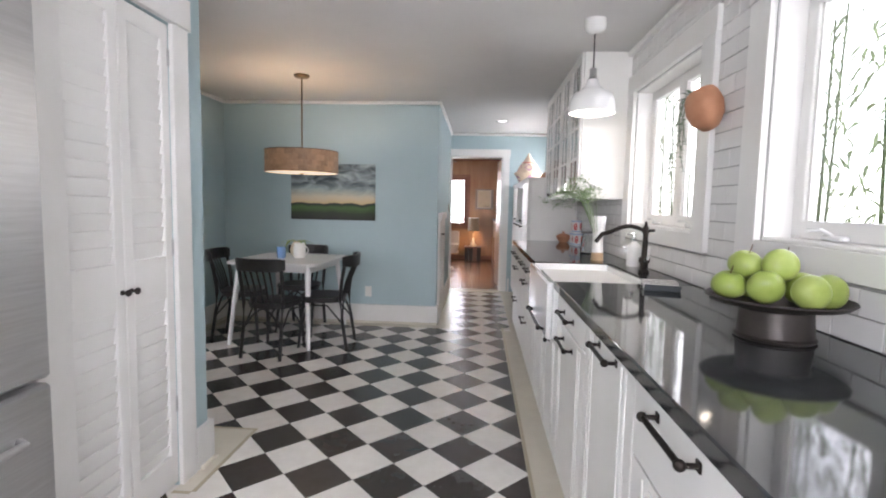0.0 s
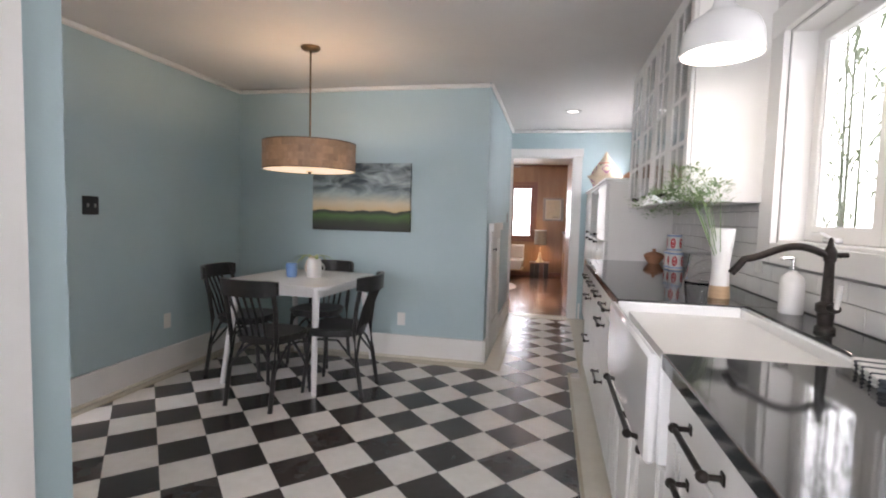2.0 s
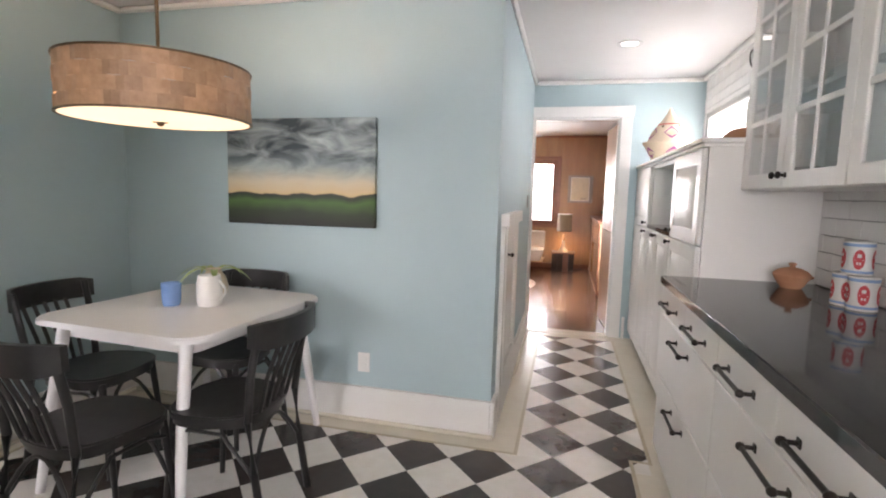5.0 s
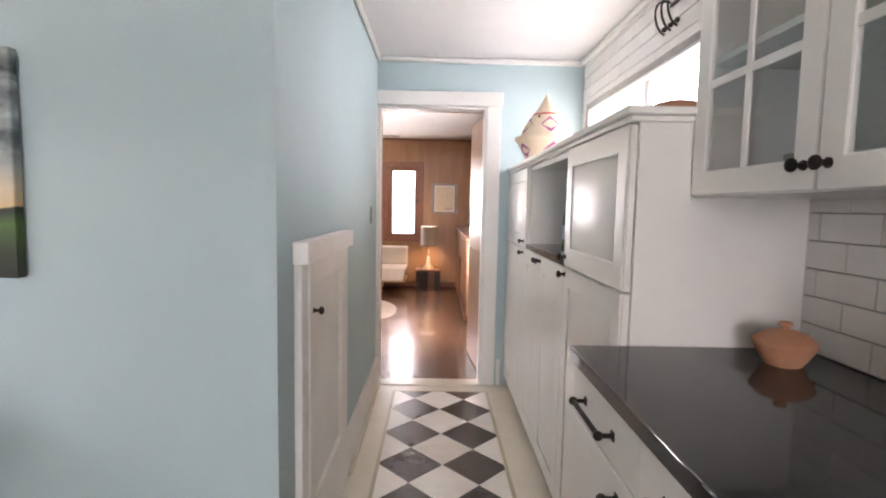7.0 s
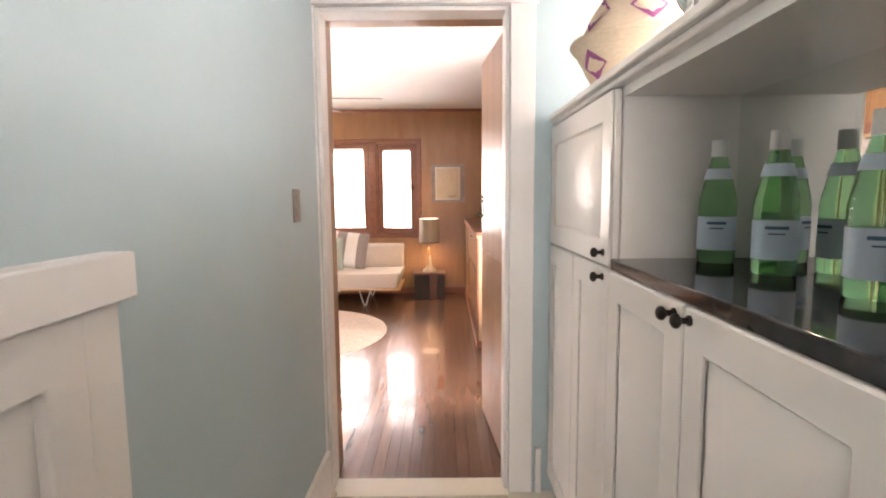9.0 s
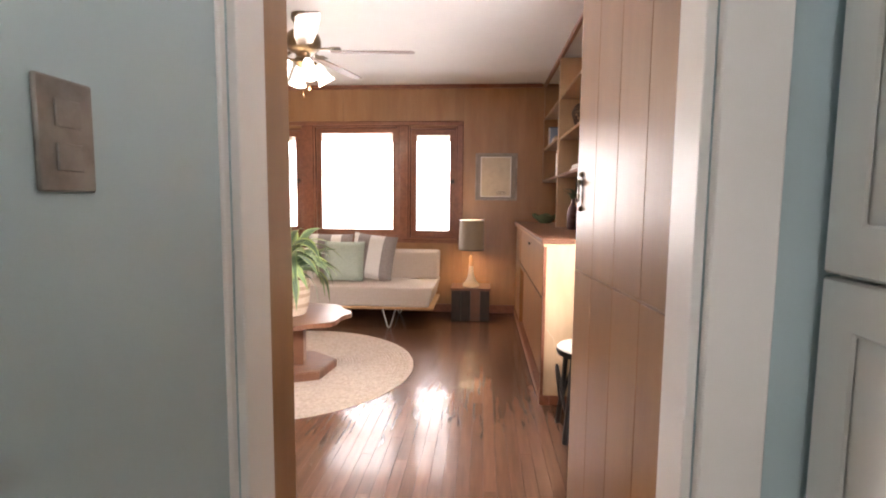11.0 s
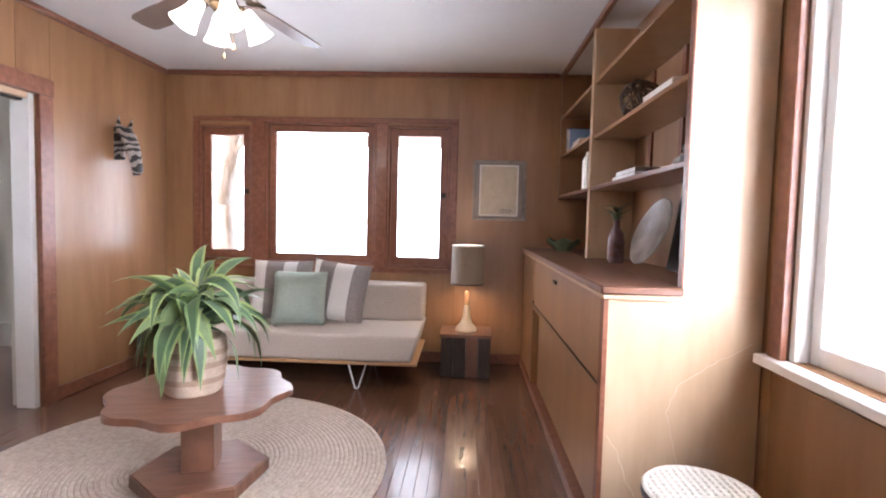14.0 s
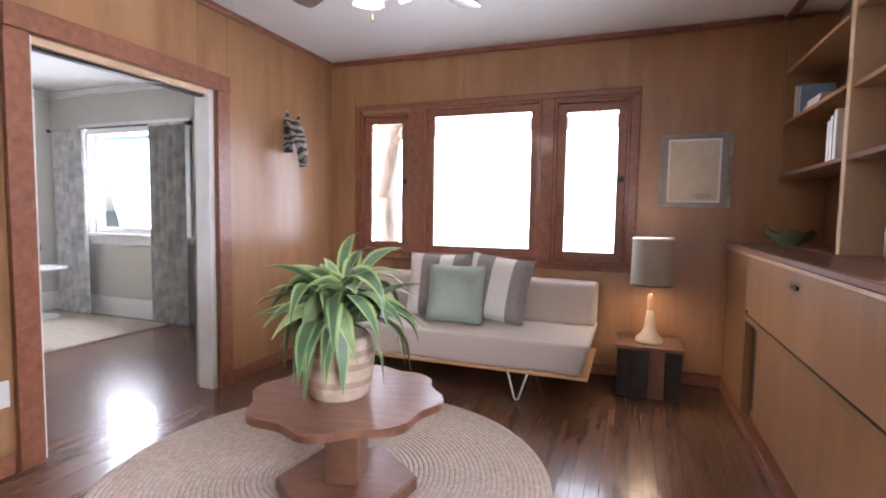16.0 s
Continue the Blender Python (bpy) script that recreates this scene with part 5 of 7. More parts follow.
part("finial", lt([(0.0, zb2 - 0.028), (0.012, zb2 - 0.022), (0.012, zb2 - 0.016), (0.028, zb2 - 0.012), (0.0, zb2 - 0.010)], 20), BRASS, dl)

dn = thing("downlight", (0.385, 6.50, CZ), "round recessed ceiling downlight, lit", "lamp")
part("ring", lt([(0.055, -0.001), (0.085, -0.001), (0.088, -0.006), (0.058, -0.006)], 32, cap=False), WHITE_METAL, dn)
part("lens", lt([(0.0, -0.003), (0.056, -0.003), (0.056, -0.001), (0.0, -0.001)], 32), CANLIGHT, dn)

# ---- dining table and chairs ----
def rounded(w, d, r, n=6):
    out = []
    for cx, cy, s in ((w / 2 - r, d / 2 - r, 0), (-w / 2 + r, d / 2 - r, 90), (-w / 2 + r, -d / 2 + r, 180), (w / 2 - r, -d / 2 + r, 270)):
        for i in range(n + 1):
            a = radians(s + 90 * i / n)
            out.append((cx + r * math.cos(a), cy + r * math.sin(a)))
    return out


tbl = thing("dining_table", (-1.69, 4.72, 0), "white square dining table with rounded corners", "table", rz=-4)
part("tabletop", prism(rounded(0.88, 0.92, 0.10), 0.725, 0.75, 0.008), TABLE_W, tbl)
part("apron", prism(rounded(0.70, 0.74, 0.05), 0.66, 0.724), TABLE_W, tbl)
for sx in (-1, 1):
    for sy in (-1, 1):
        part("leg", tb([(sx * 0.325, sy * 0.37, 0.72), (sx * 0.35, sy * 0.43, 0.36), (sx * 0.375, sy * 0.48, 0.0)], 0.027, 12, 0.018), TABLE_W, tbl)


def bentwood_chair():
    c = thing("bentwood_chair", (0, 0, 0), "black bentwood dining chair with slatted back", "chair", "chairs round the dining table")
    out = []
    for i in range(28):
        a = 2 * math.pi * i / 28
        r = 0.205 * (1 + 0.07 * math.cos(2 * a + math.pi / 2) ** 2)
        w = 1.03 if math.sin(a) > 0 else 0.93
        out.append((r * w * math.copysign(abs(math.cos(a)) ** 0.75, math.cos(a)), 0.01 + 0.20 * math.copysign(abs(math.sin(a)) ** 0.75, math.sin(a))))
    part("seat", prism(out, 0.438, 0.462, 0.008), BLACKWOOD, c)
    part("seat_ring", prism([(x * 0.95, y * 0.95) for x, y in out], 0.41, 0.437), BLACKWOOD, c)
    for s in (-1, 1):
        part("front_leg", tb([(s * 0.155, 0.155, 0.43), (s * 0.165, 0.175, 0.22), (s * 0.18, 0.195, 0.0)], 0.016, 10, 0.012), BLACKWOOD, c)
        part("back_post", tb([(s * 0.175, -0.235, 0.0), (s * 0.172, -0.195, 0.25), (s * 0.175, -0.175, 0.45), (s * 0.185, -0.195, 0.62), (s * 0.19, -0.235, 0.82)], 0.0155, 10), BLACKWOOD, c)
        part("side_brace", tb([(s * 0.165, 0.16, 0.36), (s * 0.168, 0.08, 0.385), (s * 0.17, -0.06, 0.385), (s * 0.172, -0.185, 0.24)], 0.008, 8), BLACKWOOD, c)
    part("front_brace", tb(curve_pts(lambda t: (-0.165 + 0.33 * t, 0.165 - 0.02 * math.sin(math.pi * t), 0.20 + 0.20 * math.sin(math.pi * t)), 10), 0.009, 8), BLACKWOOD, c)
    part("back_brace", tb(curve_pts(lambda t: (-0.172 + 0.344 * t, -0.195 + 0.02 * math.sin(math.pi * t), 0.24 + 0.17 * math.sin(math.pi * t)), 10), 0.009, 8), BLACKWOOD, c)
    bm = bmesh.new()
    rows = []
    for i in range(13):
        t = -1 + 2 * i / 12
        x = 0.215 * t
        y = -0.245 - 0.055 * (1 - t * t) + 0.03 * max(0, abs(t) - 0.8) / 0.2
        h = 0.052 if abs(t) < 0.95 else 0.042
        rows.append([bm.verts.new((x, y - 0.010, 0.765 - h + 0.02)), bm.verts.new((x, y - 0.014, 0.765 + h + 0.02)), bm.verts.new((x, y + 0.010, 0.765 + h + 0.02)), bm.verts.new((x, y + 0.012, 0.765 - h + 0.02))])
    for a, b in zip(rows, rows[1:]):
        for k in range(4):
            bm.faces.new((a[k], a[(k + 1) % 4], b[(k + 1) % 4], b[k]))
    bm.faces.new(rows[0])
    bm.faces.new(rows[-1][::-1])
    part("top_rail", bm, BLACKWOOD, c)
    for i in range(5):
        x = -0.105 + 0.0525 * i
        part("slat", tb([(x * 0.9, -0.175, 0.455), (x, -0.215, 0.60), (x * 1.05, -0.275 + 0.3 * x * x, 0.745)], 0.0085, 8), BLACKWOOD, c)
    return c


ch = bentwood_chair()
ch.matrix_basis = pose(-1.61, 4.11, 0, 0, 0, -7)
copy_thing(ch, pose(-1.265, 4.44, 0, 0, 0, 92))
copy_thing(ch, pose(-2.11, 4.58, 0, 0, 0, -84))
copy_thing(ch, pose(-1.70, 5.00, 0, 0, 0, 178))

# things on the table
mg = thing("blue_cup", (-1.775, 4.68, 0.75), "two stacked small blue glazed cups", "cup")
part("lower_cup", lt([(0.0, 0.0), (0.034, 0.0), (0.040, 0.012), (0.043, 0.062), (0.039, 0.062), (0.034, 0.012), (0.0, 0.008)], 24, cap=False), BLUE_GLAZE, mg)
part("upper_cup", lt([(0.0, 0.046), (0.034, 0.046), (0.042, 0.062), (0.045, 0.108), (0.041, 0.108), (0.034, 0.06), (0.0, 0.054)], 24, cap=False), BLUE_GLAZE, mg)
pt = thing("white_pitcher", (-1.62, 4.75, 0.75), "white ceramic pitcher with a handle", "pitcher")
part("body", lt([(0.0, 0.0), (0.052, 0.0), (0.057, 0.01), (0.058, 0.10), (0.052, 0.13), (0.050, 0.145), (0.046, 0.145), (0.050, 0.02), (0.0, 0.01)], 28, cap=False), PLASTER, pt)
part("handle", tb(curve_pts(lambda t: (0.055 + 0.032 * math.sin(math.pi * t), 0.0, 0.03 + 0.09 * t), 8), 0.006, 8), PLASTER, pt)
cv = thing("cream_vase", (-1.69, 4.87, 0.75), "round cream vase with drooping green tulip leaves", "vase")
part("body", lt([(0.0, 0.0), (0.035, 0.0), (0.060, 0.03), (0.068, 0.07), (0.055, 0.115), (0.036, 0.14), (0.038, 0.155), (0.030, 0.15), (0.0, 0.02)], 28, cap=False), IVORY, cv)
bm = bmesh.new()
for a in (0.3, 1.4, 2.6, 3.4, 4.4, 5.4):
    leaf_blade(bm, (0.02 * math.cos(a), 0.02 * math.sin(a), 0.14), (math.cos(a), math.sin(a), 0.25), (0, 0, 1), 0.17, 0.035, 0.85, 7)
part("leaves", bm, LEAF_EDGE, cv, "drooping yellow-green leaves")

# painting
pa = thing("painting", (-1.905, 5.314, 1.11), "unframed canvas of a stormy sky over a green field", "painting")
part("canvas", bx(0.0, 0.915, -0.035, -0.006, 0.0, 0.595, bev=0.003), CANVAS, pa)
part("stretcher", ring("y", -0.0058, 0.0, 0.012, 0.903, 0.012, 0.583, 0.04, bev=0.0), CORK, pa, "pale wooden stretcher frame")

# ---- wall pocket with trailing plant ----
wp = thing("wall_planter", (1.13, 2.24, 1.635), "terracotta wall pocket with a trailing plant", "planter")
bm = lt([(0.0, 0.0), (0.045, 0.01), (0.085, 0.05), (0.10, 0.10), (0.090, 0.145), (0.078, 0.165), (0.070, 0.16), (0.08, 0.10), (0.0, 0.04)], 28, cap=False)
bmesh.ops.transform(bm, matrix=Matrix.Translation((-0.045, -0.03, 0.0)) @ Matrix.Rotation(radians(-14), 4, "Y") @ Matrix.Rotation(radians(-16), 4, "X") @ Matrix.Diagonal((0.72, 1, 1, 1)), verts=bm.verts[:])
part("pot", bm, TERRA, wp)
bm = bmesh.new()
for k in range(26):
    a = rng.uniform(0, 6.28)
    leaf_blade(bm, (-0.10, 0.03, 0.14), (math.cos(a) * 0.7 - 0.2, math.sin(a), rng.uniform(-0.2, 0.6)), (0, 0, 1), rng.uniform(0.04, 0.08), 0.016, 0.4, 3)
part("foliage", bm, LEAF, wp)
for k in range(7):
    y0 = 0.05 + 0.016 * k
    ln = rng.uniform(0.18, 0.42)
    pts = curve_pts(lambda t: (-0.11 - 0.02 * math.sin(3 * t + k), y0 + 0.05 * min(1, 3 * t) + 0.008 * math.sin(9 * t + k), 0.15 + 0.03 * math.sin(math.pi * min(1, 2.5 * t)) - ln * t), 14)
    v = part("vine", tb(pts, 0.0015, 5), LEAF, wp)
    bm = bmesh.new()
    for p in pts[2:]:
        for q in range(3):
            a = rng.uniform(0, 6.28)
            leaf_blade(bm, p, (math.cos(a), math.sin(a), -0.2), (0, 0, 1), 0.016, 0.011, 0.3, 2)
    part("leaves", bm, LEAF, v)

# ---- louvred pantry doors ----
def louver_door(y0, y1, ky):
    ob = thing("louvre_door", (-1.21, (y0 + y1) / 2, 0.02), "white louvred bifold pantry door with dark knob", "door", "pantry doors")
    off = Vector(ob.location)
    x0, x1 = -1.24, -1.208
    st = 0.048
    part("frame", shift(ring("x", x0, x1, y0 + 0.001, y1 - 0.001, 0.02, 2.02, st, 0.14, 0.07), off), WHITE, ob)
    part("middle_rail", shift(bx(x0, x1, y0 + st, y1 - st, 0.870, 1.052, bev=0.003), off), WHITE, ob)
    z = 0.155
    sm = None
    while z < 1.93:
        if not (0.865 < z < 1.02):
            if sm is None:
                b2 = bmesh.new()
                box(b2, -0.003, 0.003, y0 + st, y1 - st, -0.035, 0.035, 0.001)
                bmesh.ops.translate(b2, verts=b2.verts[:], vec=(0, -off.y, 0))
                sm = mesh_of("slat", b2, WHITE)
            s = new("slat", sm)
            s.parent = ob
            s.matrix_basis = pose(x0 + 0.016 - off.x, 0, z + 0.02 - off.z, 0, 12, 0)
        z += 0.0605
    k = knob(ob, ky, 0.94, -1.208, 1)
    k.data.transform(Matrix.Translation(-off))
    for hz in (0.35, 1.05, 1.85):
        part("hinge", shift(bx(x1, x1 + 0.004, y1 - 0.012 if ky < (y0 + y1) / 2 else y0, y1 if ky < (y0 + y1) / 2 else y0 + 0.012, hz, hz + 0.07), off), STEEL, ob)
    return ob


louver_door(1.472, 1.772, 1.752)
louver_door(1.774, 2.074, 1.802)

# ---- fridge beside the pantry ----
fr = thing("fridge", (-1.525, 0.925, 0.0), "stainless steel bottom-freezer fridge beside the pantry", "fridge")
part("body", bx(-0.34, 0.33, -0.42, 0.42, 0.02, 1.93, bev=0.004), STEEL, fr)
part("freezer_door", bx(0.335, 0.40, -0.42, 0.42, 0.05, 0.75, bev=0.012), STEEL, fr)
part("fridge_door", bx(0.335, 0.40, -0.42, 0.42, 0.765, 1.925, bev=0.012), STEEL, fr)
part("handle", tb([(0.40, -0.30, 0.62), (0.44, -0.28, 0.625), (0.455, 0.0, 0.625), (0.44, 0.28, 0.625), (0.40, 0.30, 0.62)], 0.012, 10), STEEL, fr)
for q in ((-0.3, -0.38), (0.28, -0.38), (-0.3, 0.38), (0.28, 0.38)):
    part("foot", lt([(0.02, 0.0), (0.02, 0.021), (0.0, 0.021)], 12, at=(q[0], q[1], 0)), IRON, fr)

# ---- low cupboard in the passage ----
nk = thing("passage_cupboard", (-0.325, 5.90, 0.0), "white painted built-in cupboard with capped top", "cupboard")
off = Vector((-0.31, 5.90, 0.0))
for nm, q in (("stile", (-0.31, -0.285, 5.475, 5.555, 0.0, 1.135)), ("stile", (-0.31, -0.285, 6.195, 6.275, 0.0, 1.135)), ("base_rail", (-0.31, -0.285, 5.555, 6.195, 0.0, 0.20)), ("cap", (-0.31, -0.262, 5.462, 6.288, 1.135, 1.205))):
    part(nm, shift(bx(*q, bev=0.003), off), WHITE, nk)
d = part("door", shift(ring("x", -0.308, -0.280, 5.557, 6.193, 0.203, 1.132, 0.073, 0.087, 0.082), off), WHITE, nk)
part("door_panel", shift(bx(-0.309, -0.298, 5.63, 6.12, 0.29, 1.05), off), WHITE, d)
k = knob(d, 5.600, 0.968, -0.280, 1)
k.data.transform(Matrix.Translation(-off))

# ---- den: open plank door ----
ld = thing("den_door", (0.492, 7.735, 0.0), "open brown stable door of vertical wooden boards", "door", rz=95.0)
for lo, hi, nm in ((0.012, 0.972, "lower_leaf"), (0.978, 2.015, "upper_leaf")):
    lf = part(nm, bx(0.0, 0.70, -0.010, 0.012, lo, hi), PANEL, ld, smooth=False)
    for k in range(4):
        a, b = 0.70 * k / 4, 0.70 * (k + 1) / 4
        part("board", bx(a + 0.0003, b - 0.0003, 0.012, 0.022, lo, hi, bev=0.0015), PANEL, lf)
bm = bx(0.645, 0.657, 0.022, 0.025, 1.165, 1.285, bev=0.002)
tube(bm, curve_pts(lambda t: (0.651 + 0.017 * math.sin(2 * math.pi * t), 0.036, 1.222 + 0.030 * math.cos(2 * math.pi * t)), 18), 0.003, 8)
box(bm, 0.646, 0.656, 0.025, 0.038, 1.246, 1.262, 0.003)
for z in (1.172, 1.278):
    lathe_y(bm, 0.651, 0.025, z, 0.009)
part("ring_handle", bm, BRASS, ld, "dark bronze ring handle on a plate")
# paler colour on the free edge stands for the light that catches it
part("edge_strip", bx(0.7005, 0.706, -0.010, 0.022, 0.012, 2.015, bev=0.001), PANEL_L, ld, "door edge in a paler wood colour for the light on it")
for hz in (0.25, 1.75):
    part("hinge", tb([(0.0, 0.012, hz), (0.0, 0.012, hz + 0.09)], 0.008, 8), IRON, ld)

# ---- built-in desk with bookcase ----
DX = 0.465
bd = thing("built_in_desk", (0.73, 10.9, 0.0), "built-in honey plywood cabinet with a dark wooden top", "cabinet")
off = Vector((0.73, 10.9, 0.0))
part("end_panel", shift(bx(DX + 0.012, 0.998, 9.68, 9.70, 0.06, 0.955, bev=0.001), off), PANEL_L, bd, "pale plywood end panel with light stains")
part("corner_post", shift(bx(DX - 0.006, DX + 0.0115, 9.672, 9.715, 0.06, 0.955, bev=0.002), off), REDWOOD, bd, "dark wooden corner strip")
part("carcass", shift(bx(DX + 0.05, 0.998, 9.701, 12.12, 0.06, 0.955), off), PANEL, bd)
part("far_panel", shift(bx(DX + 0.006, DX + 0.05, 11.56, 12.12, 0.06, 0.955, bev=0.002), off), PANEL, bd)
part("post", shift(bx(DX + 0.002, DX + 0.05, 11.50, 11.559, 0.06, 0.955, bev=0.002), off), PANEL, bd)
df = part("drop_front", shift(bx(DX + 0.006, DX + 0.049, 9.716, 11.499, 0.62, 0.935, bev=0.003), off), PANEL, bd)
part("latch", shift(bx(DX - 0.004, DX + 0.006, 10.62, 10.70, 0.865, 0.885, bev=0.004), off), IRON, df, "dark keyhole latch")
part("latch", shift(bx(DX - 0.004, DX + 0.006, 11.46, 11.49, 0.63, 0.645, bev=0.003), off), IRON, df)
part("rail", shift(bx(DX + 0.002, DX + 0.05, 9.716, 11.499, 0.585, 0.617, bev=0.002), off), PANEL, bd)
# thin dark strip draws the shadow line below the drop front
part("shadow_strip", shift(bx(DX + 0.001, DX + 0.0055, 9.716, 11.499, 0.616, 0.6215), off), IRON, bd, "dark strip in place of the shadow under the drop front")
part("sliding_door", shift(bx(DX + 0.02, DX + 0.045, 9.75, 11.30, 0.10, 0.583, bev=0.002), off), PANEL, bd)
# flat panel whose dark colour stands for the shade inside the slot
part("recess", shift(bx(DX + 0.047, DX + 0.0505, 11.301, 11.499, 0.10, 0.583), off), DARKWOOD, bd, "dark panel in place of the shaded open slot")
part("base_rail", shift(bx(DX - 0.008, DX + 0.05, 9.675, 12.12, 0.0, 0.06, bev=0.003), off), REDWOOD, bd)
part("foot_rail", shift(bx(DX + 0.05, 0.998, 9.685, 9.70, 0.0, 0.059), off), REDWOOD, bd)
bm = bx(DX - 0.018, 0.722, 9.66, 12.12, 0.956, 0.984, bev=0.005)
box(bm, 0.722, 0.998, 9.703, 12.12, 0.956, 0.984)
part("desk_top", shift(bm, off), WALNUT, bd, "dark polished desk top")
part("top_edge", shift(bx(DX - 0.010, 0.722, 9.668, 12.12, 0.938, 0.9555, bev=0.003), off), PANEL_L, bd, "pale plywood edge under the top")
# pale scratches on the end panel
rng = random.Random(9)
for pts in ([(0.49, 0.46), (0.53, 0.40), (0.56, 0.30), (0.60, 0.235), (0.66, 0.235), (0.71, 0.27), (0.74, 0.36), (0.71, 0.46), (0.69, 0.55), (0.72, 0.64), (0.80, 0.70), (0.88, 0.75), (0.97, 0.80)],):
    fine = []
    for i in range((len(pts) - 1) * 4 + 1):
        k, t = divmod(i, 4)
        p, q = pts[min(k, len(pts) - 1)], pts[min(k + 1, len(pts) - 1)]
        fine.append((p[0] + (q[0] - p[0]) * t / 4 + rng.uniform(-0.004, 0.004), 9.6795, p[1] + (q[1] - p[1]) * t / 4 + rng.uniform(-0.004, 0.004)))
    part("stain_line", shift(tb(fine, 0.0014, 5), off), IVORY, bd, "pale water-stain line")

BX = 0.725
bc = thing("bookcase", (0.86, 10.9, 0.984), "built-in honey wood bookcase over the desk", "bookcase")
off = Vector((0.86, 10.9, 0.984))
part("end_panel", shift(bx(BX, 0.998, 9.68, 9.702, 0.9555, 2.396, bev=0.001), off), PANEL_L, bc, "pale plywood end panel")
part("front_strip", shift(bx(BX - 0.006, BX - 0.0005, 9.678, 9.712, 0.985, 2.396, bev=0.001), off), REDWOOD, bc)
part("back_panel", shift(bx(0.985, 0.998, 9.703, 12.12, 0.985, 2.396), off), PANEL, bc)
part("divider", shift(bx(BX - 0.004, 0.984, 11.04, 11.085, 0.985, 2.36, bev=0.003), off), PANEL_L, bc)
part("far_side", shift(bx(BX, 0.984, 12.09, 12.12, 1.395, 2.36, bev=0.002), off), PANEL, bc)
part("top_rail", shift(bx(BX - 0.01, BX + 0.02, 9.703, 12.12, 2.362, 2.396, bev=0.003), off), REDWOOD, bc)
for a, b, zs in ((9.703, 11.039, (1.395, 1.70, 2.03)), (11.086, 12.089, (1.395, 1.72, 2.03))):
    for z in zs:
        part("shelf", shift(bx(BX - 0.004 if z < 1.5 else BX + 0.005, 0.984, a, b, z, z + 0.022, bev=0.003), off), WALNUT if z < 1.5 else PANEL, bc)
for y in (10.35, 10.75, 11.55):
    part("batten", shift(bx(0.972, 0.9845, y, y + 0.04, 1.42, 2.03), off), REDWOOD, bc)


def book(x0, x1, y0, y1, z, h, m, label):
    ob = thing("book", ((x0 + x1) / 2, (y0 + y1) / 2, z), label, "book", "books in the bookcase")
    w, d = (x1 - x0) / 2, (y1 - y0) / 2
    part("cover", bx(-w, w, -d, d, 0.0, h, bev=0.003), m, ob)
    part("pages", bx(-w - 0.0015, w - 0.01, -d + 0.004, d - 0.004, 0.004, h - 0.004), PAPER, ob)


for i, (y, t, h, m, lb) in enumerate(((11.98, 0.035, 0.20, BOOK_B, "upright blue hardback book"), (11.94, 0.03, 0.19, BOOK_B, "upright blue hardback book"), (11.90, 0.03, 0.18, TIN_BLUE, "upright pale blue book"))):
    book(0.76, 0.93, y, y + t, 1.742, h, m, lb)
book(0.755, 0.95, 11.55, 11.80, 1.742, 0.03, BOOK_R, "flat red book on the shelf")
book(0.765, 0.95, 11.57, 11.79, 1.773, 0.03, IVORY, "flat cream book on the shelf")
for k in range(3):
    book(0.76, 0.95, 11.30 + 0.045 * k, 11.335 + 0.045 * k, 1.417, 0.25 - 0.02 * k, PAPER if k % 2 == 0 else LEAF_PALE, "upright pale book with white spine")
book(0.765, 0.96, 10.35, 10.72, 1.417, 0.028, PAPER, "flat white book on the shelf")
book(0.775, 0.95, 10.38, 10.69, 1.446, 0.026, STRIPE_G, "flat grey book on the shelf")
book(0.77, 0.96, 9.98, 10.35, 1.722, 0.03, PAPER, "flat white book on the shelf")
book(0.78, 0.95, 10.0, 10.33, 1.753, 0.03, LINEN, "flat beige book on the shelf")

wb2 = thing("vine_ball", (0.85, 10.58, 1.722 + 0.105), "ball woven from dark dried vines", "ornament")
for k in range(15):
    ax = Vector((rng.gauss(0, 1), rng.gauss(0, 1), rng.gauss(0, 1))).normalized()
    u = ax.orthogonal().normalized()
    v = ax.cross(u)
    r = rng.uniform(0.095, 0.104)
    part("vine", tb([tuple(r * (math.cos(2 * math.pi * i / 20) * u + math.sin(2 * math.pi * i / 20) * v)) for i in range(21)], 0.0042, 6), WOVEN_D, wb2)
st = thing("stone_figure", (0.86, 10.02, 1.417), "small grey stone figure resting on the shelf", "figurine")
bm = bmesh.new()
for (x, y, z, r) in ((0, 0, 0.035, 0.04), (0.0, 0.06, 0.03, 0.035), (0.0, -0.03, 0.085, 0.032), (0, -0.035, 0.135, 0.024)):
    v = bmesh.ops.create_icosphere(bm, subdivisions=2, radius=r)["verts"]
    bmesh.ops.translate(bm, verts=v, vec=(x, y, z))
part("body", bm, ROCK, st)
gv = thing("green_vase", (0.86, 9.80, 1.722), "ribbed pale green pottery vase", "vase")
part("body", lt([(0.0, 0.0), (0.04, 0.0), (0.055, 0.04), (0.058, 0.10), (0.045, 0.17), (0.03, 0.20), (0.034, 0.215), (0.026, 0.21)], 24), LEAF_PALE, gv)
at_ = thing("antler_twig", (0.84, 11.35, 2.052), "pale branching twig on the top shelf", "ornament")
bm = tb([(0, -0.12, 0.01), (0, 0.0, 0.045), (-0.02, 0.12, 0.08)], 0.008, 8, 0.003)
tube(bm, [(0, 0.0, 0.045), (-0.03, 0.03, 0.10)], 0.005, 6, 0.002)
tube(bm, [(0, -0.06, 0.028), (-0.04, -0.05, 0.09)], 0.005, 6, 0.002)
part("branch", bm, IVORY, at_)

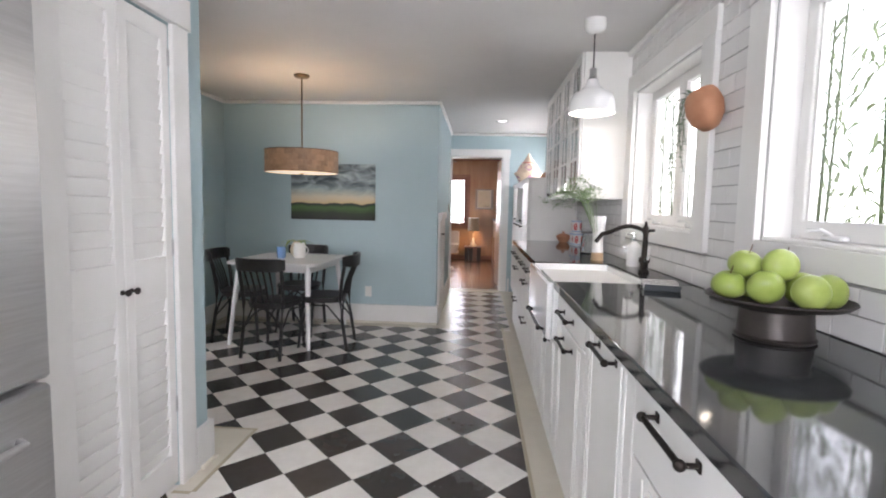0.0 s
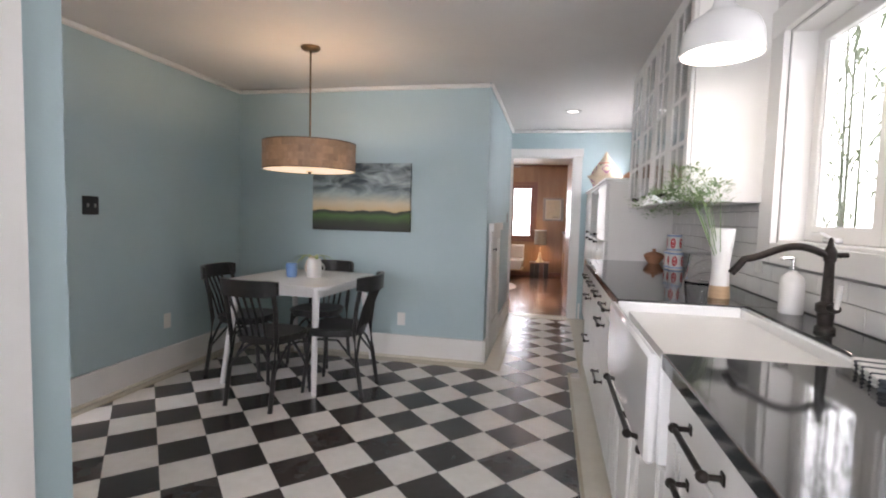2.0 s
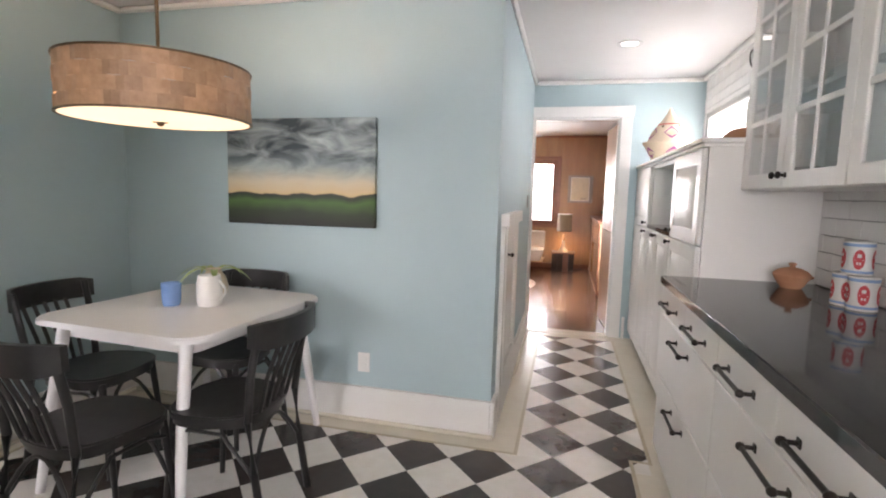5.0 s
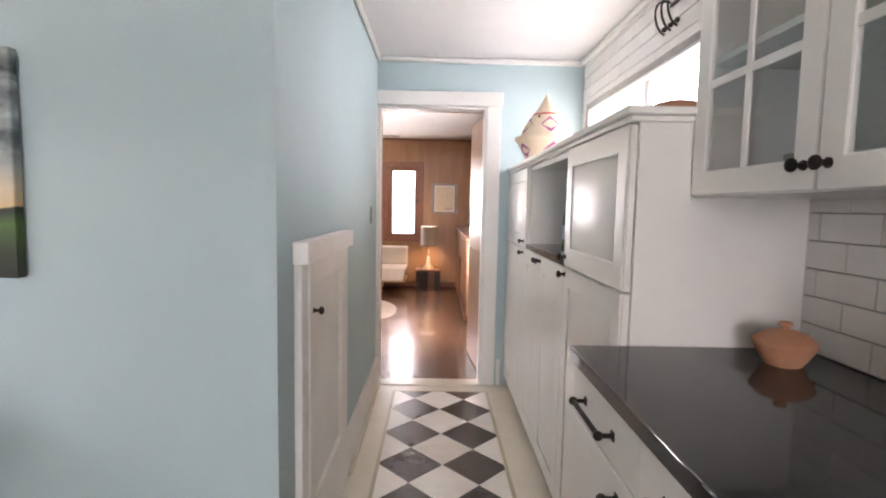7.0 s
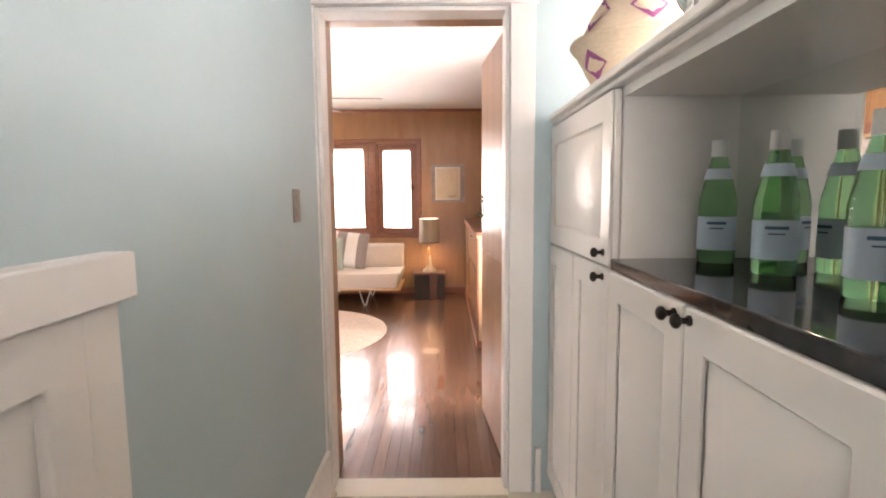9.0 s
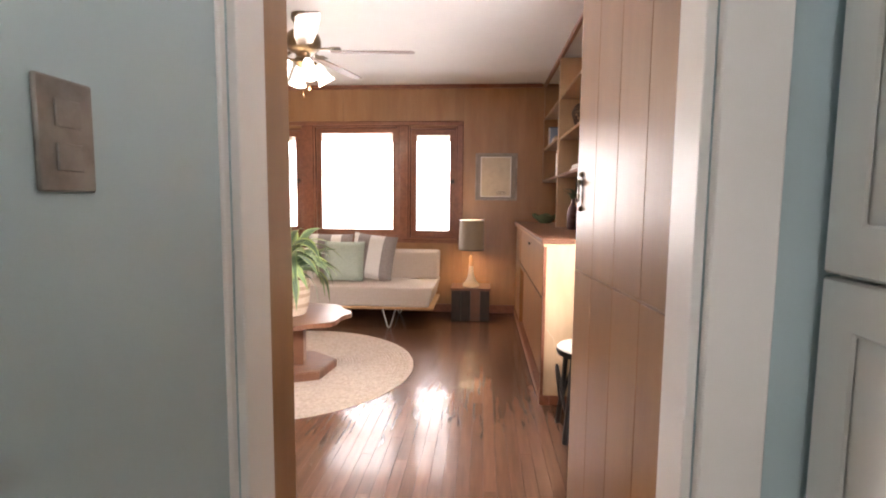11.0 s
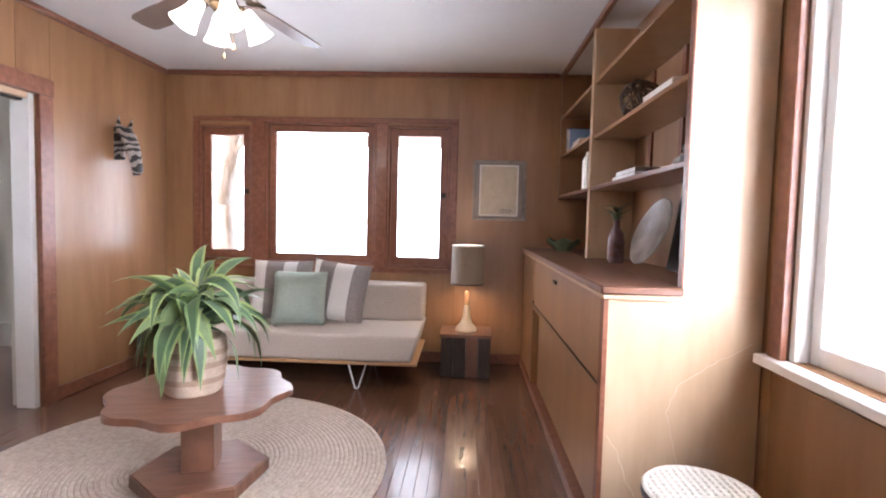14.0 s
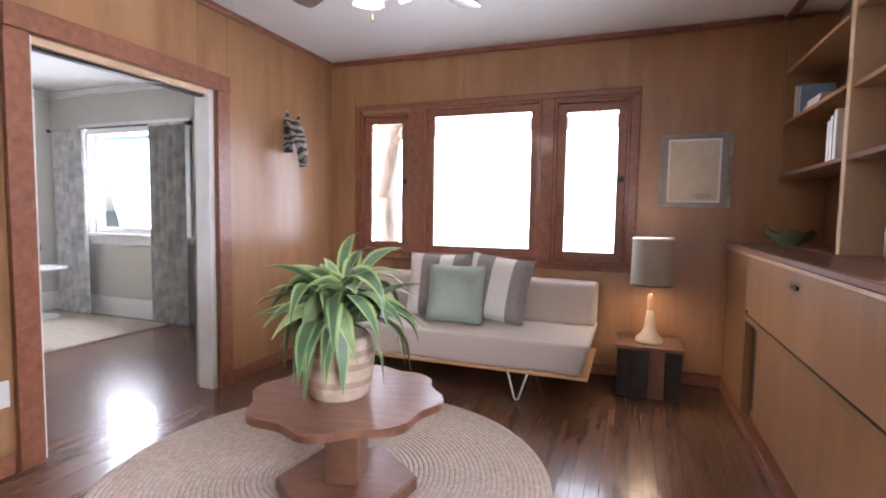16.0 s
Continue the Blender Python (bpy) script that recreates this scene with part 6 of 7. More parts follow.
# things on the desk
bt = thing("plum_vase", (0.80, 10.72, 0.984), "plum-brown bottle vase holding a green sprig", "vase")
part("body", lt([(0.0, 0.0), (0.036, 0.0), (0.044, 0.02), (0.046, 0.12), (0.036, 0.165), (0.017, 0.19), (0.015, 0.225), (0.019, 0.235)], 24), PLUM_GLASS, bt)
bm = bmesh.new()
for k in range(16):
    a = rng.uniform(0, 6.28)
    leaf_blade(bm, (0, 0, rng.uniform(0.22, 0.30)), (math.cos(a), math.sin(a), rng.uniform(0.1, 0.8)), (0, 0, 1), rng.uniform(0.06, 0.12), 0.028, 0.4, 4)
part("leaves", bm, LEAF, bt)
pl2 = thing("stone_plate", (0.875, 10.36, 0.984), "large oval grey stoneware platter leaning in the niche", "platter", rz=0)
bm = lt([(0.0, 0.0), (0.11, 0.0), (0.160, 0.020), (0.170, 0.026), (0.166, 0.030), (0.11, 0.010), (0.0, 0.009)], 40, cap=False)
bmesh.ops.transform(bm, matrix=Matrix.Translation((0.0, 0.0, 0.172)) @ Matrix.Rotation(radians(-68), 4, "Y") @ Matrix.Rotation(radians(3), 4, "X"), verts=bm.verts[:])
part("dish", bm, STONE_P, pl2)
pf = thing("photo_frame", (0.86, 9.98, 0.984), "small dark picture frame leaning on the desk", "frame")
tilt = Matrix.Translation((0.02, 0, 0)) @ Matrix.Rotation(radians(14), 4, "Y")
part("frame", bx(-0.008, 0.008, -0.10, 0.10, 0.004, 0.27, bev=0.002, m=tilt), WALNUT, pf)
part("print", bx(-0.010, -0.0085, -0.08, 0.08, 0.025, 0.25, m=tilt), STONE_P, pf)
pf2 = thing("dark_tray", (0.90, 10.16, 0.984), "dark wooden tray leaning behind the platter", "tray")
part("board", bx(-0.008, 0.008, -0.16, 0.16, 0.004, 0.36, bev=0.006, m=Matrix.Translation((0.02, 0, 0)) @ Matrix.Rotation(radians(9), 4, "Y")), DARKWOOD, pf2)
gb = thing("glass_bowl", (0.72, 11.78, 0.984), "green ruffled glass bowl on the desk", "bowl")
bm = lt([(0.0, 0.0), (0.045, 0.0), (0.075, 0.03), (0.115, 0.065), (0.125, 0.085), (0.118, 0.082), (0.07, 0.038), (0.0, 0.012)], 36, cap=False)
for v in bm.verts:
    a = math.atan2(v.co.y, v.co.x)
    v.co.z += 0.012 * math.sin(6 * a) * (v.co.x ** 2 + v.co.y ** 2) / 0.0156
part("bowl", bm, GREEN_BOWL, gb)

# ---- cane stool by the door ----
cs = thing("cane_stool", (0.655, 9.33, 0.0), "round black bentwood stool with white cane seat", "stool")
part("seat_ring", lt([(0.125, 0.425), (0.155, 0.425), (0.16, 0.44), (0.155, 0.455), (0.125, 0.455)], 36, cap=False), BLACKWOOD, cs)
for k in range(-6, 7):
    o = k * 0.021
    h = math.sqrt(max(0.0, 0.142 ** 2 - o * o))
    for w in (0, 1):
        a, b = ((o, -h, 0.4545 + 0.002 * w), (o, h, 0.4545 + 0.002 * w)) if w else ((-h, o, 0.4545), (h, o, 0.4545))
        part("cane_strip", tb([a, b], 0.0062, 5), CANE, cs)
part("cane_edge", lt([(0.135, 0.452), (0.15, 0.462), (0.157, 0.455)], 36, cap=False), CANE, cs)
for k in range(4):
    a = math.pi / 4 + k * math.pi / 2
    part("leg", tb([(0.13 * math.cos(a), 0.13 * math.sin(a), 0.43), (0.15 * math.cos(a), 0.15 * math.sin(a), 0.2), (0.175 * math.cos(a), 0.175 * math.sin(a), 0.0)], 0.014, 10), BLACKWOOD, cs)
    b = a + math.pi / 2
    part("hoop", tb(curve_pts(lambda t: ((0.155 + 0.0) * math.cos(a + (b - a) * t), 0.155 * math.sin(a + (b - a) * t), 0.10 + 0.26 * math.sin(math.pi * t)), 10), 0.008, 8), BLACKWOOD, cs)

# ---- round jute rug ----
bm = bmesh.new()
prof = [(0.0, 0.012)]
r = 0.02
while r < 0.935:
    prof += [(r, 0.006), (r + 0.006, 0.0125), (r + 0.016, 0.0125)]
    r += 0.0225
prof += [(0.950, 0.006), (0.950, 0.0)]
lathe(bm, prof, 96, cap=False)
ob = solo("jute_rug", bm, JUTE, "round braided pale jute rug on the wooden floor", "rug", at=(-1.32, 10.20, 0.0))

# ---- lobed coffee table ----
ct = thing("coffee_table", (-1.175, 10.09, 0.0125), "walnut pedestal coffee table with scalloped top", "table", rz=12)
out = []
for i in range(96):
    a = 2 * math.pi * i / 96
    r = 0.372 + 0.020 * math.cos(8 * a)
    out.append((r * math.cos(a), r * math.sin(a)))
part("tabletop", prism(out, 0.372, 0.402, 0.006), WALNUT, ct)
part("column", bx(-0.068, 0.068, -0.068, 0.068, 0.058, 0.371, bev=0.004), WALNUT, ct)
part("base", prism([(0.285 * math.cos(math.pi * k / 3 + 0.2), 0.285 * math.sin(math.pi * k / 3 + 0.2)) for k in range(6)], 0.0, 0.057, 0.006), WALNUT, ct)

# ---- potted plant on the table ----
pp = thing("basket_planter", (-1.205, 10.08, 0.4145), "pale woven basket planter with tan bands", "planter")
def belly(z):
    return 0.112 + 0.026 * math.sin(math.pi * min(1, z / 0.24) * 0.75)
prof = [(0.0, 0.0), (0.108, 0.0)] + [(belly(z) + (0.002 if k % 2 else -0.001), z) for k, z in enumerate([0.004 + 0.0095 * q for q in range(26)])] + [(0.112, 0.243), (0.108, 0.20), (0.0, 0.20)]
part("basket", lt(prof, 40, cap=False), POT_STRAW, pp)
for z in (0.055, 0.125, 0.175):
    part("band", lt([(belly(z) + 0.0035, z), (belly(z + 0.012) + 0.0035, z + 0.024)], 40, cap=False), POT_BAND, pp, "tan woven band")
pn = thing("dracaena_plant", (-1.205, 10.08, 0.655), "leafy green and yellow striped dracaena plant", "plant")
rng = random.Random(21)
for k in range(74):
    a = rng.uniform(0, 2 * math.pi)
    el = rng.choice((rng.uniform(0.5, 1.4), rng.uniform(-0.1, 0.8)))
    bend = rng.uniform(1.1, 2.9)
    ln = rng.uniform(0.24, 0.43)
    w = rng.uniform(0.056, 0.084)
    out_ = Vector((math.cos(a), math.sin(a), 0))
    twist = rng.uniform(-0.7, 0.7)
    s = Vector((-math.sin(a), math.cos(a), 0)) * math.cos(twist) + Vector((0, 0, 1)) * math.sin(twist)
    swing = Vector((-math.sin(a), math.cos(a), 0)) * rng.uniform(-0.5, 0.5)
    p = Vector((rng.uniform(-0.04, 0.04), rng.uniform(-0.04, 0.04), rng.uniform(0.02, 0.20))) + out_ * 0.02
    rows = []
    for i in range(10):
        t = i / 9
        ww = w * (0.25 + 0.75 * math.sin(math.pi * min(1, 0.12 + 0.70 * t))) * (1 - max(0, t - 0.5) / 0.52)
        q = p.copy()
        if math.hypot(q.x, q.y) < 0.155:
            q.z = max(q.z, 0.02)
        q.z = max(q.z, -0.22)
        rows.append((q, ww))
        ang = max(-1.45, el - bend * t)
        p = p + ((out_ + swing * t).normalized() * math.cos(ang) + Vector((0, 0, math.sin(ang)))) * ln / 9
    mid, edge = bmesh.new(), bmesh.new()
    for bmm, f0, f1 in ((mid, -0.30, 0.30), (edge, 0.30, 0.5), (edge, -0.5, -0.30)):
        prev = None
        for p, ww in rows:
            lift = 0.12 * ww
            q = (bmm.verts.new(p + s * ww * f0 + Vector((0, 0, lift * abs(f0) * 2))), bmm.verts.new(p + s * ww * f1 + Vector((0, 0, lift * abs(f1) * 2))))
            if prev:
                bmm.faces.new((prev[0], prev[1], q[1], q[0]))
            prev = q
    lf = part("leaf", edge, LEAF_EDGE if k % 3 else LEAF_PALE, pn)
    part("leaf_stripe", mid, LEAF if k % 5 else LEAF_PALE, lf, "dark green centre stripe")
for k in range(5):
    a = k * 1.26
    part("stem", tb([(0.03 * math.cos(a), 0.03 * math.sin(a), -0.04), (0.035 * math.cos(a), 0.035 * math.sin(a), 0.10), (0.03 * math.cos(a), 0.03 * math.sin(a), 0.19)], 0.008, 8), LEAF, pn)

# ---- daybed ----
db = thing("daybed", (-1.30, 11.65, 0.0), "beige upholstered daybed on white hairpin legs", "daybed")


def cushion(w, d, h, r=0.03, puff=0.012, nx=14, ny=8):
    """A padded block with soft edges and slightly swollen faces, resting on z = 0."""
    bm = bmesh.new()
    box(bm, -w / 2, w / 2, -d / 2, d / 2, 0, h, r)
    return bm


def skew(bm, f):
    for v in bm.verts:
        v.co = f(v.co)
    return bm


part("platform", bx(-0.96, 0.965, -0.33, 0.40, 0.185, 0.205, bev=0.004), BLOND, db, "thin wooden platform edge")
bm = cushion(1.95, 0.76, 0.195, 0.028)
skew(bm, lambda c: Vector((c.x - 0.05 * (1 - c.z / 0.195) * (1 if c.x > 0 else -1), c.y + 0.03 * (1 - c.z / 0.195), c.z)))
bmesh.ops.translate(bm, verts=bm.verts[:], vec=(0, 0.03, 0.205))
part("mattress", bm, LINEN, db)
bm = cushion(1.93, 0.20, 0.28, 0.035)
skew(bm, lambda c: Vector((c.x, c.y + 0.10 * c.z / 0.28, c.z)))
bmesh.ops.translate(bm, verts=bm.verts[:], vec=(0, 0.28, 0.398))
part("bolster", bm, LINEN, db)
for x in (-0.72, 0.545):
    for y in (-0.28, 0.34):
        part("hairpin_leg", tb([(x - 0.065, y, 0.186), (x - 0.012, y - 0.01, 0.012), (x, y - 0.01, 0.006), (x + 0.012, y - 0.01, 0.012), (x + 0.065, y, 0.186)], 0.0065, 8), WHITE_METAL, db, "white steel hairpin leg")


def pillow(name, at, rot, size, material, label, stripes=None, group="cushions on the daybed"):
    ob = thing(name, at, label, "cushion", group)
    ob.matrix_basis = pose(*at, *rot)
    n = 16
    def pt(u, v, s):
        e = (1 - abs(u) ** 3.2) * (1 - abs(v) ** 3.2)
        pin = 1 - 0.06 * (1 - abs(u) ** 2) * abs(v) ** 4 - 0.0
        x = u * size / 2 * (1 - 0.05 * (1 - u * u) * 0) * (1 - 0.045 * (1 - v * v))
        z = v * size / 2 * (1 - 0.045 * (1 - u * u))
        return (x, s * (0.002 + 0.062 * e ** 0.5), z + size / 2)
    bands = stripes or [(-1, 1, material)]
    for u0, u1, m in bands:
        bm = bmesh.new()
        for s in (-1, 1):
            k = max(2, int(n * (u1 - u0) / 2))
            grid = [[bm.verts.new(pt(u0 + (u1 - u0) * i / k, -1 + 2 * j / n, s)) for j in range(n + 1)] for i in range(k + 1)]
            for i in range(k):
                for j in range(n):
                    bm.faces.new((grid[i][j], grid[i + 1][j], grid[i + 1][j + 1], grid[i][j + 1]))
        bmesh.ops.remove_doubles(bm, verts=bm.verts[:], dist=0.0045)
        part("cover" if stripes is None else "stripe", bm, m, ob)
    return ob


SW, SG = STRIPE_W, STRIPE_G
pillow("striped_cushion", (-1.43, 11.70, 0.404), (-14, 0, 3), 0.46, None, "square cushion with white and grey stripes", [(-1, -0.55, SW), (-0.55, 0.05, SG), (0.05, 0.5, SW), (0.5, 1, SG)])
pillow("striped_cushion", (-1.02, 11.70, 0.404), (-14, 6, -6), 0.46, None, "square cushion with grey and white stripes", [(-1, -0.75, SW), (-0.75, -0.2, SG), (-0.2, 0.45, SW), (0.45, 1, SG)])
pillow("sage_cushion", (-1.24, 11.54, 0.404), (-16, 0, 4), 0.40, SAGE, "plain sage green square cushion")

# ---- block side table and lamp ----
bk = thing("block_table", (0.0, 11.88, 0.0), "dark end-grain wooden block side table", "side table")
part("top", bx(-0.20, 0.20, -0.17, 0.17, 0.305, 0.33, bev=0.003), WALNUT, bk)
for k in range(4):
    a, b = -0.19 + 0.095 * k, -0.19 + 0.095 * (k + 1)
    part("block", bx(a + 0.001, b - 0.001, -0.16 - 0.003 * (k % 2), 0.16, 0.0, 0.3045, bev=0.003), DARKWOOD if k % 3 != 2 else WALNUT, bk)
tl = thing("table_lamp", (0.0, 11.85, 0.33), "ivory ceramic table lamp with a grey drum shade", "lamp")
part("base", lt([(0.0, 0.0), (0.078, 0.0), (0.085, 0.012), (0.080, 0.03), (0.050, 0.062), (0.034, 0.10), (0.026, 0.16), (0.020, 0.205), (0.016, 0.21), (0.0, 0.212)], 32), IVORY, tl)
part("neck", lt([(0.018, 0.21), (0.019, 0.30), (0.012, 0.315), (0.0, 0.318)], 20), BLOND, tl, "pale wooden neck")
part("shade", lt([(0.128, 0.375), (0.122, 0.675)], 40, cap=False), SHADE, tl)
part("shade_lining", lt([(0.1265, 0.376), (0.1205, 0.674)], 40, cap=False), SHADE_IN, tl)
part("shade_rim", lt([(0.121, 0.672), (0.1235, 0.678), (0.1235, 0.668)], 40, cap=False), PAPER, tl)
part("shade_rim", lt([(0.127, 0.378), (0.1295, 0.372), (0.1295, 0.382)], 40, cap=False), DARKWOOD, tl)
part("bulb", lt([(0.0, 0.47), (0.02, 0.48), (0.03, 0.52), (0.02, 0.55), (0.012, 0.57)], 16), BULB, tl)
part("harp", tb([(-0.12, 0, 0.655), (0, 0, 0.66), (0.12, 0, 0.655)], 0.003, 6), BRASS, tl)
part("harp_stem", tb([(0, 0, 0.31), (0, 0.045, 0.50), (0, 0, 0.66)], 0.003, 6), BRASS, tl)

# framed map on the wall
mp_ = thing("framed_map", (0.245, FY - 0.004, 1.205), "faded antique map in a thin grey-brown frame", "picture")
part("frame", ring("y", -0.022, 0.0, -0.218, 0.218, 0.0, 0.49, 0.023, 0.022, 0.022, 0.002), STONE_P, mp_, "grey-brown wooden frame")
part("mat", bx(-0.195, 0.195, -0.008, -0.001, 0.022, 0.468), STRIPE_G, mp_, "brown mount")
part("map", bx(-0.165, 0.155, -0.011, -0.0085, 0.035, 0.455), PAPER, mp_, "pale map border")
part("map_sheet", bx(-0.152, 0.142, -0.0125, -0.0115, 0.048, 0.442), MAPPAPER, mp_, "faded map print")
bm = bmesh.new()
for z0, z1, x0, x1 in ((0.075, 0.082, 0.0, 0.11), (0.088, 0.094, 0.02, 0.10), (0.062, 0.068, 0.01, 0.09)):
    box(bm, x0, x1, -0.0132, -0.0126, z0, z1)
part("print", bm, STRIPE_G, mp_, "small dark print bars")

# carved zebra head
bm = bmesh.new()
segs = [(0.00, 0.33, 0.052, 0.058), (0.04, 0.28, 0.060, 0.060), (0.07, 0.21, 0.055, 0.056), (0.095, 0.13, 0.044, 0.048), (0.11, 0.06, 0.037, 0.041), (0.115, 0.015, 0.036, 0.036), (0.10, -0.01, 0.020, 0.02)]
rings = []
for dx, z, ry, rx in segs:
    rings.append([bm.verts.new((dx + rx * math.cos(2 * math.pi * i / 16) * 0.9, ry * math.sin(2 * math.pi * i / 16), z)) for i in range(16)])
for a, b in zip(rings, rings[1:]):
    for i in range(16):
        bm.faces.new((a[i], a[(i + 1) % 16], b[(i + 1) % 16], b[i]))
bm.faces.new(rings[0])
bm.faces.new(rings[-1][::-1])
for s in (-1, 1):
    tube(bm, [(0.02, s * 0.045, 0.31), (0.02, s * 0.065, 0.36), (0.03, s * 0.07, 0.405)], 0.022, 8, 0.004)
box(bm, -0.06, 0.02, -0.012, 0.012, 0.10, 0.34, 0.006)
zb = bpy.data.materials.new("zebra_striped_wood")
zb.use_nodes = True
zn, zl = zb.node_tree.nodes, zb.node_tree.links
wv = zn.new("ShaderNodeTexWave")
wv.bands_direction = "Z"
wv.inputs["Scale"].default_value, wv.inputs["Distortion"].default_value, wv.inputs["Detail Scale"].default_value = 6.0, 9.0, 1.6
zt_ = zn.new("ShaderNodeTexCoord")
zl.new(zt_.outputs["Object"], wv.inputs["Vector"])
zr = zn.new("ShaderNodeValToRGB")
zr.color_ramp.elements[0].position, zr.color_ramp.elements[1].position = 0.48, 0.56
zr.color_ramp.elements[0].color, zr.color_ramp.elements[1].color = (0.018, 0.016, 0.015, 1), (0.30, 0.27, 0.24, 1)
zl.new(wv.outputs["Fac"], zr.inputs[0])
zl.new(zr.outputs[0], zn["Principled BSDF"].inputs["Base Color"])
zn["Principled BSDF"].inputs["Roughness"].default_value = 0.45
ob = solo("zebra_head", bm, zb, "carved black and white striped zebra head ornament", "wall ornament", at=(-2.525, 11.50, 1.475))

# ---- ceiling fan ----
cf = thing("ceiling_fan", (-1.09, 10.12, DZ), "antique brass ceiling fan with brown blades and glass lights", "fan")
part("canopy", lt([(0.075, 0.0), (0.075, -0.03), (0.055, -0.06), (0.02, -0.07), (0.0, -0.07)], 28), BRASS, cf)
part("motor", lt([(0.02, -0.065), (0.02, -0.10), (0.075, -0.105), (0.105, -0.13), (0.115, -0.16), (0.115, -0.20), (0.095, -0.23), (0.05, -0.25), (0.04, -0.27), (0.0, -0.27)], 32), BRASS, cf)
for k in range(5):
    a = radians(4 + 72 * k)
    rot = Matrix.Rotation(a, 4, "Z")
    outl = [(0.17, -0.045), (0.30, -0.060), (0.50, -0.066), (0.62, -0.064), (0.655, -0.05), (0.665, 0.0), (0.655, 0.05), (0.62, 0.064), (0.50, 0.066), (0.30, 0.060), (0.17, 0.045)]
    bm = prism(outl, -0.004, 0.004)
    bmesh.ops.transform(bm, matrix=rot @ Matrix.Translation((0, 0, -0.235)) @ Matrix.Rotation(radians(11), 4, "X") @ Matrix.Diagonal((1.11, 1.06, 1, 1)), verts=bm.verts[:])
    bl = part("blade", bm, BLADE, cf)
    bm = bmesh.new()
    box(bm, 0.09, 0.20, -0.014, 0.014, -0.222, -0.212, 0.003)
    box(bm, 0.18, 0.25, -0.035, 0.035, -0.220, -0.212, 0.003)
    bmesh.ops.transform(bm, matrix=rot, verts=bm.verts[:])
    part("blade_arm", bm, BRASS, bl, "brass blade bracket")
part("light_hub", lt([(0.045, -0.27), (0.06, -0.285), (0.06, -0.31), (0.035, -0.335), (0.0, -0.345)], 24), BRASS, cf)
for k in range(4):
    a = radians(35 + 90 * k)
    rot = Matrix.Rotation(a, 4, "Z")
    bm = tb([(0.04, 0, -0.30), (0.075, 0, -0.295), (0.095, 0, -0.315)], 0.009, 8)
    bmesh.ops.transform(bm, matrix=rot, verts=bm.verts[:])
    part("light_arm", bm, BRASS, cf)
    bm = lt([(0.022, 0.0), (0.030, -0.02), (0.036, -0.06), (0.048, -0.10), (0.060, -0.125), (0.056, -0.125), (0.044, -0.10), (0.03, -0.05)], 20, cap=False)
    bmesh.ops.transform(bm, matrix=rot @ Matrix.Translation((0.092, 0, -0.31)) @ Matrix.Rotation(radians(-32), 4, "Y"), verts=bm.verts[:])
    part("glass_shade", bm, GLOW, cf, "lit frosted bell glass shade")
bm = tb([(0.03, 0.03, -0.33), (0.03, 0.03, -0.46)], 0.0012, 5)
part("pull_chain", bm, BRASS, cf)
part("chain_knob", lt([(0.0, -0.485), (0.009, -0.478), (0.010, -0.465), (0.004, -0.455), (0.0, -0.455)], 12, at=(0.03, 0.03, 0)), BLOND, cf, "turned wooden pull knob")
part("pull_chain", tb([(-0.02, 0.045, -0.33), (-0.02, 0.045, -0.49)], 0.0012, 5), BRASS, cf)
part("chain_knob", lt([(0.0, -0.52), (0.006, -0.512), (0.006, -0.495), (0.0, -0.49)], 12, at=(-0.02, 0.045, 0)), BRASS, cf)

outlet("wall_switch", (-2.5775, 9.645, 0.35), (1, 0), "white switch in a red frame beside the opening", PAPER, 1)

# ---- living room ----
for x0, x1, lab in ((-6.02, -5.50, "patterned grey curtain hanging beside the living room window"), (-4.60, -4.12, "patterned grey curtain hanging beside the living room window")):
    c = thing("curtain", ((x0 + x1) / 2, FY - 0.12, 0.02), lab, "curtain", "curtains at the living room window")
    w = x1 - x0
    bm = bmesh.new()
    cols = []
    for i in range(41):
        t = i / 40
        cols.append([bm.verts.new((-w / 2 + w * t, 0.032 * math.sin(t * 2 * math.pi * 5) * (0.8 + 0.2 * zf) + 0.004 * math.sin(23 * t), 1.93 * zf)) for zf in (0, 0.25, 0.5, 0.75, 1.0)])
    for a, b in zip(cols, cols[1:]):
        for j in range(4):
            bm.faces.new((a[j], b[j], b[j + 1], a[j + 1]))
    part("cloth", bm, CURTAIN, c)
    part("heading", bx(-w / 2, w / 2, -0.012, 0.012, 1.925, 1.955, bev=0.003), CURTAIN, c)
rd = thing("curtain_rod", (-5.02, FY - 0.12, 1.965), "thin dark curtain rod over the window", "curtain rod")
part("rod", tb([(-1.06, 0, 0), (0.96, 0, 0)], 0.010, 10), IRON, rd)
for s in (-1.06, 0.96):
    part("finial", lt([(0.0, -0.02), (0.018, -0.01), (0.022, 0.0), (0.018, 0.01), (0.0, 0.02)], 14, at=(s, 0, 0)), IRON, rd)
    part("bracket", bx(s * 0.9 - 0.008, s * 0.9 + 0.008, 0.0, 0.118, -0.01, 0.005), IRON, rd)
tt = thing("tulip_table", (-5.82, 11.66, 0.013), "small round white pedestal side table", "side table")
part("base", lt([(0.0, 0.0), (0.20, 0.0), (0.20, 0.008), (0.12, 0.02), (0.045, 0.05), (0.025, 0.12), (0.022, 0.40), (0.04, 0.49), (0.06, 0.50), (0.0, 0.50)], 36), TABLE_W, tt)
part("top", lt([(0.0, 0.50), (0.28, 0.502), (0.285, 0.512), (0.28, 0.52), (0.0, 0.52)], 40), TABLE_W, tt)
fv = thing("flower_vase", (-5.82, 11.64, 0.533), "clear vase of green leaves and coral flowers", "vase")
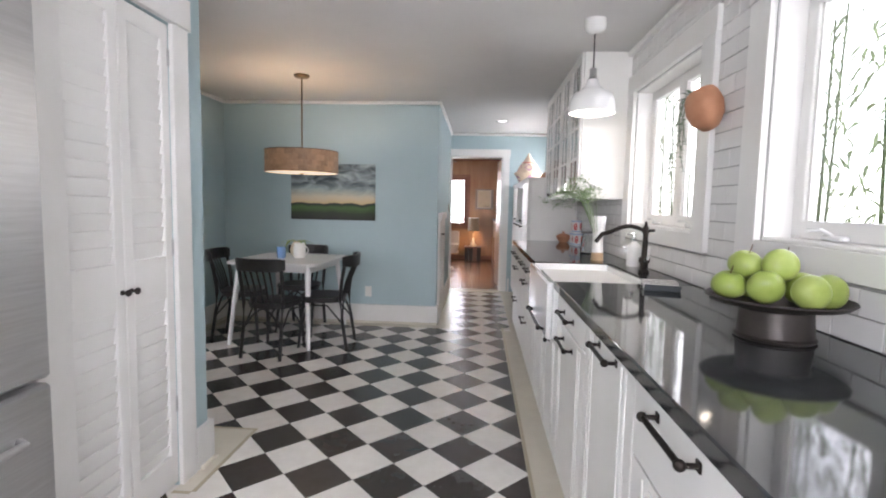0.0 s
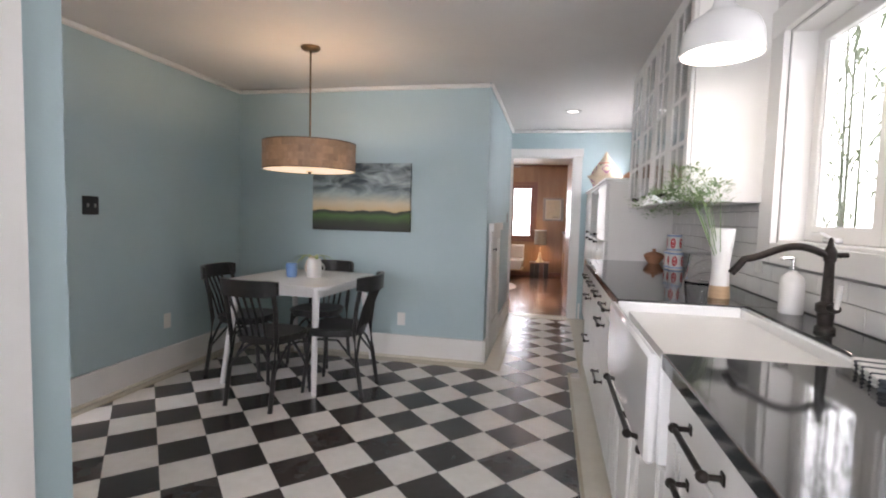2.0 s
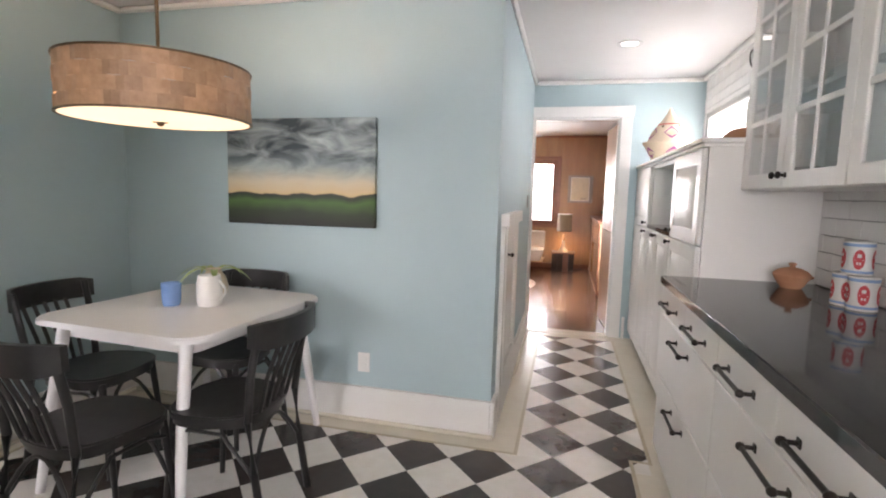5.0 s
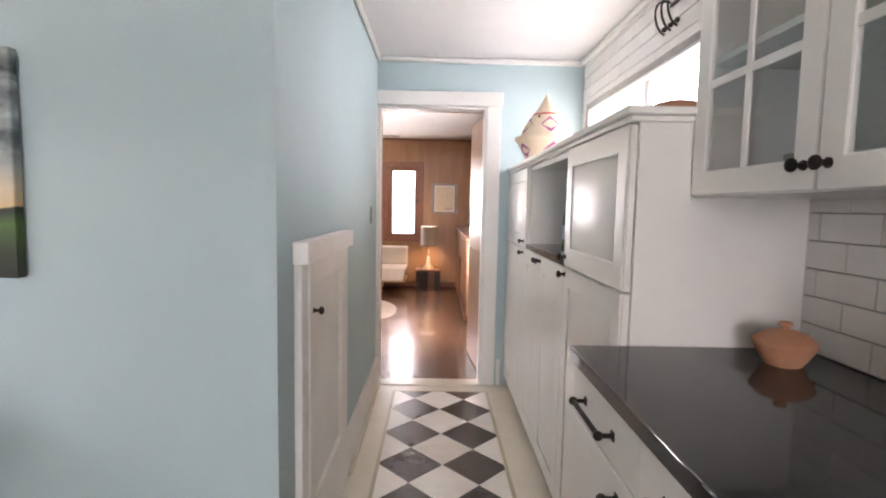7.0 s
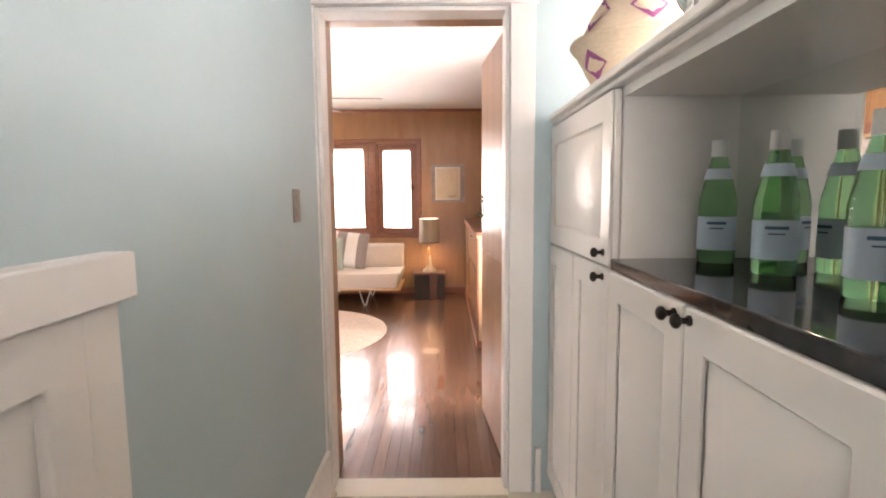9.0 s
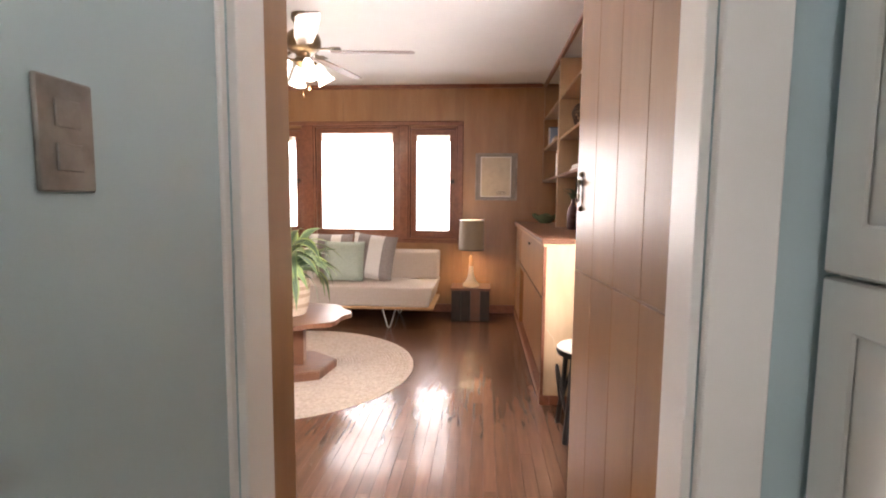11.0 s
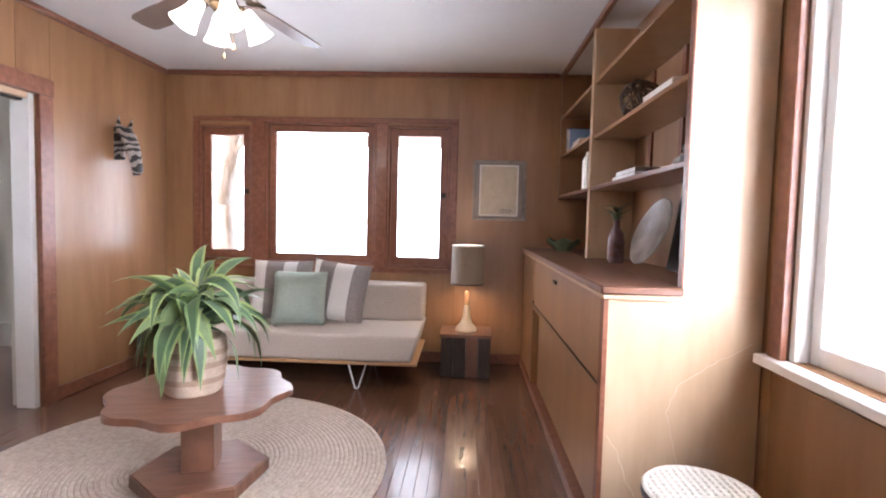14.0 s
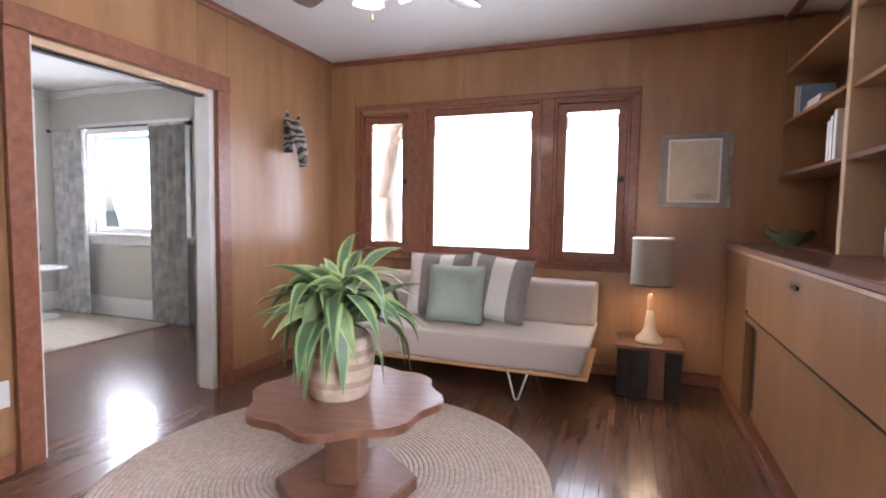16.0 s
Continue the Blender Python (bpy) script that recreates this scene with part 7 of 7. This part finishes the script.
part("vase", lt([(0.0, 0.0), (0.04, 0.0), (0.05, 0.03), (0.045, 0.09), (0.05, 0.10), (0.0, 0.02)], 20, cap=False), CLEAR, fv)
bm = bmesh.new()
for k in range(24):
    a = rng.uniform(0, 6.28)
    leaf_blade(bm, (0, 0, 0.08), (math.cos(a), math.sin(a), rng.uniform(0.3, 1.4)), (0, 0, 1), rng.uniform(0.12, 0.2), 0.05, 0.3, 4)
part("leaves", bm, LEAF, fv)
bm = bmesh.new()
for k in range(7):
    a = rng.uniform(0, 6.28)
    for q in range(7):
        leaf_blade(bm, (0.07 * math.cos(a) - 0.06, 0.07 * math.sin(a), 0.19 + 0.02 * k % 0.06), (math.cos(q * 0.9), math.sin(q * 0.9), 0.7), (0, 0, 1), 0.05, 0.035, 0.1, 3)
part("flowers", bm, PINK, fv, "coral petals")
solo("living_rug", prism(rounded(1.75, 1.45, 0.02), 0.0, 0.012, 0.004), RUG_T, "tan woven rug with a dark bound edge", "rug", at=(-5.27, 11.28, -0.001))
outlet("wall_switch", (-3.95, FY - 0.0005, 1.18), (0, -1), "small pale switch plate on the beige wall", PAPER)

# ---- dining room seen through the kitchen doorway ----
wbk = thing("wall_basket", (-6.595, 5.66, 1.55), "round dark woven basket hung on the wall", "basket")
prof = []
for k in range(24):
    r = 0.255 * (1 - k / 24)
    prof.append((r, 0.035 + (0.01 if k % 2 else 0) - 0.03 * (1 - k / 24)))
for nm, r0, r1, m in (("rim", 0, 9, WOVEN_D), ("ring", 9, 14, STONE_P), ("ring", 14, 18, BASKET), ("centre", 18, 24, WOVEN_D)):
    bm = lt(prof[r0:r1 + 1], 40, cap=False)
    bmesh.ops.transform(bm, matrix=Matrix.Rotation(radians(90), 4, "Y"), verts=bm.verts[:])
    part(nm, bm, m, wbk)
ch2 = thing("chandelier", (-4.35, 4.42, 2.42), "dark iron chandelier with clear glass globe lights", "chandelier")
part("canopy", lt([(0.06, 0.0), (0.06, -0.015), (0.02, -0.03), (0.0, -0.03)], 24), IRON, ch2)
part("rod", tb([(0, 0, -0.02), (0, 0, -0.25)], 0.005, 8), IRON, ch2)
part("column", lt([(0.0, -0.22), (0.028, -0.23), (0.022, -0.30), (0.022, -0.50), (0.03, -0.56), (0.0, -0.60)], 20), IRON, ch2)
for k in range(5):
    a = radians(20 + 72 * k)
    part("arm", tb(curve_pts(lambda t: (math.cos(a) * 0.30 * t, math.sin(a) * 0.30 * t, -0.52 - 0.10 * math.sin(math.pi * t * 0.9)), 8), 0.008, 8), IRON, ch2)
    g = lt([(0.02, -0.53), (0.055, -0.50), (0.07, -0.46), (0.055, -0.42), (0.04, -0.41)], 18, at=(0.30 * math.cos(a), 0.30 * math.sin(a), 0), cap=False)
    part("globe", g, CLEAR, ch2, "clear glass globe")
    part("bulb", lt([(0.0, -0.50), (0.02, -0.48), (0.022, -0.46), (0.0, -0.43)], 12, at=(0.30 * math.cos(a), 0.30 * math.sin(a), 0)), BULB, ch2)
dt = thing("glass_dining_table", (-4.55, 4.55, 0.0), "wooden dining table with a glass top", "table")
part("top", prism(rounded(1.5, 1.0, 0.05), 0.735, 0.75, 0.003), CLEAR, dt)
for q in ((-0.70, 0.70, -0.46, -0.43), (-0.70, 0.70, 0.43, 0.46), (-0.72, -0.69, -0.43, 0.43), (0.69, 0.72, -0.43, 0.43)):
    part("rail", bx(q[0], q[1], q[2], q[3], 0.66, 0.734, bev=0.003), BLOND, dt)
for sx in (-1, 1):
    for sy in (-1, 1):
        part("leg", tb([(sx * 0.66, sy * 0.41, 0.73), (sx * 0.70, sy * 0.45, 0.0)], 0.025, 10, 0.017), BLOND, dt)
dc = thing("wooden_chair", (-3.75, 4.20, 0.0), "blond wooden dining chair with a pale woven seat", "chair", "chairs in the dining room", rz=70)
part("seat", prism(rounded(0.44, 0.42, 0.05), 0.43, 0.455, 0.006), CANE, dc)
for sx in (-1, 1):
    part("front_leg", tb([(sx * 0.19, 0.18, 0.44), (sx * 0.21, 0.20, 0.0)], 0.017, 10, 0.013), BLOND, dc)
    part("back_leg", tb([(sx * 0.20, -0.22, 0.0), (sx * 0.18, -0.19, 0.45), (sx * 0.20, -0.21, 0.76)], 0.017, 10), BLOND, dc)
part("back_rail", tb(curve_pts(lambda t: (-0.24 + 0.48 * t, -0.10 - 0.15 * math.sin(math.pi * t), 0.76), 12), 0.018, 8), BLOND, dc)
copy_thing(dc, pose(-4.45, 3.85, 0, 0, 0, 5))
copy_thing(dc, pose(-5.2, 5.2, 0, 0, 0, 200))
cst = thing("cake_stand", (-4.75, 4.75, 0.75), "clear scalloped glass pedestal bowl on the table", "bowl")
part("bowl", lt([(0.0, 0.0), (0.10, 0.004), (0.03, 0.05), (0.025, 0.16), (0.05, 0.20), (0.17, 0.25), (0.22, 0.33), (0.215, 0.33), (0.16, 0.26), (0.0, 0.215)], 32, cap=False), PLASTER, cst)
pv = thing("coral_flowers", (-4.15, 4.45, 0.75), "small bunch of coral flowers in a glass", "flowers")
part("glass", lt([(0.0, 0.0), (0.03, 0.0), (0.035, 0.09), (0.0, 0.03)], 16, cap=False), CLEAR, pv)
bm = bmesh.new()
for k in range(60):
    a, e = rng.uniform(0, 6.28), rng.uniform(0, 1.5)
    leaf_blade(bm, (0.04 * math.cos(a) * math.cos(e), 0.04 * math.sin(a) * math.cos(e), 0.11 + 0.04 * math.sin(e)), (math.cos(a) * math.cos(e), math.sin(a) * math.cos(e), math.sin(e)), (0, 0, 1), 0.045, 0.03, 0.15, 3)
part("petals", bm, PINK, pv)
solo("dining_rug", prism(rounded(2.6, 2.0, 0.02), 0.0, 0.01, 0.003), PINK_RUG, "faded rose patterned rug under the dining table", "rug", at=(-4.7, 4.5, -0.004))

# ---- outside the windows ----
tr = thing("tree", (-2.55, 13.15, -0.5), "grey-barked tree trunk outside the narrow window", "tree")
bm = bmesh.new()
tube(bm, [(0.05, 0, 0), (0.0, 0.0, 0.8), (-0.03, 0.02, 1.8), (0.02, 0.0, 2.6), (0.05, 0, 3.4)], 0.16, 16, 0.11)
for v in bm.verts:
    v.co += Vector((1, 1, 0)) * 0.035 * noise.noise(v.co * 5)
part("trunk", bm, BARK, tr)
for k in range(5):
    a = k * 1.3
    part("limb", tb([(0.02, 0, 2.3 + 0.2 * k), (0.4 * math.cos(a), 0.2 * math.sin(a), 2.8 + 0.2 * k), (0.9 * math.cos(a), 0.3 * math.sin(a), 3.2 + 0.2 * k)], 0.05, 8, 0.015), BARK, tr)
bm = bmesh.new()
for k in range(320):
    a = rng.uniform(0, 6.28)
    r = rng.uniform(0.1, 1.1)
    leaf_blade(bm, (r * math.cos(a), 0.3 * r * math.sin(a), 3.0 + rng.uniform(-0.4, 1.3)), (rng.uniform(-1, 1), rng.uniform(-1, 1), rng.uniform(-1, 0.4)), (0, 0, 1), 0.10, 0.05, 0.2, 2)
part("crown", bm, LEAF, tr)
pb = thing("porch_beam", (-1.3, 13.35, 2.02), "white painted porch beam outside the den windows", "beam")
part("beam", bx(-2.0, 2.0, -0.05, 0.05, -0.06, 0.06, bev=0.004), WHITE, pb)
part("rafter", bx(-0.95, -0.88, -1.0, 0.0, 0.06, 0.14, bev=0.003), WHITE, pb)
part("rafter", bx(0.78, 0.85, -1.0, 0.0, 0.06, 0.14, bev=0.003), WHITE, pb)
for sx in (-1.95, 1.95):
    part("post", bx(sx - 0.05, sx + 0.05, -0.05, 0.05, -2.52, -0.061, bev=0.004), WHITE, pb)


def bamboo(at, seed, leaves):
    rg = random.Random(seed)
    b = thing("bamboo_clump", at, "light green bamboo clump outside the kitchen window", "bamboo", "bamboo behind the kitchen windows")
    for k in range(7):
        x, y = rg.uniform(-0.25, 0.25), rg.uniform(-0.6, 0.6)
        lean = rg.uniform(-0.2, 0.2)
        h = rg.uniform(2.6, 3.3)
        cane = part("cane", tb([(x, y, 0), (x + 0.02, y + lean * 0.5, h * 0.5), (x, y + lean, h)], 0.014, 8, 0.006), BAMBOO, b)
        bm = bmesh.new()
        for q in range(leaves):
            t = rg.uniform(0.35, 1.0)
            p = (x + rg.uniform(-0.12, 0.12), y + lean * t + rg.uniform(-0.35, 0.35), h * t)
            a = rg.uniform(0, 6.28)
            leaf_blade(bm, p, (0.4 * math.cos(a), math.sin(a), rg.uniform(-1.0, 0.25)), (0, 0, 1), rg.uniform(0.10, 0.2), rg.uniform(0.012, 0.024), 0.25, 3)
        part("foliage", bm, BAMBOO, cane)


bamboo((1.95, 1.25, -0.5), 3, 150)
bamboo((2.35, 1.9, -0.5), 13, 170)
bamboo((2.05, 2.3, -0.5), 5, 130)
bamboo((2.05, 3.5, -0.5), 7, 140)
bamboo((2.4, 4.3, -0.5), 17, 170)
bamboo((2.05, 5.0, -0.5), 11, 110)

# ---- pieces of floors and walls ----
# half-diagonals of a floor tile, along and across the passage
EX, EY = Vector((0.1685, -0.0076)), Vector((-0.0029, 0.1771))
ORIGIN = Vector((0.1511, 7.1295))


def clip(poly, x0, x1, y0, y1):
    for axis, val, keep in ((0, x0, 1), (0, x1, -1), (1, y0, 1), (1, y1, -1)):
        out = []
        for i in range(len(poly)):
            p, q = poly[i - 1], poly[i]
            a, b = (p[axis] - val) * keep, (q[axis] - val) * keep
            if a >= 0:
                out.append(p)
            if (a < 0) != (b < 0):
                t = a / (a - b)
                out.append((p[0] + (q[0] - p[0]) * t, p[1] + (q[1] - p[1]) * t))
        poly = out
        if len(poly) < 3:
            return []
    return poly


tiled = holder("floor_tiles", "black and white vinyl tiles laid diagonally")
g = 0.996
diamond = [tuple(v * g) for v in (EX, EY, -EX, -EY)]
REACH = 0.18
full = {}
for nm, m in (("black_tile", TILE_B), ("white_tile", TILE_W)):
    full[nm] = mesh_of(nm, prism(diamond, -0.003, 0.0), m, smooth=False)
rest = {"black_tile": bmesh.new(), "white_tile": bmesh.new()}
RECTS = ((-2.545, 0.385, -1.55, 5.155), (-0.16, 0.478, 5.155, 7.44))
count = 0
for i in range(-18, 6):
    for j in range(-52, 5):
        if (i + j) % 2 == 0:
            continue
        nm = "black_tile" if i % 2 else "white_tile"
        cx, cy = ORIGIN + i * EX + j * EY
        if cx < -1.30 and cy < 2.45:
            continue
        for r in RECTS:
            poly = clip([(cx + a, cy + b) for a, b in diamond], *r)
            if len(poly) < 3:
                continue
            if cy < 1.0 or count > 298 and cy < 2.2:
                base_i = [rest[nm].verts.new((x, y, -0.0002)) for x, y in poly]
                rest[nm].faces.new(base_i)
                continue
            whole = r[0] <= cx - REACH and cx + REACH <= r[1] and r[2] <= cy - REACH and cy + REACH <= r[3]
            if whole:
                t = new(nm, full[nm])
                t.location = (cx, cy, 0)
            else:
                loc = [(x - cx, y - cy) for x, y in poly]
                area = abs(sum(loc[k - 1][0] * loc[k][1] - loc[k][0] * loc[k - 1][1] for k in range(len(loc)))) / 2
                if area < 2e-5:
                    continue
                t = new(nm, mesh_of(nm, prism(loc, -0.003, 0.0), TILE_B if nm == "black_tile" else TILE_W, smooth=False))
                t.location = (cx, cy, 0)
            t.parent = tiled
            count += 1
for nm, m in (("black_tile", TILE_B), ("white_tile", TILE_W)):
    o = part(nm + "_rest", rest[nm], m, tiled, smooth=False)
    tagged(o, kind="stuff")
ts = bmesh.new()
for q in ((-2.565, -2.547, 2.72, 5.175), (-2.547, -0.180, 5.157, 5.175), (-0.180, -0.162, 5.157, 7.460), (-0.162, 0.480, 7.442, 7.460), (0.480, 0.498, 5.27, 7.460), (0.387, 0.498, 5.252, 5.27), (0.387, 0.405, -1.5, 5.252)):
    box(ts, q[0], q[1], q[2], q[3], -0.004, 0.0005)
structure("floor_border_strip", ts, TAN, "thin tan inlaid border strip")
# cream pad at the pantry corner
structure("floor_pantry_pad", prism([(-1.208, 2.0), (-1.125, 2.03), (-1.125, 2.645), (-1.9, 2.645), (-1.9, 2.347), (-1.208, 2.347)], -0.003, 0.0008), CREAM, "cream vinyl border at the pantry corner")
ts = bmesh.new()
for q in ((-1.125, -1.105, 2.03, 2.665), (-1.9, -1.125, 2.645, 2.665), (-1.208, -1.125, 2.01, 2.03)):
    box(ts, q[0], q[1], q[2], q[3], -0.004, 0.0016)
structure("floor_pantry_strip", ts, TAN, "thin tan inlaid border strip")

# glazed tiles on the window wall
TH, TW = 0.076, 0.19
walltiles = holder("wall_tiles", "glossy white rectangular tiles in running bond")
whole_tile = mesh_of("tile", bx(-0.010, 0.0, -TW / 2 + 0.0016, TW / 2 - 0.0016, -TH / 2 + 0.0016, TH / 2 - 0.0016, bev=0.0015), SUBWAY)
HOLES = ((0.72, 2.05, 1.095, 2.20), (2.30, 3.63, 1.09, 2.20), (5.72, 7.53, 1.0, 2.04))
far_tiles = bmesh.new()
n_t = 0
row = 0
z = 0.942
while z < 2.34:
    y = -1.55 + (TW / 2 if row % 2 else 0)
    zt2 = min(z + TH, 2.345)
    while y < 7.56:
        segs_ = [(y, y + TW, z, zt2)]
        for h in HOLES:
            nxt = []
            for a, b, lo, hi in segs_:
                if b <= h[0] or a >= h[1] or hi <= h[2] or lo >= h[3]:
                    nxt.append((a, b, lo, hi))
                    continue
                if a < h[0]:
                    nxt.append((a, h[0], lo, hi))
                if b > h[1]:
                    nxt.append((h[1], b, lo, hi))
                if lo < h[2]:
                    nxt.append((max(a, h[0]), min(b, h[1]), lo, h[2]))
                if hi > h[3]:
                    nxt.append((max(a, h[0]), min(b, h[1]), h[3], hi))
            segs_ = nxt
        for a, b, lo, hi in segs_:
            if b > 7.58:
                b = 7.58
            if b - a < 0.012 or hi - lo < 0.012:
                continue
            if a < 5.335 < b and lo < 1.56:
                b = 5.335
            hidden = (a >= 5.334 and hi < 1.59) or (a > 3.60 and b < 5.335 and lo > 1.40) or b - a < 0.012
            if hidden:
                continue
            if a < 1.0 or n_t > 298:
                box(far_tiles, 1.140, 1.150, a + 0.0016, b - 0.0016, lo + 0.0016, hi - 0.0016)
                continue
            if abs(b - a - TW) < 1e-6 and abs(hi - lo - TH) < 1e-6:
                t = new("tile", whole_tile)
            else:
                w, hh = (b - a) / 2 - 0.0016, (hi - lo) / 2 - 0.0016
                t = new("tile", mesh_of("tile", bx(-0.010, 0.0, -w, w, -hh, hh, bev=0.0015), SUBWAY))
            t.location = (1.1495, (a + b) / 2, (lo + hi) / 2)
            t.parent = walltiles
            n_t += 1
        y += TW
    z += TH
    row += 1
tagged(part("tile_rest", far_tiles, SUBWAY, walltiles), kind="stuff")

# floor boards of the den
boards = holder("floor_boards", "polished brown oak strip floor")
rg = random.Random(2)
bw_ = 0.0575
x = -2.575
n_b = 0
fast = bmesh.new()
while x < 0.998:
    y = 7.705
    w = min(bw_, 0.998 - x)
    first = True
    while y < FY:
        ln = rg.uniform(0.5, 1.6) if first else rg.uniform(1.2, 2.6)
        first = False
        e = min(FY, y + ln)
        if x > -2.2 and n_b < 298 and x < 0.9:
            t = new("board", mesh_of("board", bx(-w / 2 + 0.0004, w / 2 - 0.0004, -(e - y) / 2 + 0.0004, (e - y) / 2 - 0.0004, -0.012, 0.0, bev=0.0006), PLANK))
            t.location = (x + w / 2, (y + e) / 2, 0)
            t.parent = boards
            n_b += 1
        else:
            box(fast, x + 0.0006, x + w - 0.0006, y + 0.0005, e - 0.0005, -0.012, 0.0)
        y = e
    x += bw_
x = -6.22
while x < -2.60:
    w = min(bw_, -2.576 - x)
    y = 7.72 + rg.uniform(-0.5, 0)
    while y < FY:
        e = min(FY, y + rg.uniform(1.0, 2.4))
        if x < -2.70 or (9.8 < y and e < 10.83):
            box(fast, x + 0.0006, x + w - 0.0006, max(y, 7.72) + 0.0005, e - 0.0005, -0.012, 0.0)
        y = e
    x += bw_
box(fast, -2.70, -2.5755, 9.81, 10.82, -0.012, -0.0005)
tagged(part("board_rest", fast, PLANK, boards, smooth=False), kind="stuff")
